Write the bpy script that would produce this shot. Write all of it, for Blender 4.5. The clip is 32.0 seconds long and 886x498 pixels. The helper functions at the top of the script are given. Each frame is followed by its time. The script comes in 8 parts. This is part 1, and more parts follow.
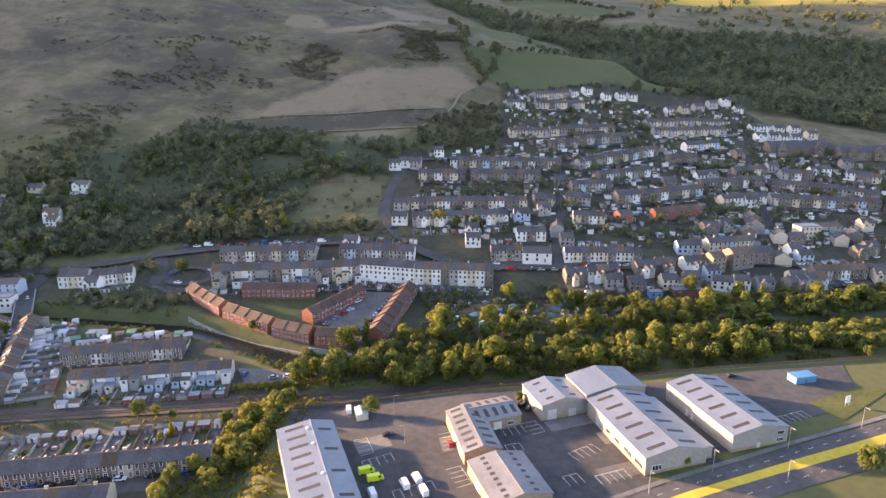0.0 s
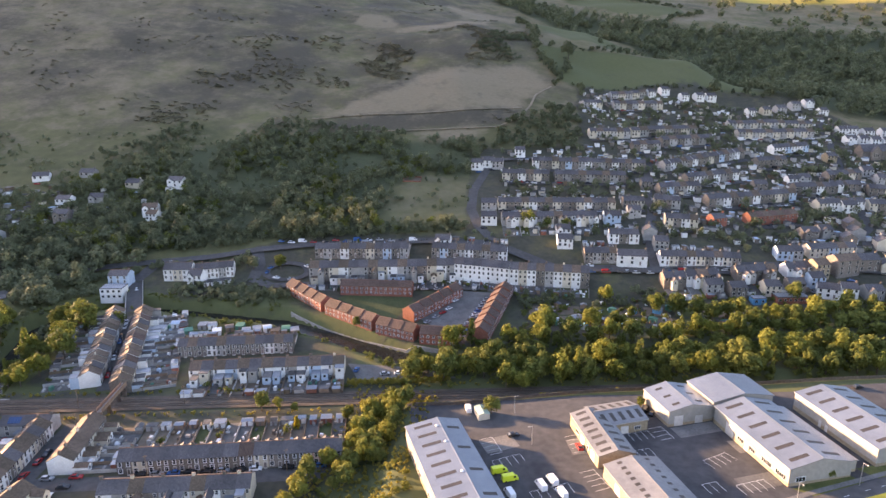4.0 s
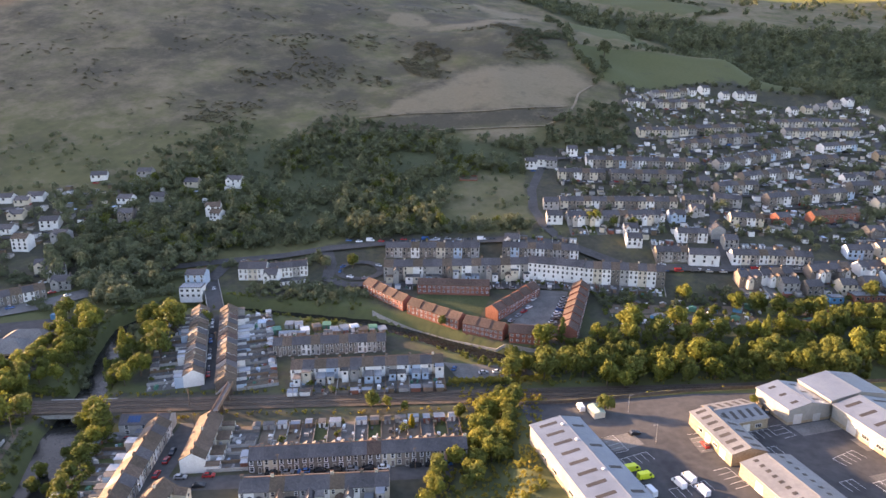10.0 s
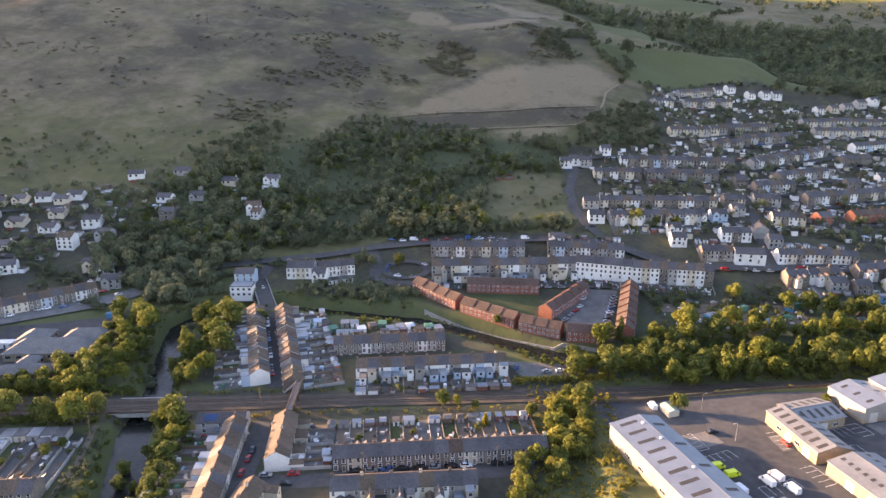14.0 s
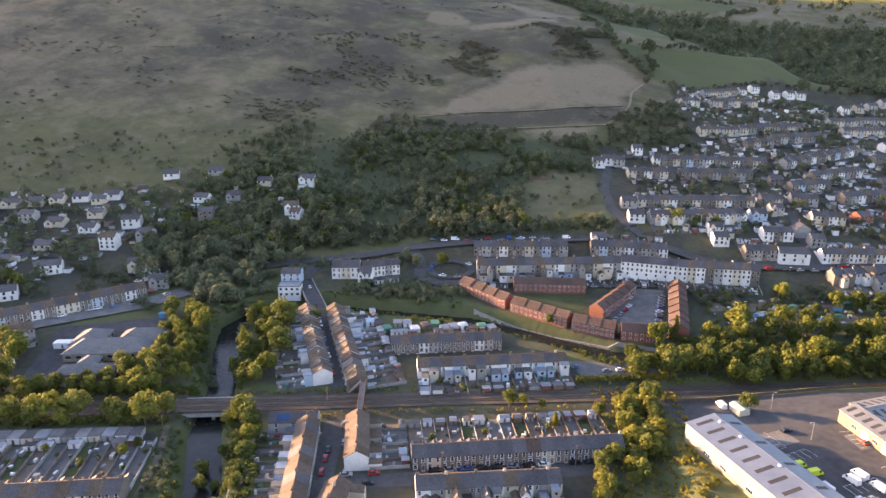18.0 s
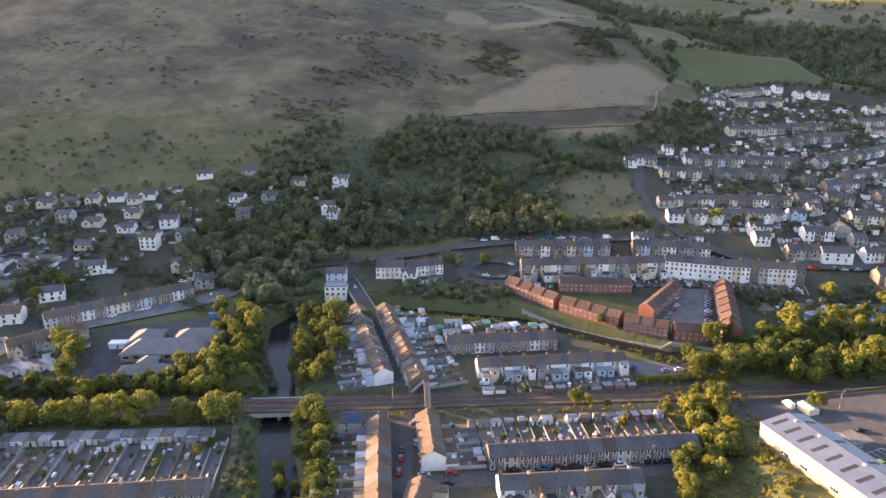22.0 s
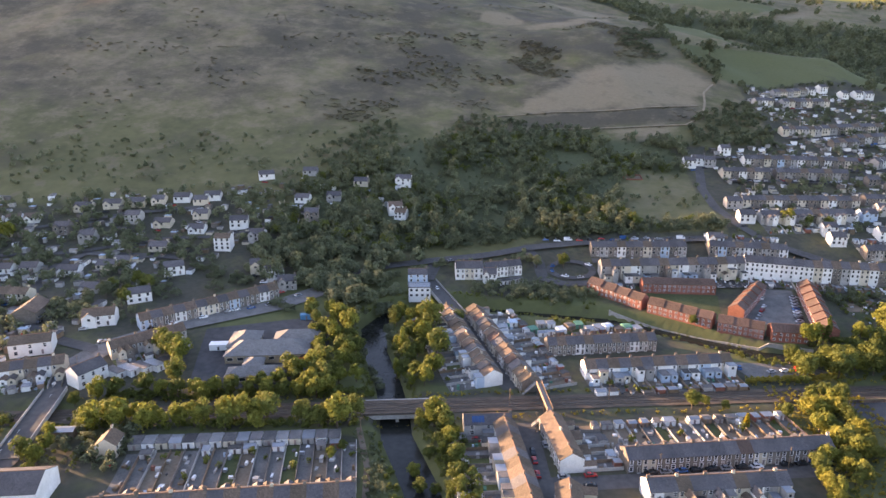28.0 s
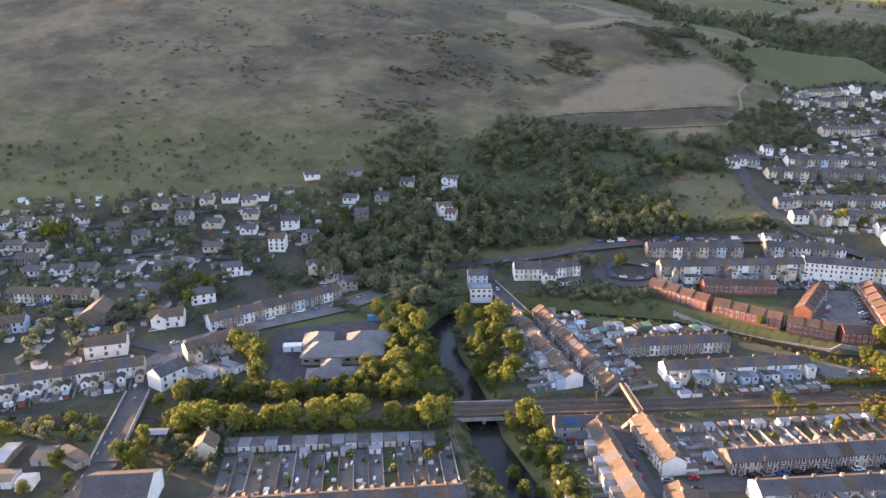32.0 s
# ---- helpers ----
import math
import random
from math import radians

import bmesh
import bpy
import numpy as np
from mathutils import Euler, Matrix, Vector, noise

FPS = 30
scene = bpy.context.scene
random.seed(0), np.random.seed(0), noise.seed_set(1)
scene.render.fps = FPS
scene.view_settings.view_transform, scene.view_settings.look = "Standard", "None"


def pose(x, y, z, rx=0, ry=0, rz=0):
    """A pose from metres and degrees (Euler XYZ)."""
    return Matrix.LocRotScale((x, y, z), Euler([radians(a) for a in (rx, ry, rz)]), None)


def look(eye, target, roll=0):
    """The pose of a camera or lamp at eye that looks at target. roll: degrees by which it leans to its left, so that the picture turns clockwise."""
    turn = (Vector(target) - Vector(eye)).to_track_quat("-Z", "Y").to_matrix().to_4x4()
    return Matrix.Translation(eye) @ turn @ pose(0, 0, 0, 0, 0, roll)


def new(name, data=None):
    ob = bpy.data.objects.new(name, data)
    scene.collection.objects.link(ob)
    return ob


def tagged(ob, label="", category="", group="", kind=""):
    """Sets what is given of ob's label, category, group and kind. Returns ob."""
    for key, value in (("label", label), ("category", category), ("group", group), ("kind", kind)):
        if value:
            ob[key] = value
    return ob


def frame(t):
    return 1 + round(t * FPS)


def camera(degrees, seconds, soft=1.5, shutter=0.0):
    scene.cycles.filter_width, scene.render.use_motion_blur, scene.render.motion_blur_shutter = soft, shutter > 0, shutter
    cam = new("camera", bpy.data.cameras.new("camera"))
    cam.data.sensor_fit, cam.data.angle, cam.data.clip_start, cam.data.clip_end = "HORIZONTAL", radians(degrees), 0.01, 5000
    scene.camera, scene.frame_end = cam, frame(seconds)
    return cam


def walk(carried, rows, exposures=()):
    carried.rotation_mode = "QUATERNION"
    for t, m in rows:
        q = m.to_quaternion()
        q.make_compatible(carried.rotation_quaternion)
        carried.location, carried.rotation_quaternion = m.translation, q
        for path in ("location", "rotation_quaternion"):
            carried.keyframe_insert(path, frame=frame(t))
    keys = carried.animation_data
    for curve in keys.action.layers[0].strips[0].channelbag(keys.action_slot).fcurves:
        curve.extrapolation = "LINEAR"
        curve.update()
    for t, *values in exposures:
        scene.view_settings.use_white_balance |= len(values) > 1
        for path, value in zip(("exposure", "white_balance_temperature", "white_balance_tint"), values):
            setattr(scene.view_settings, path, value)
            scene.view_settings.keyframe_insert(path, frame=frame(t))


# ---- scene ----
cam = camera(67.6, 32.0)
PATH = [
    (0, (-2.73, 1.557, 131.503), (-2.723, 3.483, 130.964), 0.0),
    (0.5, (-6.802, 1.695, 131.552), (-6.806, 3.621, 131.013), 0.0),
    (1, (-10.677, 1.696, 131.671), (-10.707, 3.621, 131.131), 0.1),
    (1.5, (-14.54, 1.649, 131.777), (-14.598, 3.574, 131.237), 0.2),
    (2, (-18.337, 1.509, 131.930), (-18.422, 3.433, 131.389), 0.2),
    (2.5, (-21.976, 1.283, 132.108), (-22.086, 3.205, 131.566), 0.2),
    (3, (-25.598, 0.962, 132.239), (-25.716, 2.884, 131.697), 0.2),
    (3.5, (-29.331, 0.518, 132.309), (-29.449, 2.439, 131.767), 0.1),
    (5.5, (-44.178, -0.956, 132.910), (-44.296, 0.965, 132.366), 0.1),
    (6, (-47.885, -1.198, 132.930), (-48.003, 0.723, 132.386), 0.1),
    (6.5, (-51.412, -1.525, 133.012), (-51.53, 0.396, 132.468), 0.1),
    (7, (-54.95, -1.761, 133.138), (-55.068, 0.159, 132.591), 0.1),
    (7.5, (-58.458, -2.164, 133.288), (-58.576, -0.244, 132.740), 0.1),
    (8, (-61.984, -2.708, 133.384), (-62.101, -0.788, 132.836), 0.1),
    (8.5, (-65.505, -3.099, 133.479), (-65.622, -1.179, 132.931), 0.1),
    (9, (-69.034, -3.456, 133.574), (-69.151, -1.536, 133.026), 0.1),
    (9.5, (-72.623, -3.774, 133.720), (-72.739, -1.854, 133.171), 0.1),
    (10, (-76.192, -4.158, 133.761), (-76.306, -2.238, 133.211), 0.1),
    (10.5, (-79.837, -4.666, 133.958), (-79.95, -2.747, 133.407), 0.1),
    (11, (-83.42, -5.046, 134.069), (-83.533, -3.127, 133.518), 0.2),
    (11.5, (-87.037, -5.273, 134.039), (-87.149, -3.354, 133.487), 0.1),
    (12, (-90.496, -5.597, 134.086), (-90.608, -3.678, 133.534), 0.1),
    (12.5, (-94.003, -5.899, 134.172), (-94.115, -3.98, 133.620), 0.1),
    (13, (-97.56, -6.134, 134.245), (-97.671, -4.215, 133.692), 0.1),
    (13.5, (-101.06, -6.516, 134.277), (-101.17, -4.598, 133.724), 0.2),
    (14, (-104.609, -6.751, 134.232), (-104.718, -4.832, 133.678), 0.2),
    (14.5, (-108.057, -7.021, 134.123), (-108.166, -5.102, 133.570), 0.2),
    (16.5, (-121.566, -8.098, 134.480), (-121.672, -6.18, 133.924), 0.2),
    (17, (-125.06, -8.426, 134.493), (-125.165, -6.507, 133.937), 0.2),
    (17.5, (-128.474, -8.601, 134.380), (-128.578, -6.683, 133.824), 0.2),
    (18, (-131.738, -8.79, 134.339), (-131.842, -6.871, 133.784), 0.2),
    (18.5, (-135.066, -9.013, 134.352), (-135.169, -7.095, 133.796), 0.2),
    (19, (-138.228, -9.306, 134.389), (-138.332, -7.387, 133.833), 0.2),
    (19.5, (-141.487, -9.553, 134.436), (-141.59, -7.635, 133.880), 0.2),
    (20, (-144.815, -9.701, 134.443), (-144.917, -7.783, 133.887), 0.2),
    (20.5, (-148.212, -9.851, 134.386), (-148.314, -7.932, 133.830), 0.2),
    (21, (-151.601, -9.929, 134.288), (-151.702, -8.011, 133.732), 0.2),
    (21.5, (-155.001, -9.926, 134.180), (-155.1, -8.008, 133.624), 0.2),
    (22, (-158.358, -9.965, 134.067), (-158.456, -8.046, 133.512), 0.2),
    (22.5, (-161.633, -10.0, 133.908), (-161.732, -8.081, 133.353), 0.2),
    (23, (-165.206, -10.002, 133.782), (-165.304, -8.083, 133.228), 0.2),
    (23.5, (-168.765, -10.051, 133.719), (-168.863, -8.132, 133.165), 0.2),
    (24, (-172.42, -10.086, 133.775), (-172.517, -8.167, 133.221), 0.2),
    (24.5, (-176.218, -10.376, 133.844), (-176.315, -8.457, 133.290), 0.2),
    (25, (-180.03, -10.558, 133.922), (-180.126, -8.639, 133.367), 0.2),
    (25.5, (-184.034, -10.609, 133.968), (-184.13, -8.69, 133.413), 0.2),
    (27.5, (-200.708, -11.251, 134.125), (-200.804, -9.332, 133.570), 0.2),
    (28, (-204.854, -11.505, 134.203), (-204.95, -9.586, 133.648), 0.2),
    (28.5, (-208.956, -11.768, 134.314), (-209.052, -9.849, 133.759), 0.1),
    (29, (-213.48, -12.022, 134.505), (-213.575, -10.103, 133.949), 0.1),
    (29.5, (-217.764, -12.166, 134.562), (-217.859, -10.247, 134.005), 0.2),
    (30, (-222.047, -11.966, 134.546), (-222.143, -10.047, 133.989), 0.2),
    (30.5, (-226.326, -11.943, 134.497), (-226.421, -10.024, 133.940), 0.2),
    (31, (-230.533, -12.055, 134.488), (-230.628, -10.136, 133.931), 0.2),
    (31.5, (-234.721, -12.003, 134.520), (-234.817, -10.084, 133.963), 0.2),
    (32, (-238.888, -11.998, 134.580), (-238.983, -10.08, 134.023), 0.2),
]
walk(cam, [(t, look(eye, target, roll)) for t, eye, target, roll in PATH], [(0.0, 2.5, 6720, 31), (20.0, 2.46, 6720, 31), (26.0, 2.48, 6720, 31), (32.0, 2.6, 6720, 31)])


# ---- world, sun, exposure ----
SUN_AZ, SUN_EL = radians(158.0), radians(8.9)   # the way to the sun, from +x towards +y
world = bpy.data.worlds.new("evening_sky")
scene.world = world
world.use_nodes = True
wn = world.node_tree.nodes
sky = wn.new("ShaderNodeTexSky")
sky.sky_type, sky.sun_disc = "NISHITA", False
sky.sun_elevation, sky.sun_rotation = radians(12.0), radians(90.0) - SUN_AZ
sky.air_density, sky.dust_density = 1.0, 0.9
world.node_tree.links.new(sky.outputs[0], wn["Background"].inputs[0])
wn["Background"].inputs[1].default_value = 0.112
sun = new("sun", bpy.data.lights.new("sun", "SUN"))
sun.data.energy, sun.data.angle, sun.data.color = 4.5, radians(1.2), (1.0, 0.695, 0.365)
sun_way = Vector((math.cos(SUN_AZ) * math.cos(SUN_EL), math.sin(SUN_AZ) * math.cos(SUN_EL), math.sin(SUN_EL)))
sun.matrix_world = Matrix.Translation(sun_way * 900) @ sun_way.to_track_quat("Z", "Y").to_matrix().to_4x4()

rnd = random.Random(7)


# ---- materials ----
def shade(name, low, high, rough=0.85, scale=3.0, bump=0.0, metal=0.0, coarse=0.25, island=0.0, each=0.0, stain=0.0):
    """A surface with grain at `scale`, slower stains, and variation from piece to piece."""
    m = bpy.data.materials.new(name)
    m.use_nodes = True
    nt = m.node_tree
    n, ln = nt.nodes, nt.links.new
    b = n["Principled BSDF"]
    co = n.new("ShaderNodeTexCoord")
    fine = n.new("ShaderNodeTexNoise")
    fine.inputs["Scale"].default_value, fine.inputs["Detail"].default_value = scale, 6
    slow = n.new("ShaderNodeTexNoise")
    slow.inputs["Scale"].default_value, slow.inputs["Detail"].default_value = scale * 0.13, 3
    geo = n.new("ShaderNodeNewGeometry")
    ln(geo.outputs["Position"], fine.inputs["Vector"])
    ln(geo.outputs["Position"], slow.inputs["Vector"])
    mix = n.new("ShaderNodeMix")
    mix.data_type = "FLOAT"
    mix.inputs[0].default_value = coarse + 0.25
    ln(fine.outputs[0], mix.inputs[2])
    ln(slow.outputs[0], mix.inputs[3])
    ramp = n.new("ShaderNodeValToRGB")
    ramp.color_ramp.elements[0].position, ramp.color_ramp.elements[1].position = 0.35, 0.65
    ramp.color_ramp.elements[0].color, ramp.color_ramp.elements[1].color = (*low, 1), (*high, 1)
    ln(mix.outputs[0], ramp.inputs[0])
    out = ramp.outputs[0]
    for source, amount in ((geo.outputs["Random Per Island"], island), (None, each)):
        if amount:
            if source is None:
                info = n.new("ShaderNodeObjectInfo")
                source = info.outputs["Random"]
            hsv = n.new("ShaderNodeHueSaturation")
            rng = n.new("ShaderNodeMapRange")
            rng.inputs["To Min"].default_value, rng.inputs["To Max"].default_value = 1 - amount, 1 + amount
            hue = n.new("ShaderNodeMapRange")
            hue.inputs["To Min"].default_value, hue.inputs["To Max"].default_value = 0.5 + amount * 0.04, 0.5 - amount * 0.04
            ln(source, rng.inputs[0])
            ln(source, hue.inputs[0])
            ln(rng.outputs[0], hsv.inputs["Value"])
            ln(hue.outputs[0], hsv.inputs["Hue"])
            ln(out, hsv.inputs["Color"])
            out = hsv.outputs[0]
    ln(out, b.inputs["Base Color"])
    b.inputs["Roughness"].default_value, b.inputs["Metallic"].default_value = rough, metal
    b.inputs["Specular IOR Level"].default_value = 0.25 if rough > 0.6 else 0.5
    if bump:
        bp = n.new("ShaderNodeBump")
        bp.inputs["Strength"].default_value, bp.inputs["Distance"].default_value = 0.6, bump
        ln(fine.outputs[0], bp.inputs["Height"])
        ln(bp.outputs[0], b.inputs["Normal"])
    return m


def coursed(name, low, high, joint, size, rough=0.85, bump=0.015, local=True, each=0.0):
    """Courses of slates, bricks or stones: real sizes in metres, in the object's own frame."""
    m = shade(name, low, high, rough, 1.3, 0.0, 0.0, 0.2, 0.0, each)
    nt = m.node_tree
    n, ln = nt.nodes, nt.links.new
    b = n["Principled BSDF"]
    co = n.new("ShaderNodeTexCoord")
    sep, com = n.new("ShaderNodeSeparateXYZ"), n.new("ShaderNodeCombineXYZ")
    ln(co.outputs["Object"], sep.inputs[0])
    add = n.new("ShaderNodeMath")
    ln(sep.outputs[0], add.inputs[0])
    ln(sep.outputs[1], add.inputs[1])
    ln(add.outputs[0], com.inputs[0])
    ln(sep.outputs[2], com.inputs[1])
    br = n.new("ShaderNodeTexBrick")
    br.inputs["Scale"].default_value = 1.0
    br.inputs["Brick Width"].default_value, br.inputs["Row Height"].default_value = size
    br.inputs["Mortar Size"].default_value = size[1] * 0.07
    br.inputs["Color1"].default_value, br.inputs["Color2"].default_value = (0.75, 0.75, 0.75, 1), (1.2, 1.2, 1.2, 1)
    br.inputs["Mortar"].default_value = (*joint, 1)
    ln(com.outputs[0], br.inputs["Vector"])
    old = b.inputs["Base Color"].links[0].from_socket
    mul = n.new("ShaderNodeMix")
    mul.data_type, mul.blend_type = "RGBA", "MULTIPLY"
    mul.inputs[0].default_value = 1.0
    ln(old, mul.inputs[6])
    ln(br.outputs[0], mul.inputs[7])
    ln(mul.outputs[2], b.inputs["Base Color"])
    bp = n.new("ShaderNodeBump")
    bp.inputs["Strength"].default_value, bp.inputs["Distance"].default_value, bp.invert = 0.7, bump, True
    ln(br.outputs["Fac"], bp.inputs["Height"])
    ln(bp.outputs[0], b.inputs["Normal"])
    return m


M = {}
M["slate"] = coursed("slate_roofing", (0.055, 0.052, 0.056), (0.105, 0.095, 0.095), (0.55, 0.55, 0.55), (0.3, 0.2), 0.6, 0.02, each=0.22)
M["slate_brown"] = coursed("weathered_tiles", (0.108, 0.080, 0.058), (0.180, 0.130, 0.092), (0.6, 0.6, 0.6), (0.33, 0.28), 0.75, 0.02, each=0.2)
M["tile_red"] = coursed("red_roof_tiles", (0.092, 0.062, 0.050), (0.140, 0.090, 0.070), (0.5, 0.5, 0.5), (0.33, 0.28), 0.8, 0.02, each=0.15)
M["slate_grey"] = coursed("grey_slate_roofing", (0.14, 0.135, 0.13), (0.21, 0.205, 0.195), (0.6, 0.6, 0.6), (0.3, 0.2), 0.7, 0.02, each=0.12)
M["stone"] = coursed("dressed_sandstone", (0.13, 0.115, 0.10), (0.23, 0.20, 0.17), (0.8, 0.78, 0.75), (0.5, 0.28), 0.9, 0.02, each=0.2)
M["render_white"] = shade("white_render", (0.62, 0.61, 0.58), (0.80, 0.79, 0.76), 0.85, 2.0, 0.01, each=0.08)
M["render_cream"] = shade("cream_render", (0.48, 0.42, 0.32), (0.62, 0.55, 0.43), 0.85, 2.0, 0.01, each=0.12)
M["render_grey"] = shade("grey_pebbledash", (0.26, 0.25, 0.235), (0.40, 0.385, 0.36), 0.92, 4.0, 0.02, each=0.2)
M["render_pink"] = shade("pink_render", (0.48, 0.27, 0.24), (0.60, 0.36, 0.32), 0.85, 2.0, 0.01)
M["render_blue"] = shade("pale_blue_render", (0.33, 0.42, 0.52), (0.44, 0.53, 0.62), 0.85, 2.0, 0.01)
M["brick"] = coursed("red_brick", (0.20, 0.078, 0.055), (0.30, 0.125, 0.085), (0.9, 0.85, 0.8), (0.225, 0.075), 0.9, 0.008, each=0.1)
M["brick_buff"] = coursed("buff_brick", (0.25, 0.20, 0.135), (0.35, 0.285, 0.20), (0.85, 0.85, 0.8), (0.225, 0.075), 0.9, 0.008, each=0.1)
M["trim"] = shade("painted_dressings", (0.46, 0.43, 0.38), (0.62, 0.59, 0.53), 0.7, 5.0, each=0.15)
M["upvc"] = shade("white_plastic_frame", (0.72, 0.72, 0.72), (0.82, 0.82, 0.82), 0.4, 5.0)
M["ridge"] = shade("terracotta_ridge", (0.13, 0.085, 0.065), (0.22, 0.13, 0.095), 0.8, 4.0, 0.01)
M["door"] = shade("painted_door", (0.10, 0.09, 0.09), (0.20, 0.15, 0.13), 0.5, 6.0, each=0.6)
M["tarmac"] = shade("worn_asphalt", (0.062, 0.060, 0.058), (0.110, 0.105, 0.100), 0.9, 0.5, 0.01)
M["tarmac_pale"] = shade("pale_asphalt_yard", (0.046, 0.046, 0.048), (0.090, 0.088, 0.087), 0.9, 0.35, 0.01)
M["paving"] = shade("concrete_paving", (0.095, 0.092, 0.086), (0.18, 0.172, 0.158), 0.9, 1.5, 0.01, each=0.25)
M["paint"] = shade("road_marking", (0.55, 0.55, 0.53), (0.75, 0.75, 0.73), 0.8, 3.0)
M["ballast"] = shade("rail_ballast", (0.066, 0.052, 0.040), (0.125, 0.098, 0.074), 0.95, 2.5, 0.06)
M["steel"] = shade("worn_steel", (0.16, 0.13, 0.11), (0.30, 0.26, 0.23), 0.4, 8.0, 0.0, 0.8)
M["galv"] = shade("galvanised_steel", (0.42, 0.43, 0.44), (0.56, 0.57, 0.58), 0.45, 6.0, 0.0, 0.6)
M["concrete"] = shade("weathered_concrete", (0.26, 0.25, 0.23), (0.42, 0.40, 0.37), 0.9, 1.2, 0.02, each=0.12)
M["timber"] = shade("weathered_timber", (0.15, 0.105, 0.07), (0.27, 0.19, 0.13), 0.85, 4.0, 0.01, each=0.3)
M["bark"] = shade("bark", (0.07, 0.055, 0.04), (0.14, 0.11, 0.085), 0.95, 6.0, 0.03)
M["metal_roof"] = shade("profiled_metal_roof", (0.190, 0.212, 0.240), (0.280, 0.305, 0.335), 0.33, 0.35, 0.0, 0.45, 0.4)
M["metal_roof_old"] = shade("weathered_metal_roof", (0.14, 0.142, 0.145), (0.23, 0.23, 0.23), 0.42, 0.7, 0.0, 0.0, 0.4)
M["felt"] = shade("felt_roofing", (0.06, 0.06, 0.062), (0.13, 0.125, 0.12), 0.9, 2.0, 0.01, each=0.5)
M["cladding"] = shade("pale_wall_cladding", (0.24, 0.23, 0.205), (0.34, 0.325, 0.29), 0.6, 0.8)
M["metal_roof"].node_tree.nodes["Principled BSDF"].inputs["Specular IOR Level"].default_value = 0.9
M["rooflight"] = shade("grimy_rooflight", (0.030, 0.026, 0.022), (0.065, 0.055, 0.045), 0.55, 2.0)
M["shed_blue"] = shade("blue_sheeting", (0.05, 0.20, 0.36), (0.09, 0.28, 0.46), 0.6, 1.0)
M["shed_green"] = shade("green_sheeting", (0.06, 0.16, 0.11), (0.10, 0.24, 0.17), 0.7, 1.0)
M["roof_mint"] = shade("pale_green_sheeting", (0.26, 0.36, 0.30), (0.36, 0.46, 0.39), 0.6, 1.0)
M["yellow"] = shade("fluorescent_yellow_paint", (0.60, 0.68, 0.03), (0.68, 0.76, 0.05), 0.35, 3.0)
M["orange"] = shade("orange_paint", (0.55, 0.16, 0.02), (0.65, 0.22, 0.04), 0.5, 3.0)
M["rubber"] = shade("tyre_rubber", (0.02, 0.02, 0.02), (0.035, 0.035, 0.035), 0.8, 8.0)
M["car_white"] = shade("white_car_paint", (0.70, 0.71, 0.72), (0.78, 0.79, 0.80), 0.25, 3.0)
M["car_silver"] = shade("silver_car_paint", (0.34, 0.35, 0.37), (0.42, 0.43, 0.45), 0.3, 3.0, 0, 0.5)
M["car_black"] = shade("black_car_paint", (0.014, 0.014, 0.016), (0.03, 0.03, 0.033), 0.25, 3.0)
M["car_blue"] = shade("blue_car_paint", (0.03, 0.09, 0.24), (0.05, 0.13, 0.30), 0.25, 3.0)
M["car_red"] = shade("red_car_paint", (0.33, 0.02, 0.02), (0.42, 0.04, 0.035), 0.25, 3.0)
M["solar"] = shade("solar_panel", (0.02, 0.05, 0.13), (0.03, 0.08, 0.19), 0.2, 3.0)
M["pool"] = shade("pool_water", (0.10, 0.45, 0.55), (0.16, 0.55, 0.65), 0.1, 1.0)


def glass():
    m = bpy.data.materials.new("window_glass")
    m.use_nodes = True
    b = m.node_tree.nodes["Principled BSDF"]
    b.inputs["Base Color"].default_value = (0.025, 0.03, 0.035, 1)
    b.inputs["Roughness"].default_value = 0.06
    b.inputs["Specular IOR Level"].default_value = 0.8
    return m


M["glass"] = glass()


def water_surface():
    m = shade("river_water", (0.012, 0.014, 0.012), (0.03, 0.03, 0.026), 0.2, 0.5, 0.05)
    m.node_tree.nodes["Principled BSDF"].inputs["Specular IOR Level"].default_value = 0.16
    return m


M["water"] = water_surface()


def leaves(name, low, high):
    m = shade(name, low, high, 0.7, 0.12, 0.0, 0.0, 0.2, 0.13, 0.18)
    nt = m.node_tree
    n, ln = nt.nodes, nt.links.new
    b = n["Principled BSDF"]
    tr = n.new("ShaderNodeBsdfTranslucent")
    mix = n.new("ShaderNodeMixShader")
    mix.inputs[0].default_value = 0.34
    ln(b.inputs["Base Color"].links[0].from_socket, tr.inputs[0])
    ln(b.outputs[0], mix.inputs[1])
    ln(tr.outputs[0], mix.inputs[2])
    ln(mix.outputs[0], n["Material Output"].inputs[0])
    b.inputs["Specular IOR Level"].default_value = 0.15
    return m


M["leaf_mid"] = leaves("summer_foliage", (0.076, 0.096, 0.022), (0.158, 0.172, 0.042))
M["leaf_dark"] = leaves("dark_foliage", (0.094, 0.110, 0.062), (0.160, 0.176, 0.100))
M["leaf_light"] = leaves("yellow_green_foliage", (0.120, 0.140, 0.024), (0.220, 0.222, 0.045))
# sunlit copy of the foliage: low sun's gold mixed into the green
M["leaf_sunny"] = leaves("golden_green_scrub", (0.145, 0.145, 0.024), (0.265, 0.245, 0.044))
M["leaf_gold"] = leaves("golden_conifer", (0.28, 0.22, 0.02), (0.40, 0.32, 0.04))
M["scrub"] = leaves("hillside_scrub", (0.125, 0.118, 0.075), (0.190, 0.172, 0.108))
M["bracken"] = leaves("rough_golden_grass", (0.20, 0.175, 0.035), (0.34, 0.28, 0.055))


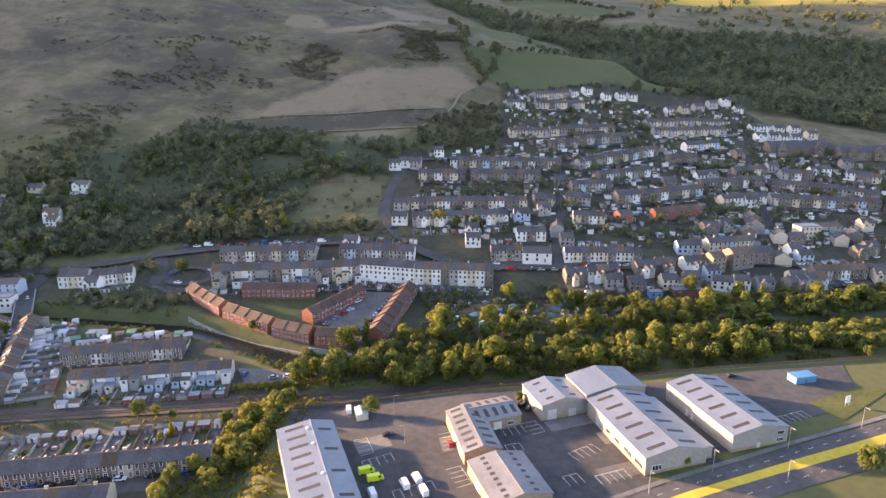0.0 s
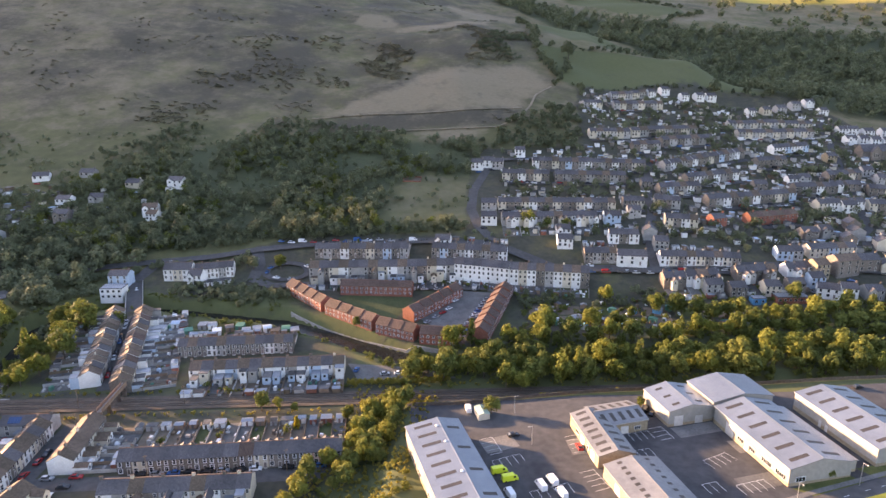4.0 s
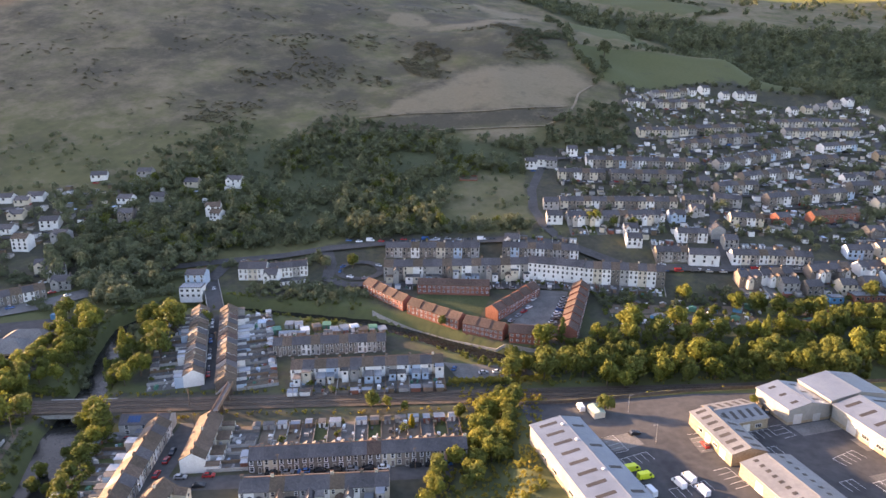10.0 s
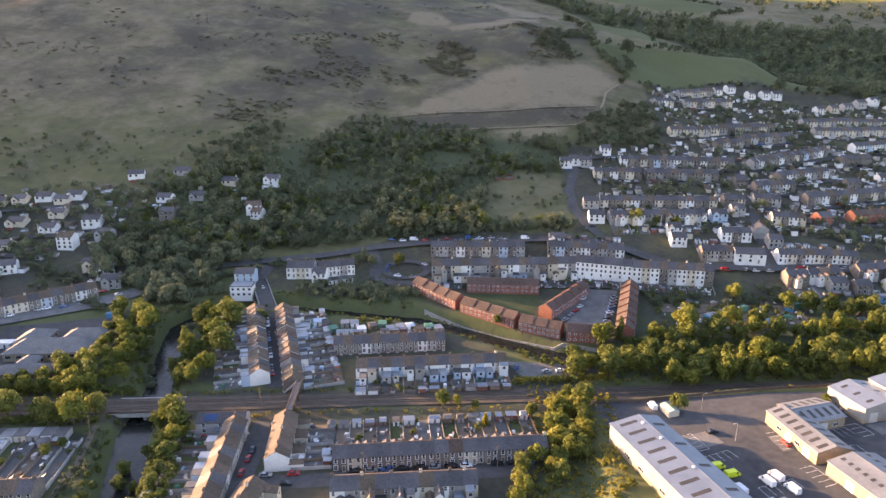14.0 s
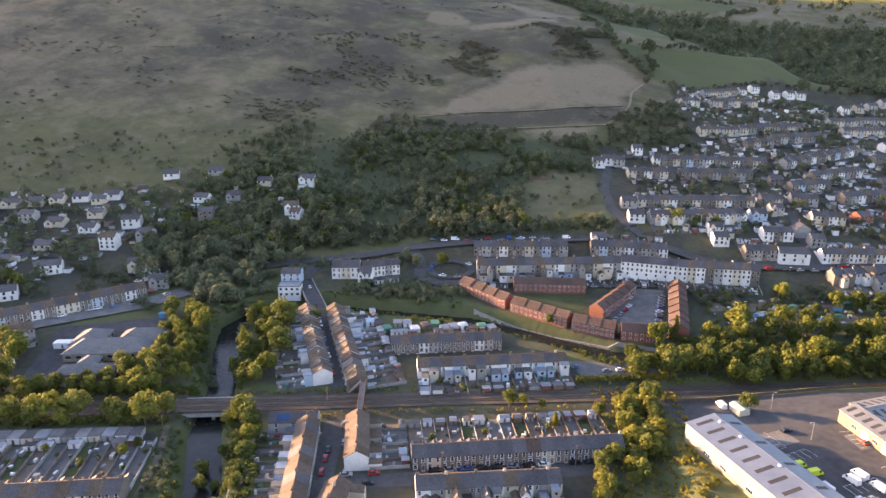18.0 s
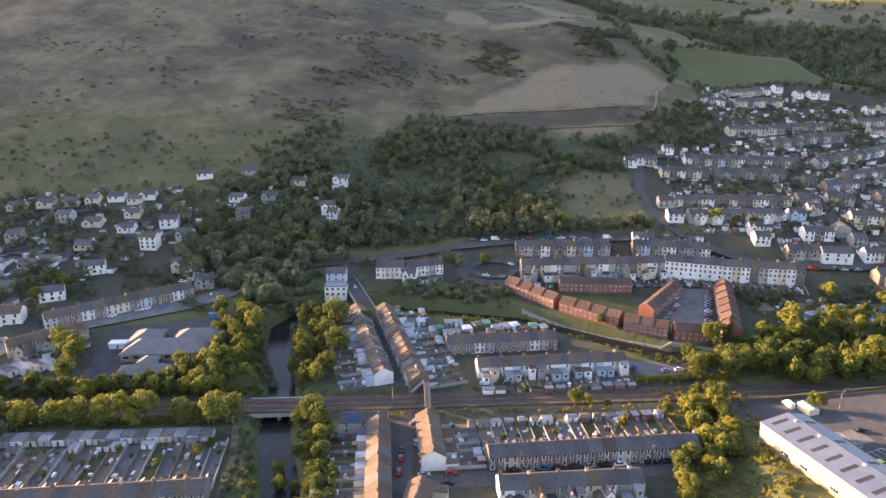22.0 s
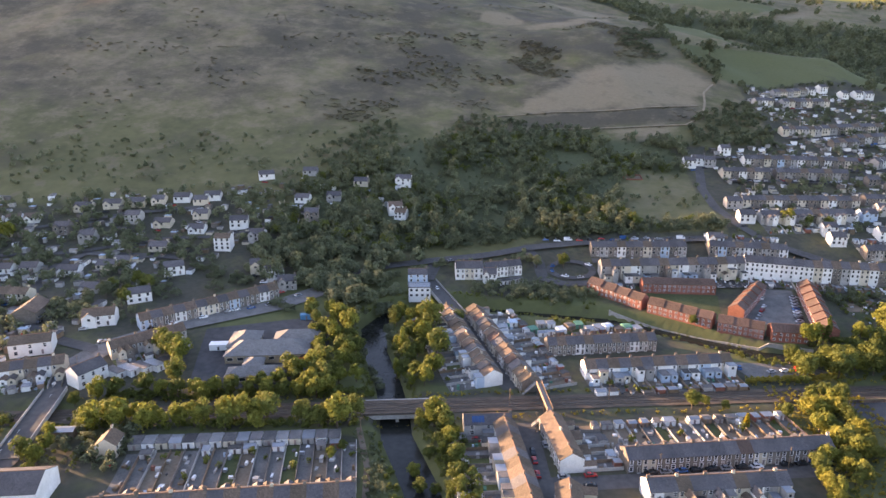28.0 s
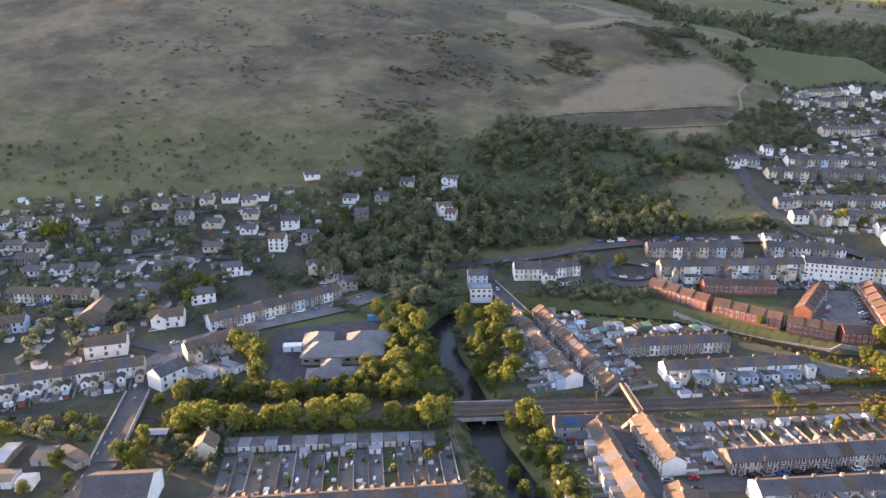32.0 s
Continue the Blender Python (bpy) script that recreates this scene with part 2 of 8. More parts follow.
def ground_material():
    """Turf, with the land cover of the hillside (r: dried tan grass, g: bright pasture, b: woodland floor, a: heather)
    from the sheet; hill haze and far sunlight are painted in as colour.
    """
    m = shade("turf", (0.076, 0.078, 0.034), (0.144, 0.134, 0.060), 0.95, 0.13, 0.3, 0.0, 0.35)
    nt = m.node_tree
    n, ln = nt.nodes, nt.links.new
    b = n["Principled BSDF"]
    base = b.inputs["Base Color"].links[0].from_socket
    at = n.new("ShaderNodeAttribute")
    at.attribute_name = "cover"
    sep = n.new("ShaderNodeSeparateColor")
    ln(at.outputs["Color"], sep.inputs[0])
    geo = n.new("ShaderNodeNewGeometry")
    rag = n.new("ShaderNodeTexNoise")
    rag.inputs["Scale"].default_value, rag.inputs["Detail"].default_value = 0.045, 8
    rag.inputs["Roughness"].default_value = 0.7
    ln(geo.outputs["Position"], rag.inputs["Vector"])
    grain = n.new("ShaderNodeTexNoise")
    grain.inputs["Scale"].default_value, grain.inputs["Detail"].default_value = 0.3, 5
    ln(geo.outputs["Position"], grain.inputs["Vector"])

    broad = n.new("ShaderNodeTexNoise")
    broad.inputs["Scale"].default_value, broad.inputs["Detail"].default_value = 0.013, 9
    broad.inputs["Roughness"].default_value = 0.68
    ln(geo.outputs["Position"], broad.inputs["Vector"])

    def lay(under, weight, low, high, spread, soft=0.14, source=rag):
        c = n.new("ShaderNodeMix")
        c.data_type = "RGBA"
        c.inputs[6].default_value, c.inputs[7].default_value = (*low, 1), (*high, 1)
        ln(grain.outputs[0], c.inputs[0])
        e = n.new("ShaderNodeMath")
        e.operation = "MULTIPLY_ADD"
        ln(source.outputs[0], e.inputs[0])
        e.inputs[1].default_value = spread
        ln(weight, e.inputs[2])
        r = n.new("ShaderNodeMapRange")
        r.inputs["From Min"].default_value, r.inputs["From Max"].default_value = 0.5 + spread * 0.5 - soft, 0.5 + spread * 0.5 + soft
        ln(e.outputs[0], r.inputs[0])
        o = n.new("ShaderNodeMix")
        o.data_type = "RGBA"
        ln(r.outputs[0], o.inputs[0])
        ln(under, o.inputs[6])
        ln(c.outputs[2], o.inputs[7])
        return o.outputs[2]

    # pale moor grass, with the hill's haze and glare painted into its tone
    at3 = n.new("ShaderNodeAttribute")
    at3.attribute_name = "dry"
    out = lay(base, at3.outputs["Fac"], (0.165, 0.128, 0.078), (0.245, 0.195, 0.126), 2.6, 0.4)
    out = lay(out, at.outputs["Alpha"], (0.056, 0.050, 0.034), (0.100, 0.086, 0.058), 3.4, 0.34, broad)
    out = lay(out, sep.outputs[0], (0.168, 0.134, 0.082), (0.250, 0.202, 0.128), 2.6, 0.4)
    out = lay(out, sep.outputs[1], (0.076, 0.086, 0.034), (0.116, 0.122, 0.050), 0.8, 0.28)
    out = lay(out, sep.outputs[2], (0.054, 0.064, 0.032), (0.096, 0.104, 0.052), 0.9, 0.3)
    # sunlight on the far hilltop, laid over the turf as golden colour
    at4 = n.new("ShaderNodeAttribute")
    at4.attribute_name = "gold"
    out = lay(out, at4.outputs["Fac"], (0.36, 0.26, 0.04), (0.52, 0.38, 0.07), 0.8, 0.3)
    at2 = n.new("ShaderNodeAttribute")
    at2.attribute_name = "settled"
    grain.inputs["Scale"].default_value = 0.35
    out = lay(out, at2.outputs["Fac"], (0.030, 0.036, 0.020), (0.098, 0.088, 0.068), 2.4, 0.25)
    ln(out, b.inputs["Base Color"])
    return m


M["ground"] = ground_material()
M["grass"] = shade("rough_grass", (0.06, 0.075, 0.022), (0.12, 0.125, 0.04), 0.95, 0.7, 0.1)
M["track"] = shade("pale_trodden_earth", (0.19, 0.155, 0.105), (0.27, 0.225, 0.155), 0.95, 0.5, 0.03)
# verge grass with the low sun's gold put into its base colour
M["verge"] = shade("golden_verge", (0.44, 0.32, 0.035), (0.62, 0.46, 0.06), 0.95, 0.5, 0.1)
M["soil"] = shade("bare_earth", (0.13, 0.10, 0.07), (0.21, 0.17, 0.125), 0.95, 0.9, 0.05)
M["lawn"] = shade("garden_lawn", (0.055, 0.068, 0.026), (0.095, 0.108, 0.045), 0.95, 0.9, 0.05, each=0.25)


# ---- mesh tools ----
class Build:
    """Collects faces for one mesh."""

    def __init__(self):
        self.v, self.f, self.s = [], [], []

    def face(self, pts, slot=0):
        k = len(self.v)
        self.v.extend(pts)
        self.f.append(tuple(range(k, k + len(pts))))
        self.s.append(slot)

    def box(self, x0, y0, z0, x1, y1, z1, slot=0, taper=0.0):
        k, t = len(self.v), taper
        self.v += [(x0, y0, z0), (x1, y0, z0), (x1, y1, z0), (x0, y1, z0), (x0 + t, y0 + t, z1), (x1 - t, y0 + t, z1), (x1 - t, y1 - t, z1), (x0 + t, y1 - t, z1)]
        for q in ((3, 2, 1, 0), (4, 5, 6, 7), (0, 1, 5, 4), (1, 2, 6, 5), (2, 3, 7, 6), (3, 0, 4, 7)):
            self.f.append(tuple(k + i for i in q))
            self.s.append(slot)

    def extrude_x(self, profile, x0, x1, slot=0):
        """A closed y-z profile, drawn along x."""
        k, n = len(self.v), len(profile)
        self.v += [(x0, y, z) for y, z in profile] + [(x1, y, z) for y, z in profile]
        for i in range(n):
            j = (i + 1) % n
            self.f.append((k + i, k + j, k + n + j, k + n + i))
            self.s.append(slot)
        self.f += [tuple(k + i for i in reversed(range(n))), tuple(k + n + i for i in range(n))]
        self.s += [slot, slot]

    def tube(self, x, y, z0, z1, r0, r1, sides=8, slot=0):
        k = len(self.v)
        for r, z in ((r0, z0), (r1, z1)):
            self.v += [(x + r * math.cos(6.2832 * i / sides), y + r * math.sin(6.2832 * i / sides), z) for i in range(sides)]
        for i in range(sides):
            j = (i + 1) % sides
            self.f.append((k + i, k + j, k + sides + j, k + sides + i))
            self.s.append(slot)
        self.f += [tuple(k + sides + i for i in range(sides)), tuple(k + sides - 1 - i for i in range(sides))]
        self.s += [slot, slot]

    def mesh(self, name, *mats):
        me = bpy.data.meshes.new(name)
        me.from_pydata(self.v, [], self.f)
        for m in mats:
            me.materials.append(m)
        if any(self.s):
            me.polygons.foreach_set("material_index", self.s)
        me.update()
        fix = bmesh.new()
        fix.from_mesh(me)
        bmesh.ops.recalc_face_normals(fix, faces=fix.faces)
        fix.to_mesh(me)
        fix.free()
        return me


def part(name, data, parent, material=None, at=None, label="", kind=""):
    """One mesh as a part of a thing; material replaces the mesh's first one on this part alone."""
    ob = new(name, data)
    ob.parent = parent
    KIDS.setdefault(parent.name, []).append(ob)
    if at is not None:
        ob.matrix_basis = at
    if material is not None:
        ob.material_slots[0].link, ob.material_slots[0].material = "OBJECT", material
    return tagged(ob, label, kind=kind)


def thing(name, label, category, m, group="", kind=""):
    ob = new(name)
    ob.empty_display_size = 0.5
    ob.matrix_basis = m
    return tagged(ob, label, category, group, kind)


KIDS = {}


def family(top):
    out = [top]
    for k in KIDS.get(top.name, ()):
        out += family(k)
    return out


def bake(tops, name, label, category):
    """Joins things that stay far off into one object, material by material."""
    verts, index, total, slots, mats, base, gone = [], [], [], [], [], 0, []
    for top in tops:
        for o in family(top):
            if not o.data:
                continue
            m, up = o.matrix_basis.copy(), o.parent
            while up:
                m, up = up.matrix_basis @ m, up.parent
            me = o.data
            co = np.empty(len(me.vertices) * 3)
            me.vertices.foreach_get("co", co)
            mm = np.array(m)
            verts.append(co.reshape(-1, 3) @ mm[:3, :3].T + mm[:3, 3])
            here = []
            for s in o.material_slots:
                if s.material not in mats:
                    mats.append(s.material)
                here.append(mats.index(s.material))
            li, lt, mi = np.empty(len(me.loops), np.int32), np.empty(len(me.polygons), np.int32), np.empty(len(me.polygons), np.int32)
            me.loops.foreach_get("vertex_index", li)
            me.polygons.foreach_get("loop_total", lt)
            me.polygons.foreach_get("material_index", mi)
            index.append(li + base)
            total.append(lt)
            slots.append(np.array(here, np.int32)[mi])
            base += len(me.vertices)
        gone += family(top)
    for o in gone:
        KIDS.pop(o.name, None)
    bpy.data.batch_remove(gone)
    verts, index, total, slots = (np.concatenate(q) for q in (verts, index, total, slots))
    me = bpy.data.meshes.new(name)
    me.vertices.add(len(verts))
    me.vertices.foreach_set("co", verts.ravel())
    me.loops.add(len(index))
    me.loops.foreach_set("vertex_index", index)
    me.polygons.add(len(total))
    me.polygons.foreach_set("loop_start", np.concatenate([[0], np.cumsum(total)[:-1]]).astype(np.int32))
    for m in mats:
        me.materials.append(m)
    me.polygons.foreach_set("material_index", slots)
    me.update(calc_edges=True)
    return tagged(new(name, me), label, category, "", "stuff")


GONE = []


def fuse(top, name=""):
    """Makes one mesh of a thing that stays far off."""
    b, mats = Build(), []
    for o in family(top):
        if not o.data:
            continue
        m, up = o.matrix_basis.copy(), o.parent
        while up and up != top:
            m, up = up.matrix_basis @ m, up.parent
        if o == top:
            m = Matrix()
        here = []
        for s in o.material_slots:
            if s.material not in mats:
                mats.append(s.material)
            here.append(mats.index(s.material))
        k = len(b.v)
        b.v += [tuple(m @ v.co) for v in o.data.vertices]
        for p in o.data.polygons:
            b.f.append(tuple(k + i for i in p.vertices))
            b.s.append(here[p.material_index])
    name = name or top.name.split(".")[0]
    me = bpy.data.meshes.new(name)
    me.from_pydata(b.v, [], b.f)
    for m in mats:
        me.materials.append(m)
    me.polygons.foreach_set("material_index", b.s)
    me.update()
    one = new(name, me)
    one.matrix_basis = top.matrix_basis.copy()
    GONE.extend(family(top))
    return tagged(one, top.get("label", ""), top.get("category", ""), top.get("group", ""))


def at(x, y, z=0.0, turn=0.0):
    return Matrix.Translation((x, y, z)) @ Matrix.Rotation(radians(turn), 4, "Z")


# ---- the lie of the land ----
LAND = {
    # -1500 and -900: mostly unseen hill, heights set to place its shadow edge
    -1500: ((-1500, -300, 100, 300, 450, 650, 800, 876, 1000, 1400, 2600), (260, 40, 20, 50, 90, 140, 190, 215, 270, 400, 480)),
    -900: ((-1500, -300, 0, 300, 485, 529, 600, 655, 700, 757, 800, 1000, 1400, 2600), (260, 40, 15, 50, 98, 115, 129, 140, 151, 172, 194, 270, 370, 450)),
    -600: ((-1500, -300, 0, 220, 260, 300, 340, 400, 450, 550, 650, 800, 1000, 1400, 2600), (250, 30, 1, 5.5, 8.4, 10.6, 17.5, 32, 50, 88, 128, 191, 262, 360, 438)),
    -400: ((-1500, -300, 0, 220, 260, 340, 400, 460, 550, 650, 800, 923, 1150, 1500, 2600), (240, 20, 0, 4, 8, 14, 26, 48, 80, 116, 170, 215, 290, 360, 430)),
    -200: ((-1500, -300, 0, 240, 300, 345, 400, 440, 476, 536, 600, 653, 700, 780, 870, 923, 1150, 1500, 2600), (240, 10, 0, 0.5, 5, 8.5, 22, 32, 43, 66, 86, 102, 116, 144, 174, 190, 245, 320, 400)),
    -60: ((-1500, -300, 0, 235, 262, 290, 345, 368, 390, 420, 450, 483, 515, 550, 578, 606, 683, 717, 780, 826, 923, 1126, 1300, 1500, 2600),
          (240, 10, 0, 0.5, 2.5, 3.5, 8, 13, 24, 34, 38, 45, 52, 66, 77, 88, 116, 124, 146, 166, 184, 212, 258, 318, 390)),
    100: ((-1500, -300, 0, 200, 235, 260, 345, 365, 390, 420, 446, 483, 515, 560, 617, 657, 700, 720, 760, 800, 850, 900, 950, 1000, 1040, 1070, 1130, 1500, 2600),
          (240, 10, 3, 5, 3, 3, 9, 17, 25, 33, 36, 45, 52, 64, 80, 87, 100, 107, 121, 134, 150, 162, 171, 172, 162, 168, 194, 290, 360)),
    200: ((-1500, -300, 0, 200, 250, 345, 366, 442, 508, 560, 650, 700, 725, 760, 815, 840, 880, 930, 1000, 1085, 1150, 1500, 2600),
          (240, 10, 3.7, 5.7, 3.5, 8.3, 14.8, 30.2, 47, 59.3, 79.5, 91, 104, 118, 137, 132, 122, 130, 154, 188, 206, 290, 350)),
    250: ((-1500, -300, 0, 200, 250, 345, 366, 442, 508, 560, 650, 700, 735, 760, 800, 850, 950, 1085, 1104, 1400, 1700, 2600),
          (240, 10, 4, 6, 4, 8, 14, 28, 45, 57, 76, 88, 104, 105, 101, 99, 132, 190, 198, 262, 300, 330)),
    600: ((-1500, -300, 0, 300, 400, 500, 600, 700, 900, 1100, 1500, 2600), (240, 10, 4, 8, 14, 32, 50, 60, 100, 170, 270, 330)),
    1500: ((-1500, -300, 0, 300, 500, 700, 900, 1100, 1500, 2600), (240, 10, 4, 10, 40, 80, 120, 180, 280, 340)),
}
STATIONS = sorted(LAND)


def smooth(a, b, x):
    q = np.clip((np.asarray(x, float) - a) / (b - a), 0, 1)
    return q * q * (3 - 2 * q)


GX, GY = np.arange(-1500, 1501, 10.0), np.arange(-1500, 2601, 10.0)
BASE = np.array([[0.0]])
_cols = np.array([np.interp(GY, *LAND[s]) for s in STATIONS])
BASE = np.array([np.interp(GX, STATIONS, _cols[:, j]) for j in range(len(GY))])
for _ in range(2):
    pad = np.pad(BASE, 1, mode="edge")
    BASE = (pad[:-2, 1:-1] + pad[2:, 1:-1] + pad[1:-1, :-2] + pad[1:-1, 2:] + 4 * pad[1:-1, 1:-1]) / 8


RELIEF = np.array([[noise.noise((x * 0.011, y * 0.011, 3.0)) + 0.6 * noise.noise((x * 0.026, y * 0.02, 9.0)) for x in GX] for y in GY])
BASE += RELIEF * 4.5 * smooth(520, 760, GY)[:, None]


def rail_y(x):
    return 223 + 0.117 * (np.asarray(x, float) + 223)


RIVER = ((-214, 90), (-216, 150), (-221, 175), (-233, 206), (-236, 225), (-241, 245), (-251, 275), (-256, 300), (-249, 317), (-233, 325), (-200, 325), (-165, 319), (-135, 314),
         (-112, 303), (-88, 290), (-66, 279), (-40, 277), (0, 282), (60, 290), (140, 302), (260, 318), (420, 330))


def off_line(x, y, line):
    """Distance from points to a line of segments."""
    best = np.full(np.shape(x), 1e9)
    for (ax, ay), (bx, by) in zip(line, line[1:]):
        dx, dy = bx - ax, by - ay
        t = np.clip(((x - ax) * dx + (y - ay) * dy) / (dx * dx + dy * dy), 0, 1)
        best = np.minimum(best, np.hypot(x - ax - t * dx, y - ay - t * dy))
    return best


def yard_z(x):
    """The estate's ground, which rises to the east."""
    return np.interp(x, (-42, 8, 60, 110, 300), (5.5, 9.2, 10.2, 12.0, 14.0))


def heights(x, y):
    x, y = np.asarray(x, float), np.asarray(y, float)
    u, v = np.clip((x + 1500) / 10, 0, len(GX) - 1.001), np.clip((y + 1500) / 10, 0, len(GY) - 1.001)
    i, j = u.astype(int), v.astype(int)
    a, b = u - i, v - j
    z = BASE[j, i] * (1 - a) * (1 - b) + BASE[j, i + 1] * a * (1 - b) + BASE[j + 1, i] * (1 - a) * b + BASE[j + 1, i + 1] * a * b
    k = smooth(-70, -60, x) * (1 - smooth(-13, -5, y - rail_y(x)))
    z = z * (1 - k) + yard_z(x) * k
    r = np.abs(y - rail_y(x))
    k = 1 - smooth(6, 11, r)
    z = z * (1 - k) + 1.2 * k
    if y.ndim == 0 and not (-275 < x < -190 and 80 < y < 340 or -275 < x and 262 < y < 345):
        return z
    d = off_line(x, y, RIVER)
    bed = np.interp(y, (90, 240, 330), (-4.4, -3.6, -0.1))
    tight = smooth(278, 288, y)
    k = 1 - smooth(0, 1, (d - 3.5 - 2.0 * tight) / (7.5 - 4.0 * tight))
    return np.where(k > 0, z * (1 - k) + np.minimum(z, bed) * k, z)


def gz(x, y):
    return float(heights(x, y))


RIVER_Z = lambda y: float(np.interp(y, (90, 240, 330), (-3.0, -2.4, 1.4)))


def spread(line, step):
    out = []
    for (ax, ay), (bx, by) in zip(line, line[1:]):
        n = max(1, int(math.dist((ax, ay), (bx, by)) / step))
        out += [(ax + (bx - ax) * i / n, ay + (by - ay) * i / n) for i in range(n)]
    return out + [line[-1]]


def strip(name, line, width, material, up=0.06, label="", category="road", kind="structure", edge=0.0, level=None, across=2, parent=None):
    """A road, path or water surface laid along a line."""
    pts = spread(line, 5.0)
    b = Build()
    rows = []
    for i, (x, y) in enumerate(pts):
        px, py = pts[max(0, i - 1)]
        qx, qy = pts[min(len(pts) - 1, i + 1)]
        l = math.hypot(qx - px, qy - py) or 1
        nx, ny = -(qy - py) / l, (qx - px) / l
        row = []
        for k in range(across + 1):
            o = width * (k / across - 0.5)
            X, Y = x + nx * o, y + ny * o
            row.append((X, Y, (level(Y) if level else gz(X, Y) + up)))
        if not level:
            z = [p[2] for p in row]
            top = max(z)
            row = [(p[0], p[1], 0.6 * top + 0.4 * p[2]) for p in row]
        rows.append(row)
    for r, s in zip(rows, rows[1:]):
        for k in range(across):
            b.face([r[k], r[k + 1], s[k + 1], s[k]])
    me = b.mesh(name, material)
    ob = new(name, me)
    if parent:
        ob.parent = parent
        return ob
    return tagged(ob, label, category, "", kind)


def patch(name, corners, material, up=0.05, label="", category="ground", step=6.0, kind="structure"):
    """A four-cornered piece of surface that follows the land."""
    (ax, ay), (bx, by), (cx, cy), (dx, dy) = corners
    n = max(1, int(max(math.dist(corners[0], corners[1]), math.dist(corners[3], corners[2])) / step))
    m = max(1, int(max(math.dist(corners[0], corners[3]), math.dist(corners[1], corners[2])) / step))
    b = Build()
    g = []
    for j in range(m + 1):
        t = j / m
        row = []
        for i in range(n + 1):
            s = i / n
            x = (ax * (1 - s) + bx * s) * (1 - t) + (dx * (1 - s) + cx * s) * t
            y = (ay * (1 - s) + by * s) * (1 - t) + (dy * (1 - s) + cy * s) * t
            row.append((x, y, gz(x, y) + up))
        g.append(row)
    for r, s in zip(g, g[1:]):
        for k in range(n):
            b.face([r[k], r[k + 1], s[k + 1], s[k]])
    return tagged(new(name, b.mesh(name, material)), label, category, "", kind)


def inside(x, y, poly):
    hit = np.zeros(np.shape(x), bool)
    for (ax, ay), (bx, by) in zip(poly, poly[1:] + poly[:1]):
        hit ^= ((ay > y) != (by > y)) & (x < (bx - ax) * (y - ay) / (by - ay + 1e-9) + ax)
    return hit


TAN = [(-184, 594), (-150, 638), (-116, 674), (-94, 715), (-54, 732), (-2, 753), (15, 749), (36, 700), (14, 669), (3, 636), (-67, 612), (-139, 603)]
TAN2 = [(-199, 933), (-169, 949), (-146, 899), (-149, 877), (-181, 876), (-204, 897)]
TAN3 = [(-153, 866), (-109, 894), (-32, 939), (-27, 917), (-89, 869), (-138, 850)]
TAN4 = [(-101, 1132), (-55, 1138), (-25, 1095), (4, 1108), (40, 1085), (36, 1062), (-4, 1062), (-52, 990), (-80, 1024)]
LOW_TAN = [(-90, 573), (-25, 583), (-38, 566), (-54, 553), (-82, 554)]
FAR_TAN = [(233, 1080), (264, 1122), (408, 1281), (526, 1363), (546, 1360), (406, 1229), (282, 1096)]
BAND = [(-184, 588), (-139, 599), (-67, 608), (2, 631), (-22, 588), (-70, 579), (-144, 567), (-187, 553)]
GREEN = [(30, 828), (64, 832), (114, 826), (168, 818), (209, 812), (230, 800), (258, 756), (267, 725), (236, 738), (215, 735), (141, 723), (59, 702), (44, 716), (29, 805)]
GREEN2 = [(10, 1100), (39, 1080), (100, 1012), (150, 940), (185, 875), (146, 888), (73, 868), (44, 917), (16, 1000)]
FAR_GREEN = [(105, 1315), (199, 1320), (301, 1229), (294, 1182), (242, 1136), (183, 1181), (147, 1225)]
GLADE = [(-100, 415), (-40, 415), (-42, 500), (-75, 505), (-105, 470)]


LOWER = [(-335, 415), (-300, 378), (-240, 380), (-205, 400), (-110, 403), (-46, 412), (-42, 500), (-36, 540), (-60, 556), (-200, 556), (-240, 545), (-330, 470)]
SIDE_VALLEY = [(240, 745), (330, 700), (480, 640), (760, 640), (900, 820), (760, 1100), (470, 1090), (290, 1062), (200, 1100), (130, 1158), (43, 1290), (-40, 1270), (20, 1160), (66, 1096), (115, 1036), (165, 958), (205, 868), (232, 826), (262, 760)]
TOWN = [[(-45, 400), (-10, 372), (30, 350), (260, 350), (420, 370), (420, 540), (360, 600), (320, 660), (300, 730), (190, 745), (60, 705), (45, 560), (-45, 545)], [(-205, 375), (-150, 345), (30, 348), (0, 402), (-150, 405)],
        [(-560, 200), (-560, 410), (-380, 445), (-335, 410), (-300, 335), (-330, 285), (-265, 235), (-325, 225), (-400, 205)], [(-225, 240), (-165, 240), (-80, 252), (-100, 292), (-180, 292), (-225, 318)],
        [(-140, 350), (-20, 350), (-28, 290), (-62, 288), (-138, 330)], [(-20, 298), (60, 304), (160, 340), (150, 352), (-20, 352)], [(-232, 340), (-190, 332), (-140, 350), (-140, 375), (-180, 384), (-232, 372)],
        [(-345, 195), (-250, 206), (-150, 218), (-60, 229), (-60, 252), (-150, 243), (-250, 232), (-345, 222)],
        [(-210, 150), (-90, 150), (-76, 212), (-110, 222), (-200, 216)], [(-400, 140), (-235, 140), (-245, 200), (-330, 196), (-400, 190)]]


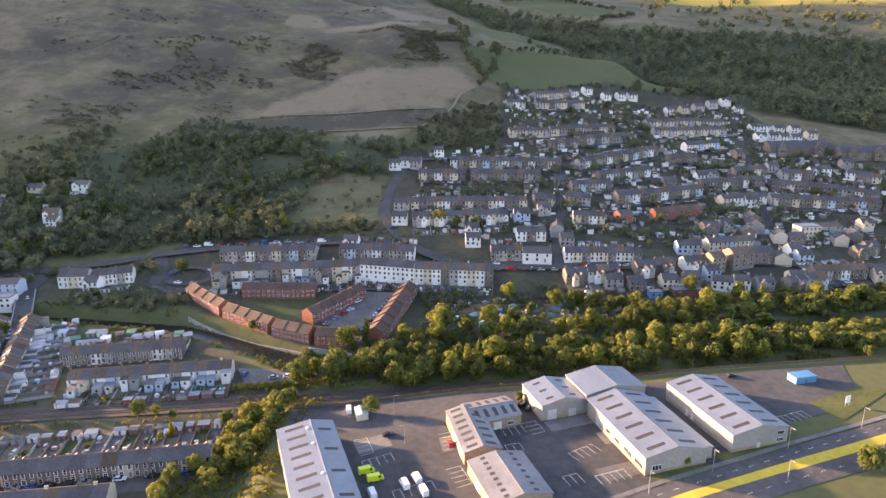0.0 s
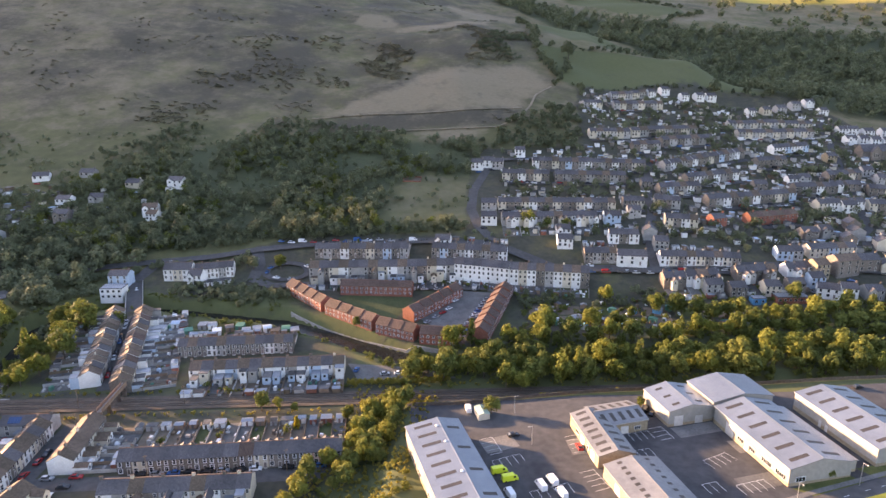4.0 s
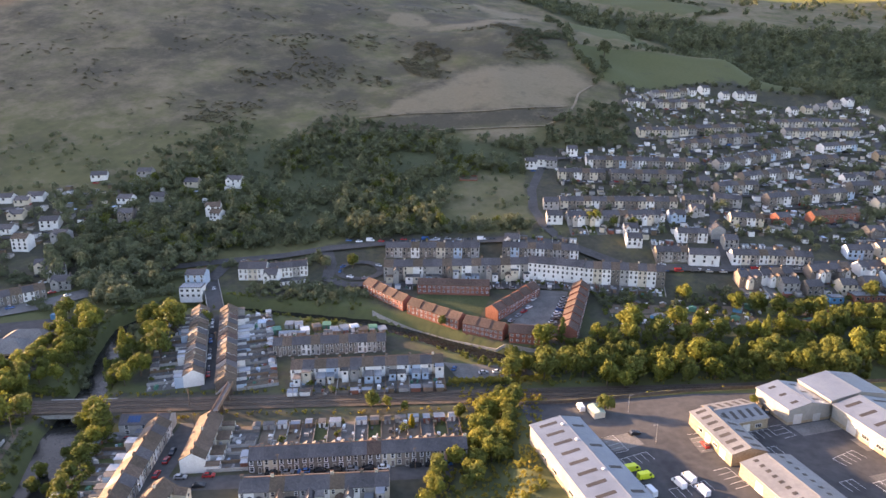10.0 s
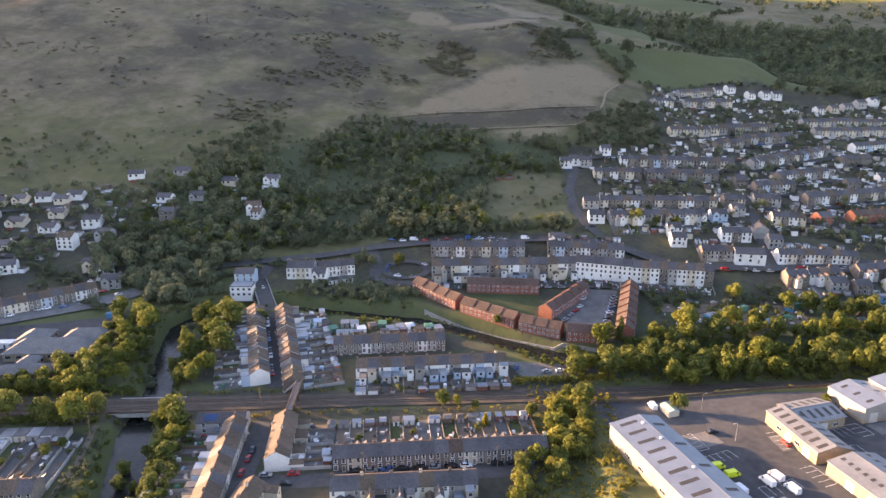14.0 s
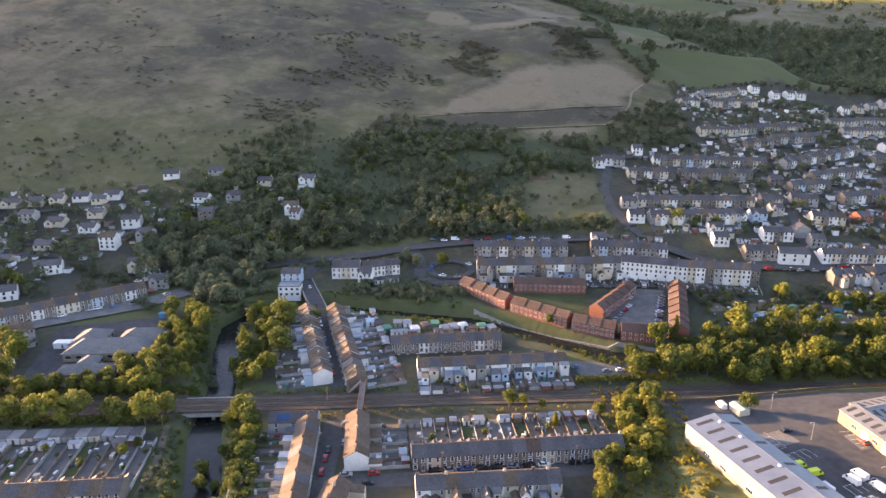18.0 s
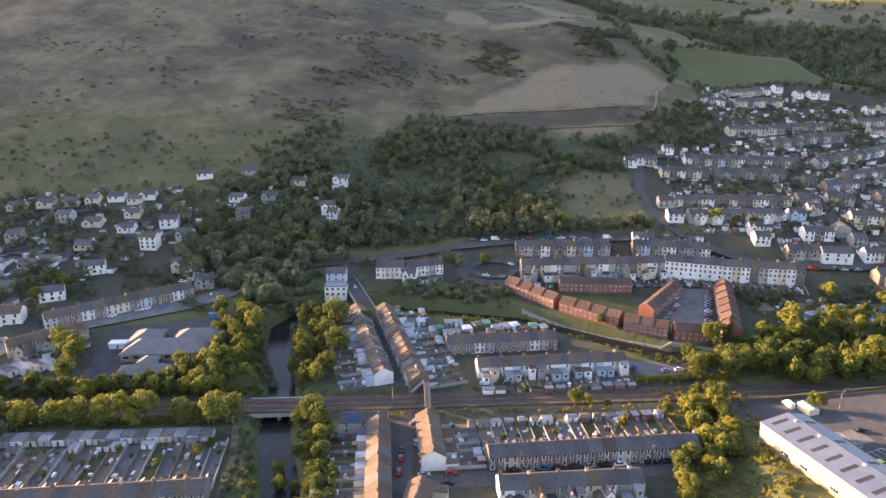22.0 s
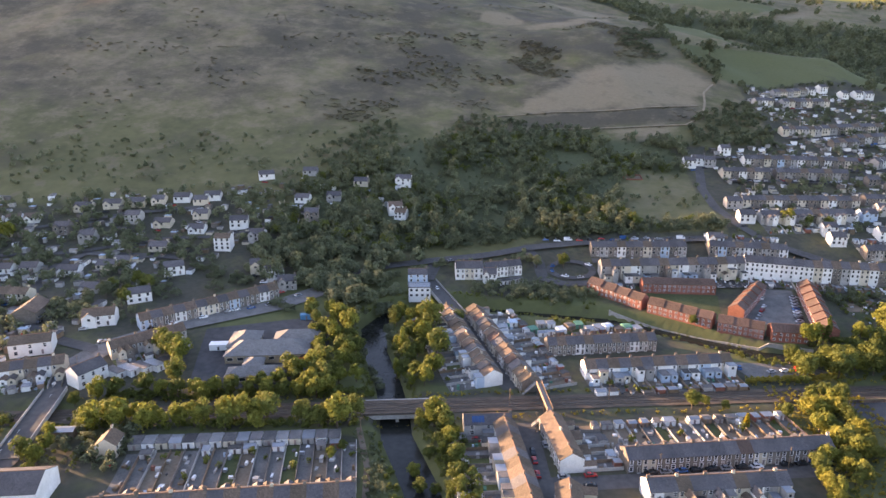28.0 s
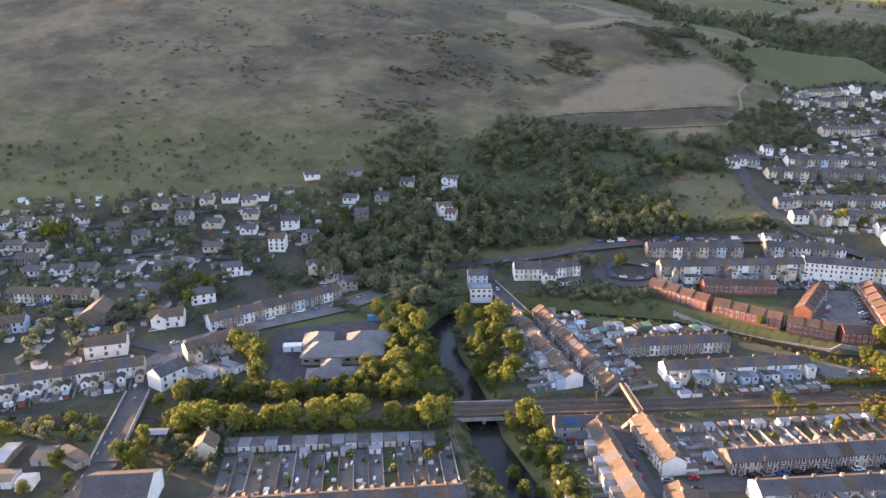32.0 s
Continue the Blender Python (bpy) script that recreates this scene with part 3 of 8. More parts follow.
def ground_sheet():
    xs = np.concatenate([np.arange(-1500, -460, 26.0), np.arange(-460, -275, 3.5), np.arange(-275, -190, 1.6), np.arange(-190, 330, 3.5), np.arange(330, 1501, 26.0)])
    ys = np.concatenate([np.arange(-1500, 140, 41.0), np.arange(140, 340, 2.2), np.arange(340, 420, 3.5), np.arange(420, 1000, 6.0), np.arange(1000, 1400, 10.0), np.arange(1400, 2601, 40.0)])
    X, Y = np.meshgrid(xs, ys)
    Z = heights(X, Y)
    nx, ny = len(xs), len(ys)
    me = bpy.data.meshes.new("ground")
    idx = np.arange(nx * ny).reshape(ny, nx)
    quads = np.stack([idx[:-1, :-1], idx[:-1, 1:], idx[1:, 1:], idx[1:, :-1]], -1).reshape(-1, 4)
    me.from_pydata(np.stack([X, Y, Z], -1).reshape(-1, 3).tolist(), [], quads.tolist())
    c = np.zeros((ny, nx, 4), np.float32)
    for poly, k in ((TAN, 0), (TAN2, 0), (TAN3, 0), (TAN4, 0), (LOW_TAN, 0), (FAR_TAN, 0), (GREEN, 1), (GREEN2, 1), (FAR_GREEN, 1)):
        c[..., k] = np.maximum(c[..., k], inside(X, Y, poly))
    for poly in (LOWER, SIDE_VALLEY):
        c[..., 2] = np.maximum(c[..., 2], 0.8 * inside(X, Y, poly))
    wood = ((X > -66) & (Y > rail_y(X) + 12) & (Y < 345)).astype(np.float32)
    c[..., 2] = np.maximum(c[..., 2], wood)
    c[..., 2] *= 1 - inside(X, Y, GLADE)
    c[..., 3] = smooth(540, 640, Y) * (1 - smooth(-20, 60, X)) * 0.52
    c[..., 3] = np.maximum(c[..., 3], 1.05 * inside(X, Y, BAND))
    gorge = np.hypot((X + 265 - (Y - 700) * 0.12) / 60, (Y - 690) / 130)
    crag = np.minimum(np.hypot((X + 20) / 60, (Y - 830) / 62), np.hypot((X + 90) / 80, (Y - 790) / 45))
    c[..., 3] = np.maximum(c[..., 3], np.maximum(0.72 * (1 - smooth(0.5, 1.3, gorge)), 0.72 * (1 - smooth(0.5, 1.3, crag))))
    c[..., 1] = np.maximum(c[..., 1], 0.3 * inside(X, Y, GLADE))
    c[..., 0] = np.maximum(c[..., 0], 0.3 * inside(X, Y, GLADE))
    c[..., 1] = np.maximum(c[..., 1], 0.8 * (1 - smooth(330, 400, Y)))
    for k in range(4):
        p = np.pad(c, ((1, 1), (1, 1), (0, 0)), mode="edge")
        soft = (p[:-2, 1:-1] + p[2:, 1:-1] + p[1:-1, :-2] + p[1:-1, 2:] + 2 * p[1:-1, 1:-1]) / 6
        c = soft if k == 0 else np.concatenate([soft[..., :1], c[..., 1:3], soft[..., 3:]], -1)
    town = np.zeros((ny, nx), np.float32)
    for poly in TOWN:
        town = np.maximum(town, inside(X, Y, poly))
    p = np.pad(town, 1, mode="edge")
    town = (p[:-2, 1:-1] + p[2:, 1:-1] + p[1:-1, :-2] + p[1:-1, 2:] + 2 * p[1:-1, 1:-1]) / 6
    t = me.attributes.new("settled", "FLOAT", "POINT")
    t.data.foreach_set("value", (town * 0.72).ravel().astype(np.float32))
    # weight of the painted haze: stronger up the hill and to the west
    dry = smooth(480, 640, Y) * (0.36 + 0.3 * (1 - smooth(-420, -240, X)))
    t = me.attributes.new("dry", "FLOAT", "POINT")
    t.data.foreach_set("value", dry.ravel().astype(np.float32))
    # where the far hilltop is coloured as sunlit
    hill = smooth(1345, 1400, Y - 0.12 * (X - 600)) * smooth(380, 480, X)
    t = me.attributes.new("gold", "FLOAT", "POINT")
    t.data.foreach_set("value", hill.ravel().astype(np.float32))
    a = me.attributes.new("cover", "FLOAT_COLOR", "POINT")
    a.data.foreach_set("color", c.ravel())
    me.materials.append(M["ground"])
    me.polygons.foreach_set("use_smooth", [True] * len(me.polygons))
    me.update()
    return tagged(new("ground", me), "rough green turf of a valley floor rising to moorland hills", "ground", "", "structure")


ground_sheet()
strip("river", list(RIVER), 19.0, M["water"], level=RIVER_Z, label="dark slow river between stony banks", category="river")
strip("railway_bed", [(x, float(rail_y(x))) for x in (-520, -260)] + [(x, float(rail_y(x))) for x in (-210, 0, 260, 460)], 11.0, M["ballast"], 0.25, "brown stone ballast bed of a two-track railway", "railway", level=lambda y: 1.5)


# ---- houses ----
CACHE = {}


def cached(key, make):
    if key not in CACHE:
        CACHE[key] = make()
    return CACHE[key]


def wall_mesh(w, d, eave, rise, deep):
    def make():
        b = Build()
        b.extrude_x([(-d / 2, -deep), (d / 2, -deep), (d / 2, eave), (0, eave + rise), (-d / 2, eave)], -w / 2, w / 2)
        return b.mesh("wall", M["stone"])
    return cached(("wall", w, d, eave, rise, deep), make)


def roof_mesh(w, d, eave, rise, over, lift=0.0):
    def make():
        b = Build()
        o, t = 0.35, 0.16
        drop = rise * o / (d / 2)
        b.extrude_x([(-d / 2 - o, eave - drop), (0, eave + rise), (d / 2 + o, eave - drop), (d / 2 + o, eave - drop + t), (0, eave + rise + t * 1.15), (-d / 2 - o, eave - drop + t)], -w / 2 - over, w / 2 + over)
        return b.mesh("roof", M["slate"])
    return cached(("roof", w, d, eave, rise, over), make)


def ridge_mesh(w, top):
    def make():
        b = Build()
        b.extrude_x([(-0.2, top + 0.08), (-0.1, top + 0.27), (0.1, top + 0.27), (0.2, top + 0.08)], -w / 2, w / 2)
        return b.mesh("ridge", M["ridge"])
    return cached(("ridge", w, top), make)


def chimney_mesh(pots, size=1.0):
    def make():
        b = Build()
        b.box(-0.5 * size, -0.3, -1.2, 0.5 * size, 0.3, 0.85)
        b.box(-0.57 * size, -0.37, 0.85, 0.57 * size, 0.37, 0.97)
        for i in range(pots):
            x = (i - (pots - 1) / 2) * 0.34
            b.tube(x, 0, 0.97, 1.32, 0.11, 0.09, 6, 1)
        return b.mesh("chimney", M["stone"], M["ridge"])
    return cached(("chimney", pots, size), make)


def window_mesh(w, h, trim):
    """A sash in its painted surround; faces -y, centred at its sill's middle."""
    def make():
        b = Build()
        t = 0.17 if trim else 0.07
        f = -0.07 if trim else -0.03
        b.box(-w / 2 - t, f, -t, -w / 2, 0.05, h + t)
        b.box(w / 2, f, -t, w / 2 + t, 0.05, h + t)
        b.box(-w / 2, f, h, w / 2, 0.05, h + t)
        b.box(-w / 2 - t, f - 0.06, -t, w / 2 + t, 0.05, 0)
        return b.mesh("window", M["trim"])
    return cached(("window", w, h, trim), make)


def pane_mesh(w, h):
    def make():
        b = Build()
        b.box(-w / 2, -0.012, 0, w / 2, 0.04, h, 0)
        s = 0.045
        b.box(-w / 2, -0.03, h * 0.5 - s, w / 2, 0.04, h * 0.5 + s, 1)
        b.box(-w / 2, -0.03, 0, -w / 2 + s, 0.04, h, 1)
        b.box(w / 2 - s, -0.03, 0, w / 2, 0.04, h, 1)
        b.box(-w / 2, -0.03, h - s, w / 2, 0.04, h, 1)
        return b.mesh("pane", M["glass"], M["upvc"])
    return cached(("pane", w, h), make)


def far_window_mesh(w, h):
    def make():
        b = Build()
        t = 0.08
        for q in ((-w / 2 - t, 0, -w / 2, h), (w / 2, 0, w / 2 + t, h), (-w / 2 - t, h, w / 2 + t, h + t), (-w / 2 - t, -t, w / 2 + t, 0)):
            b.box(q[0], -0.06, q[1], q[2], 0.05, q[3], 0)
        b.box(-w / 2, -0.015, 0, w / 2, 0.04, h, 1)
        return b.mesh("window", M["trim"], M["glass"])
    return cached(("fwindow", w, h), make)


def door_mesh(trim=True):
    def make():
        b = Build()
        b.box(-0.45, -0.03, 0.05, 0.45, 0.05, 2.05, 0)
        for x in (-0.58, 0.45):
            b.box(x, -0.09, 0, x + 0.13, 0.05, 2.3, 1)
        b.box(-0.45, -0.09, 2.05, 0.45, 0.05, 2.3, 1)
        b.box(-0.6, -0.5, -0.25, 0.6, 0.0, 0.05, 1)
        return b.mesh("door", M["door"], M["trim"])
    return cached(("door",), make)


def box_mesh(name, w, l, h, deep):
    def make():
        b = Build()
        b.box(-w / 2, 0, -deep, w / 2, l, h)
        return b.mesh(name, M["render_white"])
    return cached((name, round(w, 2), l, h), make)


def extension_mesh(w, l, h, rise):
    """A rear wing, gabled, that runs out along +y from the house's back."""
    def make():
        b = Build()
        k = len(b.v)
        p = [(-w / 2, -1.2), (w / 2, -1.2), (w / 2, h), (0, h + rise), (-w / 2, h)]
        b.v += [(x, 0, z) for x, z in p] + [(x, l, z) for x, z in p]
        for i in range(5):
            j = (i + 1) % 5
            b.f.append((k + i, k + j, k + 5 + j, k + 5 + i))
        b.f += [(k + 4, k + 3, k + 2, k + 1, k), tuple(k + 5 + i for i in range(5))]
        b.s += [0] * 7
        return b.mesh("rear_wing", M["stone"])
    return cached(("ext", w, l, h, rise), make)


def extension_roof_mesh(w, l, h, rise):
    def make():
        b = Build()
        o, t = 0.22, 0.14
        dr = rise * o / (w / 2)
        k = len(b.v)
        p = [(-w / 2 - o, h - dr), (0, h + rise), (w / 2 + o, h - dr), (w / 2 + o, h - dr + t), (0, h + rise + t * 1.2), (-w / 2 - o, h - dr + t)]
        b.v += [(x, -0.3, z) for x, z in p] + [(x, l + 0.2, z) for x, z in p]
        for i in range(6):
            j = (i + 1) % 6
            b.f.append((k + i, k + j, k + 6 + j, k + 6 + i))
        b.f += [(k, k + 1, k + 4, k + 5), (k + 1, k + 2, k + 3, k + 4), (k + 6, k + 7, k + 10, k + 11), (k + 7, k + 8, k + 9, k + 10)]
        b.s += [0] * 10
        return b.mesh("wing_roof", M["slate"])
    return cached(("extr", w, l, h, rise), make)


NAMES = {"stone": "grey sandstone", "render_white": "white rendered", "render_cream": "cream rendered", "render_grey": "grey pebbledashed", "render_pink": "pink rendered",
         "render_blue": "pale blue rendered", "brick": "red brick", "brick_buff": "buff brick"}
ROOFS = {"slate": "dark slate roof", "slate_brown": "brown tiled roof", "tile_red": "red tiled roof"}


def put_window(ob, w, h, x, y, z, back, near, trim_mat=None, trim=True, side=0):
    turn = 180 if back else side
    if near:
        o = part("window", window_mesh(w, h, trim), ob, trim_mat, at(x, y, z, turn))
        part("pane", pane_mesh(w, h), o)
    else:
        part("window", far_window_mesh(w, h), ob, trim_mat, at(x, y, z, turn))


def house(x, y, turn, w, d, eave, rise, wall="stone", roof="slate", near=True, storeys=2, group="", front="windows", wing="", wing_side=1, end_over=0.0, trim=None, name="terraced_house",
          chimney=1, ridge=True, ground_z=None, deep=1.6, kind_words="terraced house", back_windows=True, bay=False, wing_l=4.5, seen="both"):
    z = gz(x, y) if ground_z is None else ground_z
    label = f"{NAMES[wall]} {kind_words} with a {ROOFS[roof]}"
    ob = thing(name, label, "house", at(x, y, z, turn), group)
    part("wall", wall_mesh(w, d, eave, rise, deep), ob, M[wall])
    rf = part("roof", roof_mesh(w, d, eave, rise, end_over), ob, M[roof])
    if near and ridge:
        part("ridge", ridge_mesh(w, eave + rise), rf, M["ridge"] if roof != "tile_red" else None)
    if chimney:
        part("chimney", chimney_mesh(4 if near else 2), ob, M[wall] if wall in ("brick", "render_cream", "stone") else M["stone"], at(w / 2 - 0.62, 0, eave + rise + 0.1, 0))
    fl = eave / storeys
    ww = 0.95 if w < 6.5 else 1.15
    for s in range(storeys):
        zz = s * fl + (0.75 if s == 0 else 0.62)
        hh = min(1.55, fl - 1.0)
        xs = [-w * 0.27, w * 0.27] if w < 7 else [-w * 0.34, 0, w * 0.34]
        if s == 0 and front == "windows":
            xs = xs[:-1]
        for q in xs if seen != "back" else ():
            put_window(ob, ww + (0.25 if s == 0 and wall != "brick" else 0), hh if wall != "brick" else 1.15, q, -d / 2, zz, False, near, trim, wall != "brick")
        if back_windows and seen != "front":
            for q in xs[:1] if wing and wing_side < 0 else xs[-1:] if wing else xs:
                if wing and s == 0:
                    continue
                put_window(ob, ww, hh * 0.9, -q if wing else q, d / 2, zz, True, near, trim, False)
    if front == "windows" and seen != "back" and (near or y < 400):
        part("door", door_mesh(), ob, None, at(w * 0.27, -d / 2, 0))
    if wing == "mixed":
        wing = rnd.choice(("tall", "flat", "flat", "low"))
    if wing == "flat":
        lw, h = rnd.choice(((4.0, 2.7), (5.5, 2.9), (3.5, 4.9)))
        wx, w2 = wing_side * w * 0.12, w * rnd.choice((0.55, 0.72))
        o = part("rear_wing", box_mesh("rear_wing", w2, lw, h, 1.2), ob, M[rnd.choice(("render_white", "render_white", "render_cream", "render_blue", "render_grey"))], at(wx, d / 2, 0))
        part("wing_roof", box_mesh("wing_roof", w2 + 0.3, lw + 0.2, 0.16, 0), o, M[rnd.choice(("felt", "metal_roof", "felt"))], at(0, 0, h))
        part("wing_window", far_window_mesh(1.0, 1.1), o, None, at(0, lw, h - 1.7, 180))
    elif wing:
        h, ri, lw = (eave * 0.82, 1.5, wing_l) if wing == "tall" else (2.5, 0.9, wing_l)
        wx = wing_side * (w / 2 - min(w * 0.3, 1.55))
        ww2 = min(w * 0.58, 3.0)
        o = part("rear_wing", extension_mesh(ww2, lw, h, ri), ob, M[wall if wall != "stone" else rnd.choice(["render_grey", "render_cream", "render_white", "stone"])], at(wx, d / 2 - 0.02, 0))
        part("wing_roof", extension_roof_mesh(ww2, lw, h, ri), o, M[roof])
        part("wing_window", far_window_mesh(0.8, 1.0), o, None, at(0, lw, h - 1.5, 180))
    return ob


def terrace(x0, y0, x1, y1, n, d=8.0, eave=5.1, rise=2.5, facing=1, walls=("stone",), roofs=("slate",), near=False, storeys=2, group="", wing="", front="windows", step=True, chimney=1,
            trims=(None,), kind_words="terraced house", wing_l=4.5, seen=""):
    """A row of houses from one end of its ridge to the other; facing 1: fronts to the right of that way."""
    L = math.dist((x0, y0), (x1, y1))
    w = round(L / n, 2)
    turn = math.degrees(math.atan2(y1 - y0, x1 - x0)) + (0 if facing > 0 else 180)
    zs = [gz(x0 + (x1 - x0) * (i + 0.5) / n, y0 + (y1 - y0) * (i + 0.5) / n) for i in range(n)]
    side = seen or ("both" if abs(x1 - x0) < 1.6 * abs(y1 - y0) else "front" if (x1 - x0) * facing > 0 else "back")
    made = []
    for i in range(n):
        t = (i + 0.5) / n
        x, y = x0 + (x1 - x0) * t, y0 + (y1 - y0) * t
        z = zs[i] if step else sum(zs) / n
        made.append(house(x, y, turn, w, d, eave, rise, walls[i % len(walls)], roofs[i % len(roofs)], near, storeys, group, front, wing, 1 if i % 2 else -1, 0.0,
                          M[trims[i % len(trims)]] if trims[i % len(trims)] else None, chimney=chimney and (i % 2 == 0 or i == n - 1), ground_z=z, deep=2.5 if not near else 1.2, kind_words=kind_words, wing_l=wing_l, seen=side))
    return made


MIX = ("stone", "render_grey", "stone", "render_white", "stone", "stone", "render_cream", "stone", "render_blue", "stone", "render_grey", "render_white")
MIX2 = ("render_white", "render_grey", "render_cream", "stone", "render_grey", "render_white", "render_cream")
SL = ("slate", "slate", "slate", "slate_brown", "slate", "slate", "slate_brown", "slate")

# near terraces, south of the railway
terrace(-153, 188, -80, 199.5, 15, 8.2, 5.1, 2.4, 1, ("stone", "render_cream", "stone", "stone", "stone", "stone", "stone", "stone", "stone", "render_cream", "stone", "stone", "stone", "render_pink", "render_cream"),
        ("slate", "slate", "slate", "slate", "slate", "slate", "slate", "slate", "tile_red", "slate", "slate", "slate", "slate", "slate", "slate"), True, 2, "long stone terrace", "low", trims=("upvc", "trim", "upvc"))
terrace(-150, 171, -104, 177.5, 10, 8.0, 5.1, 2.4, -1, MIX2, ("slate", "slate", "slate_brown", "slate"), True, 2, "terrace with rear yards", "mixed")
terrace(-186, 157, -193, 206, 10, 8.0, 5.1, 2.4, 1, ("render_white", "render_cream", "stone", "render_white", "stone", "render_cream"), ("slate_brown", "slate_brown", "slate"), True, 2, "terrace beside the river", "flat")
terrace(-175.5, 211, -171, 183, 6, 8.2, 5.1, 2.4, 1, ("stone", "stone", "render_cream", "stone", "render_white", "render_white"), ("slate_brown", "slate_brown", "slate_brown"), True, 2, "terrace at the footbridge", "low")
terrace(-174, 170, -175, 158, 2, 8.2, 5.1, 2.4, 1, ("render_cream", "stone"), ("slate_brown",), True, 2, "", "tall")
# north of the railway
terrace(-171, 273, -120, 281, 12, 8.0, 5.1, 2.4, 1, ("stone", "stone", "stone", "render_white", "render_grey", "stone"), ("slate", "slate_brown", "slate"), True, 2, "stone terrace behind the yards")
terrace(-157, 253, -92, 262, 13, 8.0, 5.0, 2.4, -1, ("render_white", "render_grey", "render_white", "render_blue", "render_white", "render_cream", "render_white"), ("slate_brown", "slate"), True, 2, "terrace backing on the railway", "flat")
terrace(-196, 242, -219, 306, 13, 8.2, 5.1, 2.4, 1, ("render_white", "stone", "render_cream", "render_grey"), ("slate_brown", "slate", "slate_brown"), False, 2, "street terrace", "flat")
terrace(-205, 308, -180.5, 238, 14, 8.2, 5.1, 2.4, 1, ("stone", "render_grey", "render_cream", "stone", "render_white"), ("slate_brown", "slate_brown", "tile_red", "slate"), False, 2, "street terrace", "flat")
# main road terraces
terrace(-132, 360, -48, 366, 15, 9.0, 7.6, 2.8, -1, ("render_grey", "stone", "render_cream", "render_white", "render_grey"), ("slate_brown", "slate", "slate"), False, 3, "tall main road terrace", "mixed", chimney=1)
terrace(-48, 366, -17, 361, 6, 9.5, 8.4, 2.8, -1, ("render_white",), ("slate",), False, 3, "tall white terrace")
terrace(-17, 361, 27, 357, 9, 9.5, 8.2, 2.8, -1, ("render_white", "render_cream", "render_white", "stone", "render_grey"), ("slate", "slate_brown"), False, 3, "tall main road terrace")
terrace(-134, 383, -77, 383, 11, 8, 5.2, 2.4, 1, MIX, SL, False, 2, "upper terrace")


# ---- trees ----
def leaf_cloud(n, rx, ry, rz, cz, leaf, seed, lobes=9):
    """Leaf clumps on the shells of several lobes: an uneven crown with gaps."""
    r = np.random.RandomState(seed)
    c = r.normal(size=(lobes, 3))
    c /= np.linalg.norm(c, axis=1)[:, None]
    c *= r.uniform(0.25, 0.72, (lobes, 1))
    c[:, 2] *= 0.9
    size = r.uniform(0.30, 0.50, lobes) * (14.0 / (lobes + 5)) ** 0.33
    pick = r.randint(0, lobes, n)
    d = r.normal(size=(n, 3))
    d /= np.linalg.norm(d, axis=1)[:, None]
    d[:, 2] = np.where(d[:, 2] < -0.7, -d[:, 2], d[:, 2])
    p = c[pick] + d * (size[pick] * r.uniform(0.72, 1.06, n))[:, None]
    nrm = d + r.normal(size=(n, 3)) * 0.38
    nrm /= np.linalg.norm(nrm, axis=1)[:, None]
    a = np.cross(nrm, r.normal(size=(n, 3)))
    a /= np.linalg.norm(a, axis=1)[:, None]
    b = np.cross(nrm, a)
    s = (leaf * r.uniform(0.6, 1.25, n))[:, None]
    p = p * (rx, ry, rz) + (0, 0, cz)
    v = np.stack([p - a * s, p + b * s * 0.7, p + a * s, p - b * s * 0.7], 1)
    return v.reshape(-1, 3)


def cloud_mesh(name, v, mat):
    me = bpy.data.meshes.new(name)
    me.from_pydata(v.tolist(), [], np.arange(len(v)).reshape(-1, 4).tolist())
    me.materials.append(mat)
    me.update()
    return me


def trunk_mesh(h, r, seed):
    q = random.Random(seed)
    b = Build()
    b.tube(0, 0, -0.4, h * 0.55, r, r * 0.7, 7)
    for i in range(5):
        a, z = q.uniform(0, 6.28), h * q.uniform(0.3, 0.55)
        k = len(b.v)
        ex, ey, ez = math.cos(a) * h * 0.28, math.sin(a) * h * 0.28, z + h * q.uniform(0.2, 0.35)
        for x, y, zz, rr in ((0, 0, z, r * 0.45), (ex, ey, ez, r * 0.12)):
            b.v += [(x + rr * math.cos(2.094 * t), y + rr * math.sin(2.094 * t), zz) for t in range(3)]
        for t in range(3):
            u = (t + 1) % 3
            b.f.append((k + t, k + u, k + 3 + u, k + 3 + t))
            b.s.append(0)
    return b.mesh("trunk", M["bark"])


CROWNS = []
for k in range(6):
    CROWNS.append((cloud_mesh("crown", leaf_cloud(1600, 4.6, 4.6, 4.9, 5.0, 0.40, 20 + k, 15 + 2 * (k % 4)), M["leaf_mid"]), trunk_mesh(9.0, 0.28, k)))
POPLARS = [(cloud_mesh("crown", leaf_cloud(1000, 2.3, 2.1, 6.6, 7.4, 0.38, 40 + k, 13), M["leaf_mid"]), trunk_mesh(11.0, 0.22, 10 + k)) for k in range(2)]
BUSHES = [(cloud_mesh("crown", leaf_cloud(420, 2.3, 2.3, 1.6, 1.3, 0.32, 60 + k, 9), M["leaf_mid"]), trunk_mesh(1.8, 0.1, 20 + k)) for k in range(3)]
CONIFERS = []
for k in range(1):
    r = np.random.RandomState(5)
    v = leaf_cloud(900, 1.0, 1.0, 1.0, 0, 0.001, 3, 1)
    p = v.reshape(-1, 4, 3).mean(1)
    h = r.uniform(0, 1, len(p))
    ang = r.uniform(0, 6.28, len(p))
    rad = 1.7 * (1 - h) ** 0.8 * r.uniform(0.75, 1.05, len(p))
    c = np.stack([np.cos(ang) * rad, np.sin(ang) * rad, 0.4 + h * 6.4], 1)
    a = r.normal(size=(len(p), 3)) * 0.28
    b = r.normal(size=(len(p), 3)) * 0.28
    CONIFERS.append((cloud_mesh("crown", np.stack([c - a, c + b, c + a, c - b], 1).reshape(-1, 3), M["leaf_gold"]), trunk_mesh(4.0, 0.14, 33)))
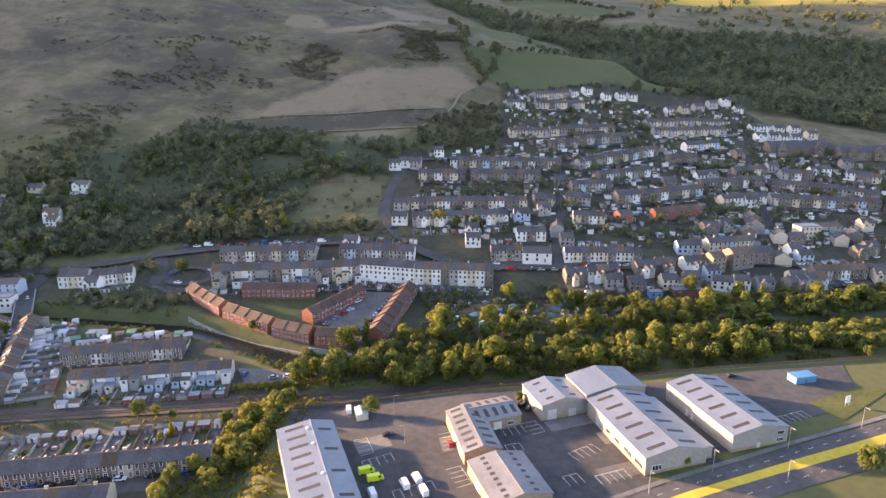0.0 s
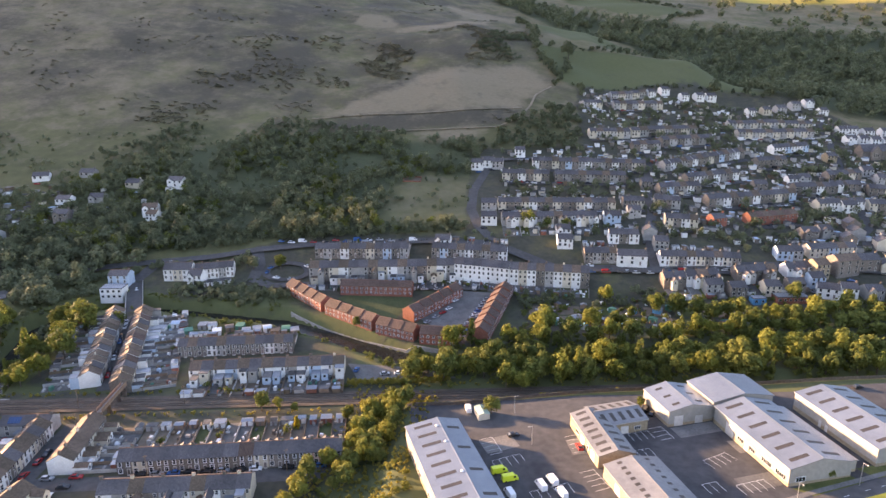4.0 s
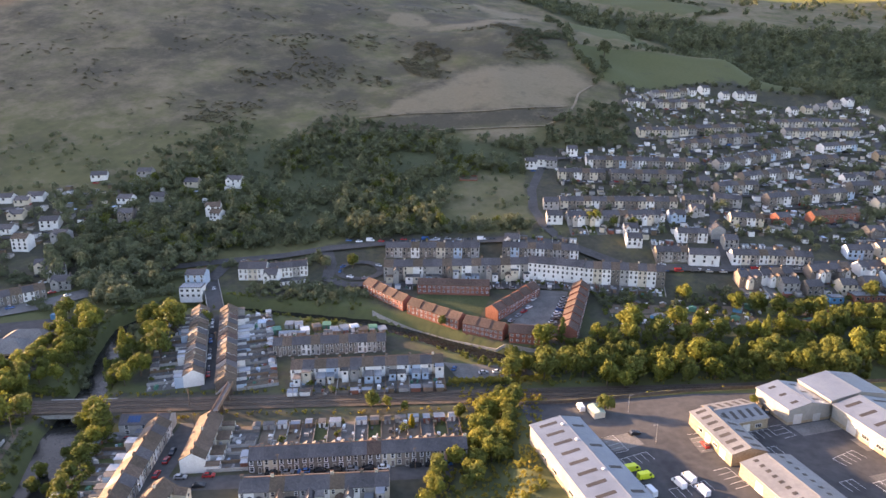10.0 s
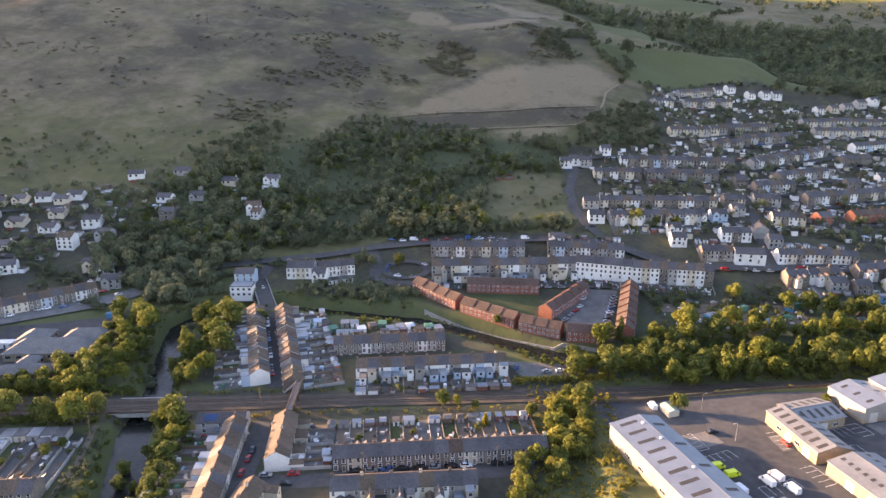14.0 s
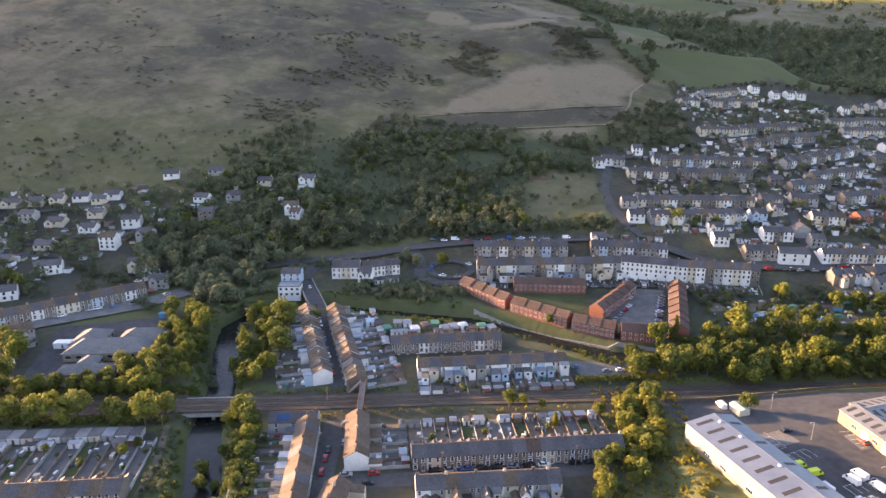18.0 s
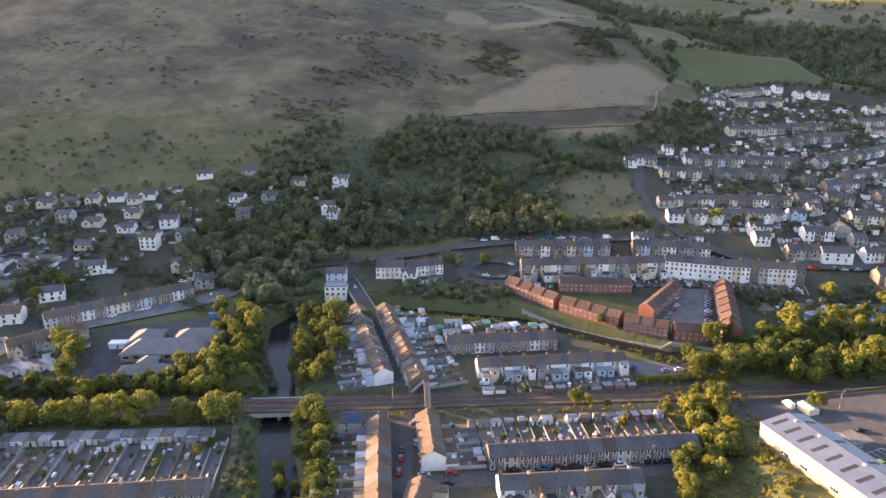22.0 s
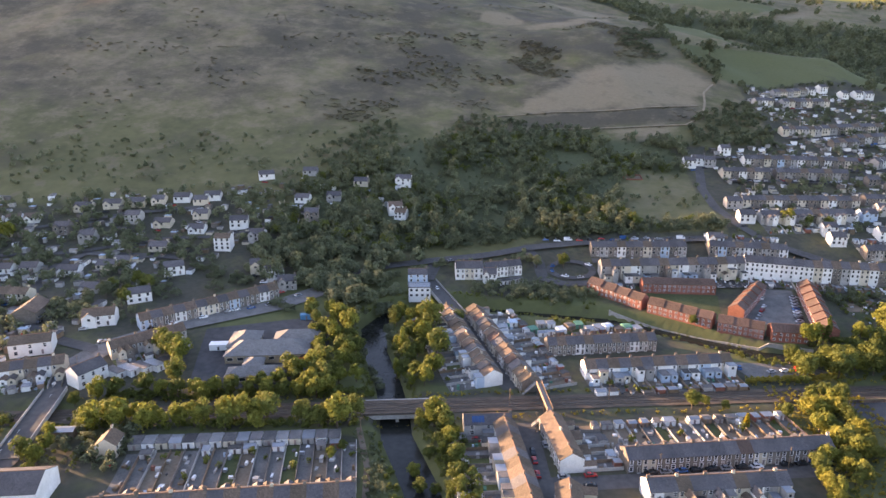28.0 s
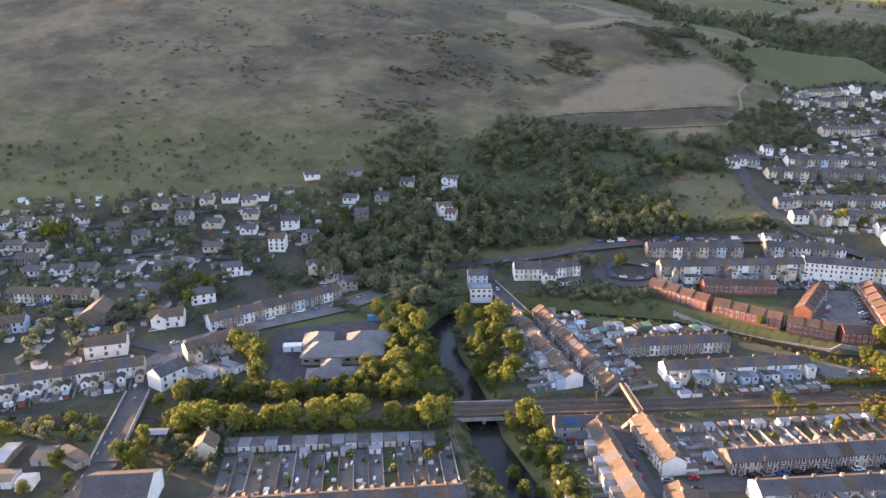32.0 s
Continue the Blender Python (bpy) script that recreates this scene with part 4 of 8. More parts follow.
TINTS = ("leaf_mid", "leaf_mid", "leaf_light", "leaf_mid", "leaf_mid", "leaf_light")
TREE_LABEL = {"leaf_mid": "full green broadleaf tree in summer leaf", "leaf_dark": "dark green broadleaf tree in the hill's shade", "leaf_light": "yellow-green broadleaf tree catching low sun",
              "leaf_sunny": "golden-green scrub tree catching low sun",
              "leaf_gold": "small golden conifer in a back garden", "scrub": "dull green shrub"}


def tree(x, y, size=1.0, tint=None, sort=None, group="", squash=1.0, z=None):
    tint = tint or rnd.choice(TINTS)
    sort = sort or CROWNS
    crown, trunk = rnd.choice(sort)
    m = at(x, y, gz(x, y) if z is None else z, rnd.uniform(0, 360)) @ Matrix.Diagonal((size * rnd.uniform(0.9, 1.1), size * rnd.uniform(0.9, 1.1), size * squash, 1))
    name = "bush" if sort is BUSHES else "tree"
    label = "rounded leafy garden shrub" if sort is BUSHES else "tall narrow poplar in summer leaf" if sort is POPLARS else TREE_LABEL[tint]
    ob = thing(name, label, name, m, group)
    part("trunk", trunk, ob)
    part("crown", crown, ob, M[tint])
    return ob


def woods(name, label, spots, leaf, n, tint, seed, flat=1.0):
    """Far woodland: many small crowns of leaf clumps in one piece."""
    bases = [leaf_cloud(n, 1, 1, 0.95, 0.85, leaf, seed + k, 6) for k in range(5)]
    r = np.random.RandomState(seed)
    out = []
    for i, (x, y, s) in enumerate(spots):
        a = r.uniform(0, 6.28)
        c, sn = math.cos(a), math.sin(a)
        v = bases[i % 5] * (s, s, s * r.uniform(0.8, 1.2) * flat)
        out.append(np.stack([v[:, 0] * c - v[:, 1] * sn + x, v[:, 0] * sn + v[:, 1] * c + y, v[:, 2] + gz(x, y)], 1))
    return tagged(new(name, cloud_mesh(name, np.concatenate(out), M[tint])), label, "woodland", "", "stuff")


# wood belt between the river and the estate
spot = random.Random(11)
belt = []
tries = 0
while len(belt) < 330 and tries < 30000:
    tries += 1
    x = spot.uniform(-62, 330)
    top = np.interp(x, (-62, -20, 30, 88, 160, 330), (284, 292, 298, 306, 338, 352))
    y = spot.uniform(float(rail_y(x)) + (10 if x < 45 else 7), top)
    s = spot.uniform(0.75, 1.5)
    if all((x - a) ** 2 + (y - c) ** 2 > (2.7 * (s + e)) ** 2 for a, c, e in belt) and not (x < -38 and y > 270 and y < 285):
        belt.append((x, y, s))
far_belt = [q for q in belt if q[0] > 140]
for x, y, s in belt:
    poplar = spot.random() < 0.12
    if x <= 140:
        tree(x, y, s, None, POPLARS if poplar else CROWNS, "river wood")
UNDER = [(x + spot.uniform(-5, 5), y + spot.uniform(-5, 5), spot.uniform(1.6, 3.4)) for x, y, s in belt for _ in range(4)]
woods("undergrowth", "tangled undergrowth beneath the river wood", UNDER, 0.24, 60, "leaf_mid", 99)
woods("river_wood", "sunlit broadleaf wood between the estate and the village", [(x, y, s * 4.8) for x, y, s in far_belt], 0.12, 520, "leaf_mid", 98)


# ---- trading estate ----
def metal_ribs(m):
    n, ln = m.node_tree.nodes, m.node_tree.links.new
    co, wv, bp = n.new("ShaderNodeTexCoord"), n.new("ShaderNodeTexWave"), n.new("ShaderNodeBump")
    wv.bands_direction = "Y"
    wv.inputs["Scale"].default_value = 1.6
    bp.inputs["Strength"].default_value, bp.inputs["Distance"].default_value = 0.35, 0.05
    ln(co.outputs["Object"], wv.inputs["Vector"])
    ln(wv.outputs["Fac"], bp.inputs["Height"])
    ln(bp.outputs[0], n["Principled BSDF"].inputs["Normal"])


metal_ribs(M["metal_roof"])
metal_ribs(M["metal_roof_old"])


def plain_box(name, x0, y0, z0, x1, y1, z1, mat, parent, label="", taper=0.0, m=None):
    b = Build()
    b.box(x0, y0, z0, x1, y1, z1, 0, taper)
    return part(name, b.mesh(name, mat), parent, None, m, label)


def unit(x, y, turn, w, l, eave, rise, lights_l=0, lights_r=0, peak=0.5, shutters=(), windows=(), plinth="brick_buff", wall="cladding", label="pale metal-clad industrial unit with a shallow ribbed roof", deep=1.4, far_end=True,
         strip_len=0.55, cover="metal_roof"):
    """A portal-frame shed: x across its width, y along its length away from its near left corner; peak: where the ridge runs."""
    a = radians(turn)
    z = gz(x + w / 2 * math.cos(a) - l / 2 * math.sin(a), y + w / 2 * math.sin(a) + l / 2 * math.cos(a))
    ob = thing("industrial_unit", label, "warehouse", at(x, y, z, turn), "trading estate units")
    p = w * peak
    b = Build()
    b.v += [(0, 0, -deep), (w, 0, -deep), (w, 0, eave), (p, 0, eave + rise), (0, 0, eave), (0, l, -deep), (w, l, -deep), (w, l, eave), (p, l, eave + rise), (0, l, eave)]
    b.f += [(0, 1, 2, 3, 4), (9, 8, 7, 6, 5), (0, 4, 9, 5), (1, 6, 7, 2)]
    b.s += [0] * 4
    part("wall", b.mesh("wall", M[wall]), ob)
    b = Build()
    b.box(-0.06, -0.06, -deep, w + 0.06, l + 0.06, 1.1)
    part("plinth", b.mesh("plinth", M[plinth]), ob, None, None, "low brick plinth wall")
    o, t = 0.3, 0.14
    for side, x0, x1 in (("left", -o, p), ("right", p, w + o)):
        b = Build()
        z0 = eave - (rise * o / p if side == "left" else 0)
        za, zb = (eave - 0.05, eave + rise) if side == "left" else (eave + rise, eave - 0.05)
        k = len(b.v)
        b.v += [(x0, -o, za), (x1, -o, zb), (x1, l + o, zb), (x0, l + o, za)]
        b.v += [(x0, -o, za + t), (x1, -o, zb + t), (x1, l + o, zb + t), (x0, l + o, za + t)]
        for q in ((3, 2, 1, 0), (4, 5, 6, 7), (0, 1, 5, 4), (1, 2, 6, 5), (2, 3, 7, 6), (3, 0, 4, 7)):
            b.f.append(q)
            b.s.append(0)
        rf = part("roof_slope", b.mesh("roof_slope", M[cover]), ob)
        n = lights_l if side == "left" else lights_r
        run = abs(x1 - x0)
        sl = (zb - za) / (x1 - x0)
        for i in range(n):
            yy = l * (i + 0.5) / n
            c = (x0 + x1) / 2
            a0, a1 = c - run * strip_len / 2, c + run * strip_len / 2
            h = Build()
            hw = 0.72 if strip_len > 0.3 else 0.6
            k = len(h.v)
            for xx, yy2 in ((a0, yy - hw), (a1, yy - hw), (a1, yy + hw), (a0, yy + hw)):
                h.v.append((xx, yy2, za + sl * (xx - x0) + t - 0.02))
            for xx, yy2 in ((a0, yy - hw), (a1, yy - hw), (a1, yy + hw), (a0, yy + hw)):
                h.v.append((xx, yy2, za + sl * (xx - x0) + t + 0.05))
            h.f += [(4, 5, 6, 7), (0, 1, 5, 4), (1, 2, 6, 5), (2, 3, 7, 6), (3, 0, 4, 7)]
            h.s += [0] * 5
            part("rooflight", h.mesh("rooflight", M["rooflight"]), rf)
    b = Build()
    b.v += [(p - 0.4, -o, eave + rise - 0.02 + t), (p, -o, eave + rise + t + 0.14), (p + 0.4, -o, eave + rise - 0.02 + t), (p - 0.4, l + o, eave + rise - 0.02 + t), (p, l + o, eave + rise + t + 0.14), (p + 0.4, l + o, eave + rise - 0.02 + t)]
    b.f += [(0, 1, 4, 3), (1, 2, 5, 4), (0, 2, 1), (3, 4, 5)]
    b.s += [0] * 4
    part("ridge_cap", b.mesh("ridge_cap", M[cover]), ob)
    for side, a, wd, h in shutters:
        m = at(0, a, 0, -90) if side == "l" else at(a, 0, 0, 0) if side == "f" else at(w, a, 0, 90)
        b = Build()
        ribs = [(-0.09 if i % 2 else -0.14, i * 0.15) for i in range(int(h / 0.15) + 1)]
        b.extrude_x([(0.05, 0)] + ribs + [(0.05, ribs[-1][1])], -wd / 2, wd / 2)
        part("roller_shutter", b.mesh("roller_shutter", M["galv"]), ob, None, m)
    for side, a, zz, wd, h in windows:
        m = at(0, a, zz, -90) if side == "l" else at(a, 0, zz, 0) if side == "f" else at(w, a, zz, 90)
        b = Build()
        b.box(-wd / 2, -0.1, 0, wd / 2, 0.05, h, 0)
        b.box(-wd / 2 - 0.07, -0.13, -0.07, wd / 2 + 0.07, 0.05, 0, 1)
        b.box(-wd / 2 - 0.07, -0.13, h, wd / 2 + 0.07, 0.05, h + 0.07, 1)
        for i in range(int(wd / 1.1) + 2):
            xx = -wd / 2 + i * wd / (int(wd / 1.1) + 1)
            b.box(xx - 0.035, -0.13, 0, xx + 0.035, 0.05, h, 1)
        part("window", b.mesh("window", M["glass"], M["upvc"]), ob, None, m)
    b = Build()
    for xx in (-o - 0.02, w + o - 0.12):
        b.box(xx, -o, eave - 0.12, xx + 0.14, l + o, eave + 0.05)
    part("gutter", b.mesh("gutter", M["galv"]), ob)
    return ob


unit(-37.5, 141.7, 19.3, 18.6, 62, 6.8, 1.7, 11, 5, peak=0.6, shutters=(("r", 20, 3.5, 4), ("r", 44, 3.5, 4)), windows=(("l", 50, 1.2, 3, 1.2), ("l", 42, 1.2, 3, 1.2), ("l", 30, 1.2, 3, 1.2)))
unit(4.7, 185, 12, 12.3, 26.5, 4.3, 1.8, 7, 6, shutters=(("l", 5, 3, 3), ("l", 14, 3, 3)), windows=(("l", 9.5, 1.2, 2.4, 1.2), ("l", 19, 1.2, 2.4, 1.2)), wall="brick_buff", cover="metal_roof_old")
unit(4.8, 215.6, -70, 13.5, 17, 4.3, 1.7, 5, 5, shutters=(("r", 8, 3, 3),), windows=(("r", 13, 1.2, 2.4, 1.2),), wall="brick_buff", cover="metal_roof_old")
unit(12, 159.3, 17, 18, 22, 4.2, 1.8, 8, 7, strip_len=0.16, shutters=(("l", 5, 3, 3), ("l", 13, 3, 3)), wall="brick_buff", cover="metal_roof_old")
unit(32.9, 210.4, 17, 17.5, 17, 6.0, 1.9, 3, 3, strip_len=0.3, shutters=(("f", 4, 3.4, 4), ("f", 12, 3, 3.2)))
unit(49.6, 215.7, 16, 24, 16.5, 7.0, 2.2, 0, 0, shutters=())
unit(59.5, 177.4, 15, 21.5, 38.2, 6.0, 2.4, 6, 6, peak=0.5, windows=(("l", 3.5, 1.3, 4.5, 1.6), ("l", 10, 1.3, 4.5, 1.6), ("l", 17, 1.3, 3, 1.4), ("l", 23, 1.3, 3, 1.4), ("f", 4, 1.3, 3.2, 1.6)), shutters=(("l", 29, 4, 4.2), ("l", 20, 1.4, 2.3)))
unit(79.9, 184.9, 15, 3.4, 33, 4.2, 0.8, 0, 0, peak=0.02, label="narrow white lean-to store against an industrial unit")
unit(90.4, 188, 14.5, 21, 37.2, 6.2, 2.1, 6, 6, windows=(("f", 18, 4, 2.6, 1.2), ("f", 18, 1.4, 2.6, 1.2)), shutters=(("l", 21, 1.2, 2.3), ("l", 24, 1.2, 2.3), ("f", 10, 1.2, 2.2)))
VENTS = [(9.6, 57, 8.75), (9.9, 47, 8.75), (10.2, 30, 8.75)]
for u, v, zz in VENTS:
    a = radians(19.3)
    x, y = -37.5 + u * math.cos(a) - v * math.sin(a), 141.7 + u * math.sin(a) + v * math.cos(a)
    ob = thing("roof_vent", "small white cowl vent on a metal roof", "vent", at(x, y, gz(-52, 170) + zz - 0.75, 19.3), "roof vents")
    b = Build()
    b.tube(0, 0, 0, 0.9, 0.4, 0.4, 10)
    part("stack", b.mesh("stack", M["upvc"]), ob)
    b = Build()
    b.tube(0, 0, 0.9, 1.25, 0.65, 0.25, 10)
    part("cowl", b.mesh("cowl", M["upvc"]), ob)

patch("estate_yard", [(-40, 143), (62, 130), (140, 240), (-61, 229)], M["tarmac_pale"], 0.1, "grey asphalt yard of a trading estate", "yard", 4.0)
patch("estate_margin", [(106, 242), (104, 199), (152, 219), (162, 250)], M["tarmac_pale"], 0.14, "worn grey asphalt car park", "yard", 4.0)
for q in (((33.5, 209.8), (49, 214.8), (51, 208.5), (35.5, 203.5)), ((-33, 203), (-22, 207), (-19, 199), (-30, 195)), ((1.5, 203), (-3.5, 202), (-2, 193), (3, 194)), ((45, 181), (57, 185), (59, 178.5), (47, 174.5)), ((54, 203), (50, 202), (52, 195), (56, 196))):
    patch("concrete_apron", q, M["paving"], 0.13, "pale worn concrete apron in the estate yard", "yard", 4.0)
road_line = [(20, 151), (66, 170), (81, 175.8), (104, 184.4), (133, 195.4), (224, 231)]
strip("estate_road", road_line, 6.2, M["tarmac"], 0.16, "dark asphalt estate road with white dashes", "road")
strip("pavement", [(38, 162.5), (64, 174.2), (80, 180.2), (103, 188.9), (132, 200), (221, 235)], 1.8, M["paving"], 0.22, "grey concrete footpath beside the estate road", "pavement")
# its sunlit look comes mostly from the golden base colour
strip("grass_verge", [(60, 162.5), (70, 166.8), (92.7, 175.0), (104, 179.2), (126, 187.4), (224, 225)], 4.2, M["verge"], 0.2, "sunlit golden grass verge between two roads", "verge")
strip("main_road", [(40, 150), (60, 157.5), (92.7, 169.3), (126, 181), (230, 221)], 8.0, M["tarmac"], 0.15, "dark asphalt main road", "road")
patch("lawn_strip", [(60.5, 176.5), (66, 172.5), (83, 180), (79, 185.5)], M["grass"], 0.16, "rough grass before an industrial unit", "grass", 4.0)
patch("lawn_strip", [(84, 187), (88, 182), (112, 190.5), (110, 194)], M["grass"], 0.16, "rough grass before an industrial unit", "grass", 4.0)


def dashes(name, line, length, gap, width, parent_label, up=0.125):
    b = Build()
    pts = spread(line, length + gap)
    for (ax, ay), (bx, by) in zip(pts, pts[1:]):
        l = math.dist((ax, ay), (bx, by))
        ux, uy = (bx - ax) / l, (by - ay) / l
        cx, cy = ax + ux * length, ay + uy * length
        nx, ny = -uy * width / 2, ux * width / 2
        b.face([(ax + nx, ay + ny, gz(ax, ay) + up), (ax - nx, ay - ny, gz(ax, ay) + up), (cx - nx, cy - ny, gz(cx, cy) + up), (cx + nx, cy + ny, gz(cx, cy) + up)])
    return tagged(new(name, b.mesh(name, M["paint"])), parent_label, "road marking", "", "structure")


dashes("road_marking", road_line, 2.0, 4.0, 0.14, "broken white centre line on the estate road", 0.21)
dashes("road_marking", [(40, 150), (60, 157.5), (92.7, 169.3), (126, 181), (230, 221)], 2.0, 4.0, 0.14, "broken white centre line on the main road", 0.2)


def bays(x, y, turn, n, depth=4.8, width=2.5):
    """White lines of a row of parking bays, laid on the sloping yard."""
    b = Build()
    a = radians(turn)

    def line(u0, v0, u1, v1):
        pts = []
        for u, v in ((u0, v0), (u1, v0), (u1, v1), (u0, v1)):
            X, Y = x + u * math.cos(a) - v * math.sin(a), y + u * math.sin(a) + v * math.cos(a)
            pts.append((X, Y, gz(X, Y) + 0.17))
        b.face(pts)
    for i in range(n + 1):
        line(i * width - 0.06, 0, i * width + 0.06, depth)
    for i in range(n):
        line(i * width, depth - 0.06, (i + 1) * width, depth + 0.06)
    return tagged(new("bay_marking", b.mesh("bay_marking", M["paint"])), "white painted parking bay lines on asphalt", "road marking", "", "structure")


for q in ((-33, 203.5, -70, 4), (-26.9, 186.3, 22, 4), (-3.5, 204, -78, 4), (-1.2, 183, -70, 4), (19.5, 201, 17, 3), (17.5, 190, 17, 3), (26, 209, -70, 3), (41, 186, 30, 4), (46, 173, 20, 4), (36, 173, 20, 2), (-15.9, 169.4, 19, 5), (113.2, 203, 20, 6)):
    bays(*q)


# ---- vehicles ----
def car_body_mesh(l, w, h, van):
    b = Build()
    if van:
        prof = [(-l / 2, 0.3), (l / 2, 0.3), (l / 2, 1.0), (l / 2 - 0.5, 1.15), (l / 2 - 1.2, h - 0.1), (l / 2 - 1.6, h), (-l / 2 + 0.1, h), (-l / 2, h - 0.15)]
    else:
        prof = [(-l / 2, 0.28), (l / 2, 0.28), (l / 2, 0.62), (l / 2 - 0.25, 0.8), (l / 2 - 1.15, 0.92), (-l / 2 + 0.3, 0.95), (-l / 2, 0.8)]
    n = len(prof)
    for s in (-1, 1):
        for x, z in prof:
            b.v.append((x, s * (w / 2 - (0.09 if z > 0.9 else 0.0)), z))
    for i in range(n):
        j = (i + 1) % n
        b.f.append((i, j, n + j, n + i))
    b.f += [tuple(reversed(range(n))), tuple(range(n, 2 * n))]
    b.s += [0] * (n + 2)
    if not van:
        b.box(-l / 2 + 0.85, -w / 2 + 0.26, h - 0.06, l / 2 - 1.95, w / 2 - 0.26, h)
    return b.mesh("body", M["car_white"])


def car_glass_mesh(l, w, h, van):
    b = Build()
    if van:
        for s in (-1, 1):
            b.box(l / 2 - 1.75, s * (w / 2 - 0.06) - 0.04, 1.2, l / 2 - 1.0, s * (w / 2 - 0.06) + 0.04, h - 0.3)
        b.face([(l / 2 - 0.52, -w / 2 + 0.2, 1.2), (l / 2 - 0.52, w / 2 - 0.2, 1.2), (l / 2 - 1.12, w / 2 - 0.25, h - 0.12), (l / 2 - 1.12, -w / 2 + 0.25, h - 0.12)])
    else:
        k = len(b.v)
        b.v += [(-l / 2 + 0.35, -w / 2 + 0.1, 0.93), (l / 2 - 1.2, -w / 2 + 0.1, 0.91), (l / 2 - 1.2, w / 2 - 0.1, 0.91), (-l / 2 + 0.35, w / 2 - 0.1, 0.93),
                (-l / 2 + 0.8, -w / 2 + 0.24, h - 0.05), (l / 2 - 1.9, -w / 2 + 0.24, h - 0.05), (l / 2 - 1.9, w / 2 - 0.24, h - 0.05), (-l / 2 + 0.8, w / 2 - 0.24, h - 0.05)]
        for q in ((4, 5, 6, 7), (0, 1, 5, 4), (1, 2, 6, 5), (2, 3, 7, 6), (3, 0, 4, 7)):
            b.f.append(q)
            b.s.append(0)
    return b.mesh("glazing", M["glass"])


def wheel_mesh():
    b = Build()
    k = 10
    for y in (-0.1, 0.1):
        b.v += [(0.31 * math.cos(6.2832 * i / k), y, 0.31 * math.sin(6.2832 * i / k)) for i in range(k)]
    for i in range(k):
        j = (i + 1) % k
        b.f.append((i, j, k + j, k + i))
    b.f += [tuple(range(k)), tuple(range(k, 2 * k))]
    b.s += [0] * (k + 2)
    return b.mesh("wheel", M["rubber"])


CAR = {False: (car_body_mesh(4.2, 1.75, 1.46, False), car_glass_mesh(4.2, 1.75, 1.46, False), 4.2, 1.75), True: (car_body_mesh(5.2, 1.95, 2.2, True), car_glass_mesh(5.2, 1.95, 2.2, True), 5.2, 1.95)}
WHEEL = wheel_mesh()
PAINTS = ("car_white", "car_silver", "car_black", "car_silver", "car_blue", "car_black", "car_white", "car_red", "car_silver", "car_black")
COLOURS = {"car_white": "white", "car_silver": "silver", "car_black": "black", "car_blue": "blue", "car_red": "red", "yellow": "fluorescent yellow"}


def car(x, y, turn, paint=None, van=False, wheels=True, z=None, where="parked on asphalt", name=None):
    paint = paint or rnd.choice(PAINTS)
    bm, gm, l, w = CAR[van]
    word = "panel van" if van else "hatchback car"
    ob = thing(name or ("van" if van else "car"), f"{COLOURS[paint]} {word} {where}", "van" if van else "car", at(x, y, (gz(x, y) if z is None else z) + 0.1, turn), "parked vehicles")
    part("body", bm, ob, M[paint])
    part("glazing", gm, ob)
    if wheels:
        for sx in (-1, 1):
            for sy in (-1, 1):
                part("wheel", WHEEL, ob, None, at(sx * l * 0.31, sy * (w / 2 - 0.08), 0.3))
    return ob


for q in ((-26.3, 184.4, 20, "yellow", True), (-23.1, 180.2, 20, "yellow", True), (-13.8, 176.3, 112, "car_white", True), (-10.2, 178.8, 112, "car_white", True), (-8, 172.4, 110, "car_white", True), (-23.4, 172.7, 112, "car_white", True),
          (-21, 205.5, 20, "car_black", False), (-12, 166.5, 112, "car_silver", False), (-15.5, 166.5, 112, "car_white", False), (0.5, 197, 100, "car_red", False), (27.5, 221, 60, "car_black", True), (29.5, 219, 60, "car_black", False), (112, 240, 20, "car_black", False), (-37.2, 224.2, 100, "car_white", True)):
    car(*q)


def lamp_post(x, y, h=8.0, turn=0.0, label="slim galvanised street lamp"):
    ob = thing("street_lamp", label, "street lamp", at(x, y, gz(x, y), turn), "street lamps")
    b = Build()
    b.tube(0, 0, -0.3, h, 0.10, 0.06, 8)
    part("pole", b.mesh("pole", M["galv"]), ob)
    b = Build()
    b.box(-0.04, -0.04, h - 0.06, 1.3, 0.04, h + 0.04)
    part("arm", b.mesh("arm", M["galv"]), ob)
    b = Build()
    b.box(1.0, -0.14, h - 0.08, 1.7, 0.14, h + 0.1, 0, 0.05)
    part("lantern", b.mesh("lantern", M["concrete"]), ob, None, None, "pale lantern head")
    return ob


for q in ((-20, 221, 7, 20), (-15, 200, 7, 200), (80.5, 178.2, 8, 290), (109, 189, 8, 290), (140, 201, 8, 290), (100, 171.5, 8, 290), (136, 184, 8, 290), (58, 168.5, 8, 290)):
    lamp_post(*q)


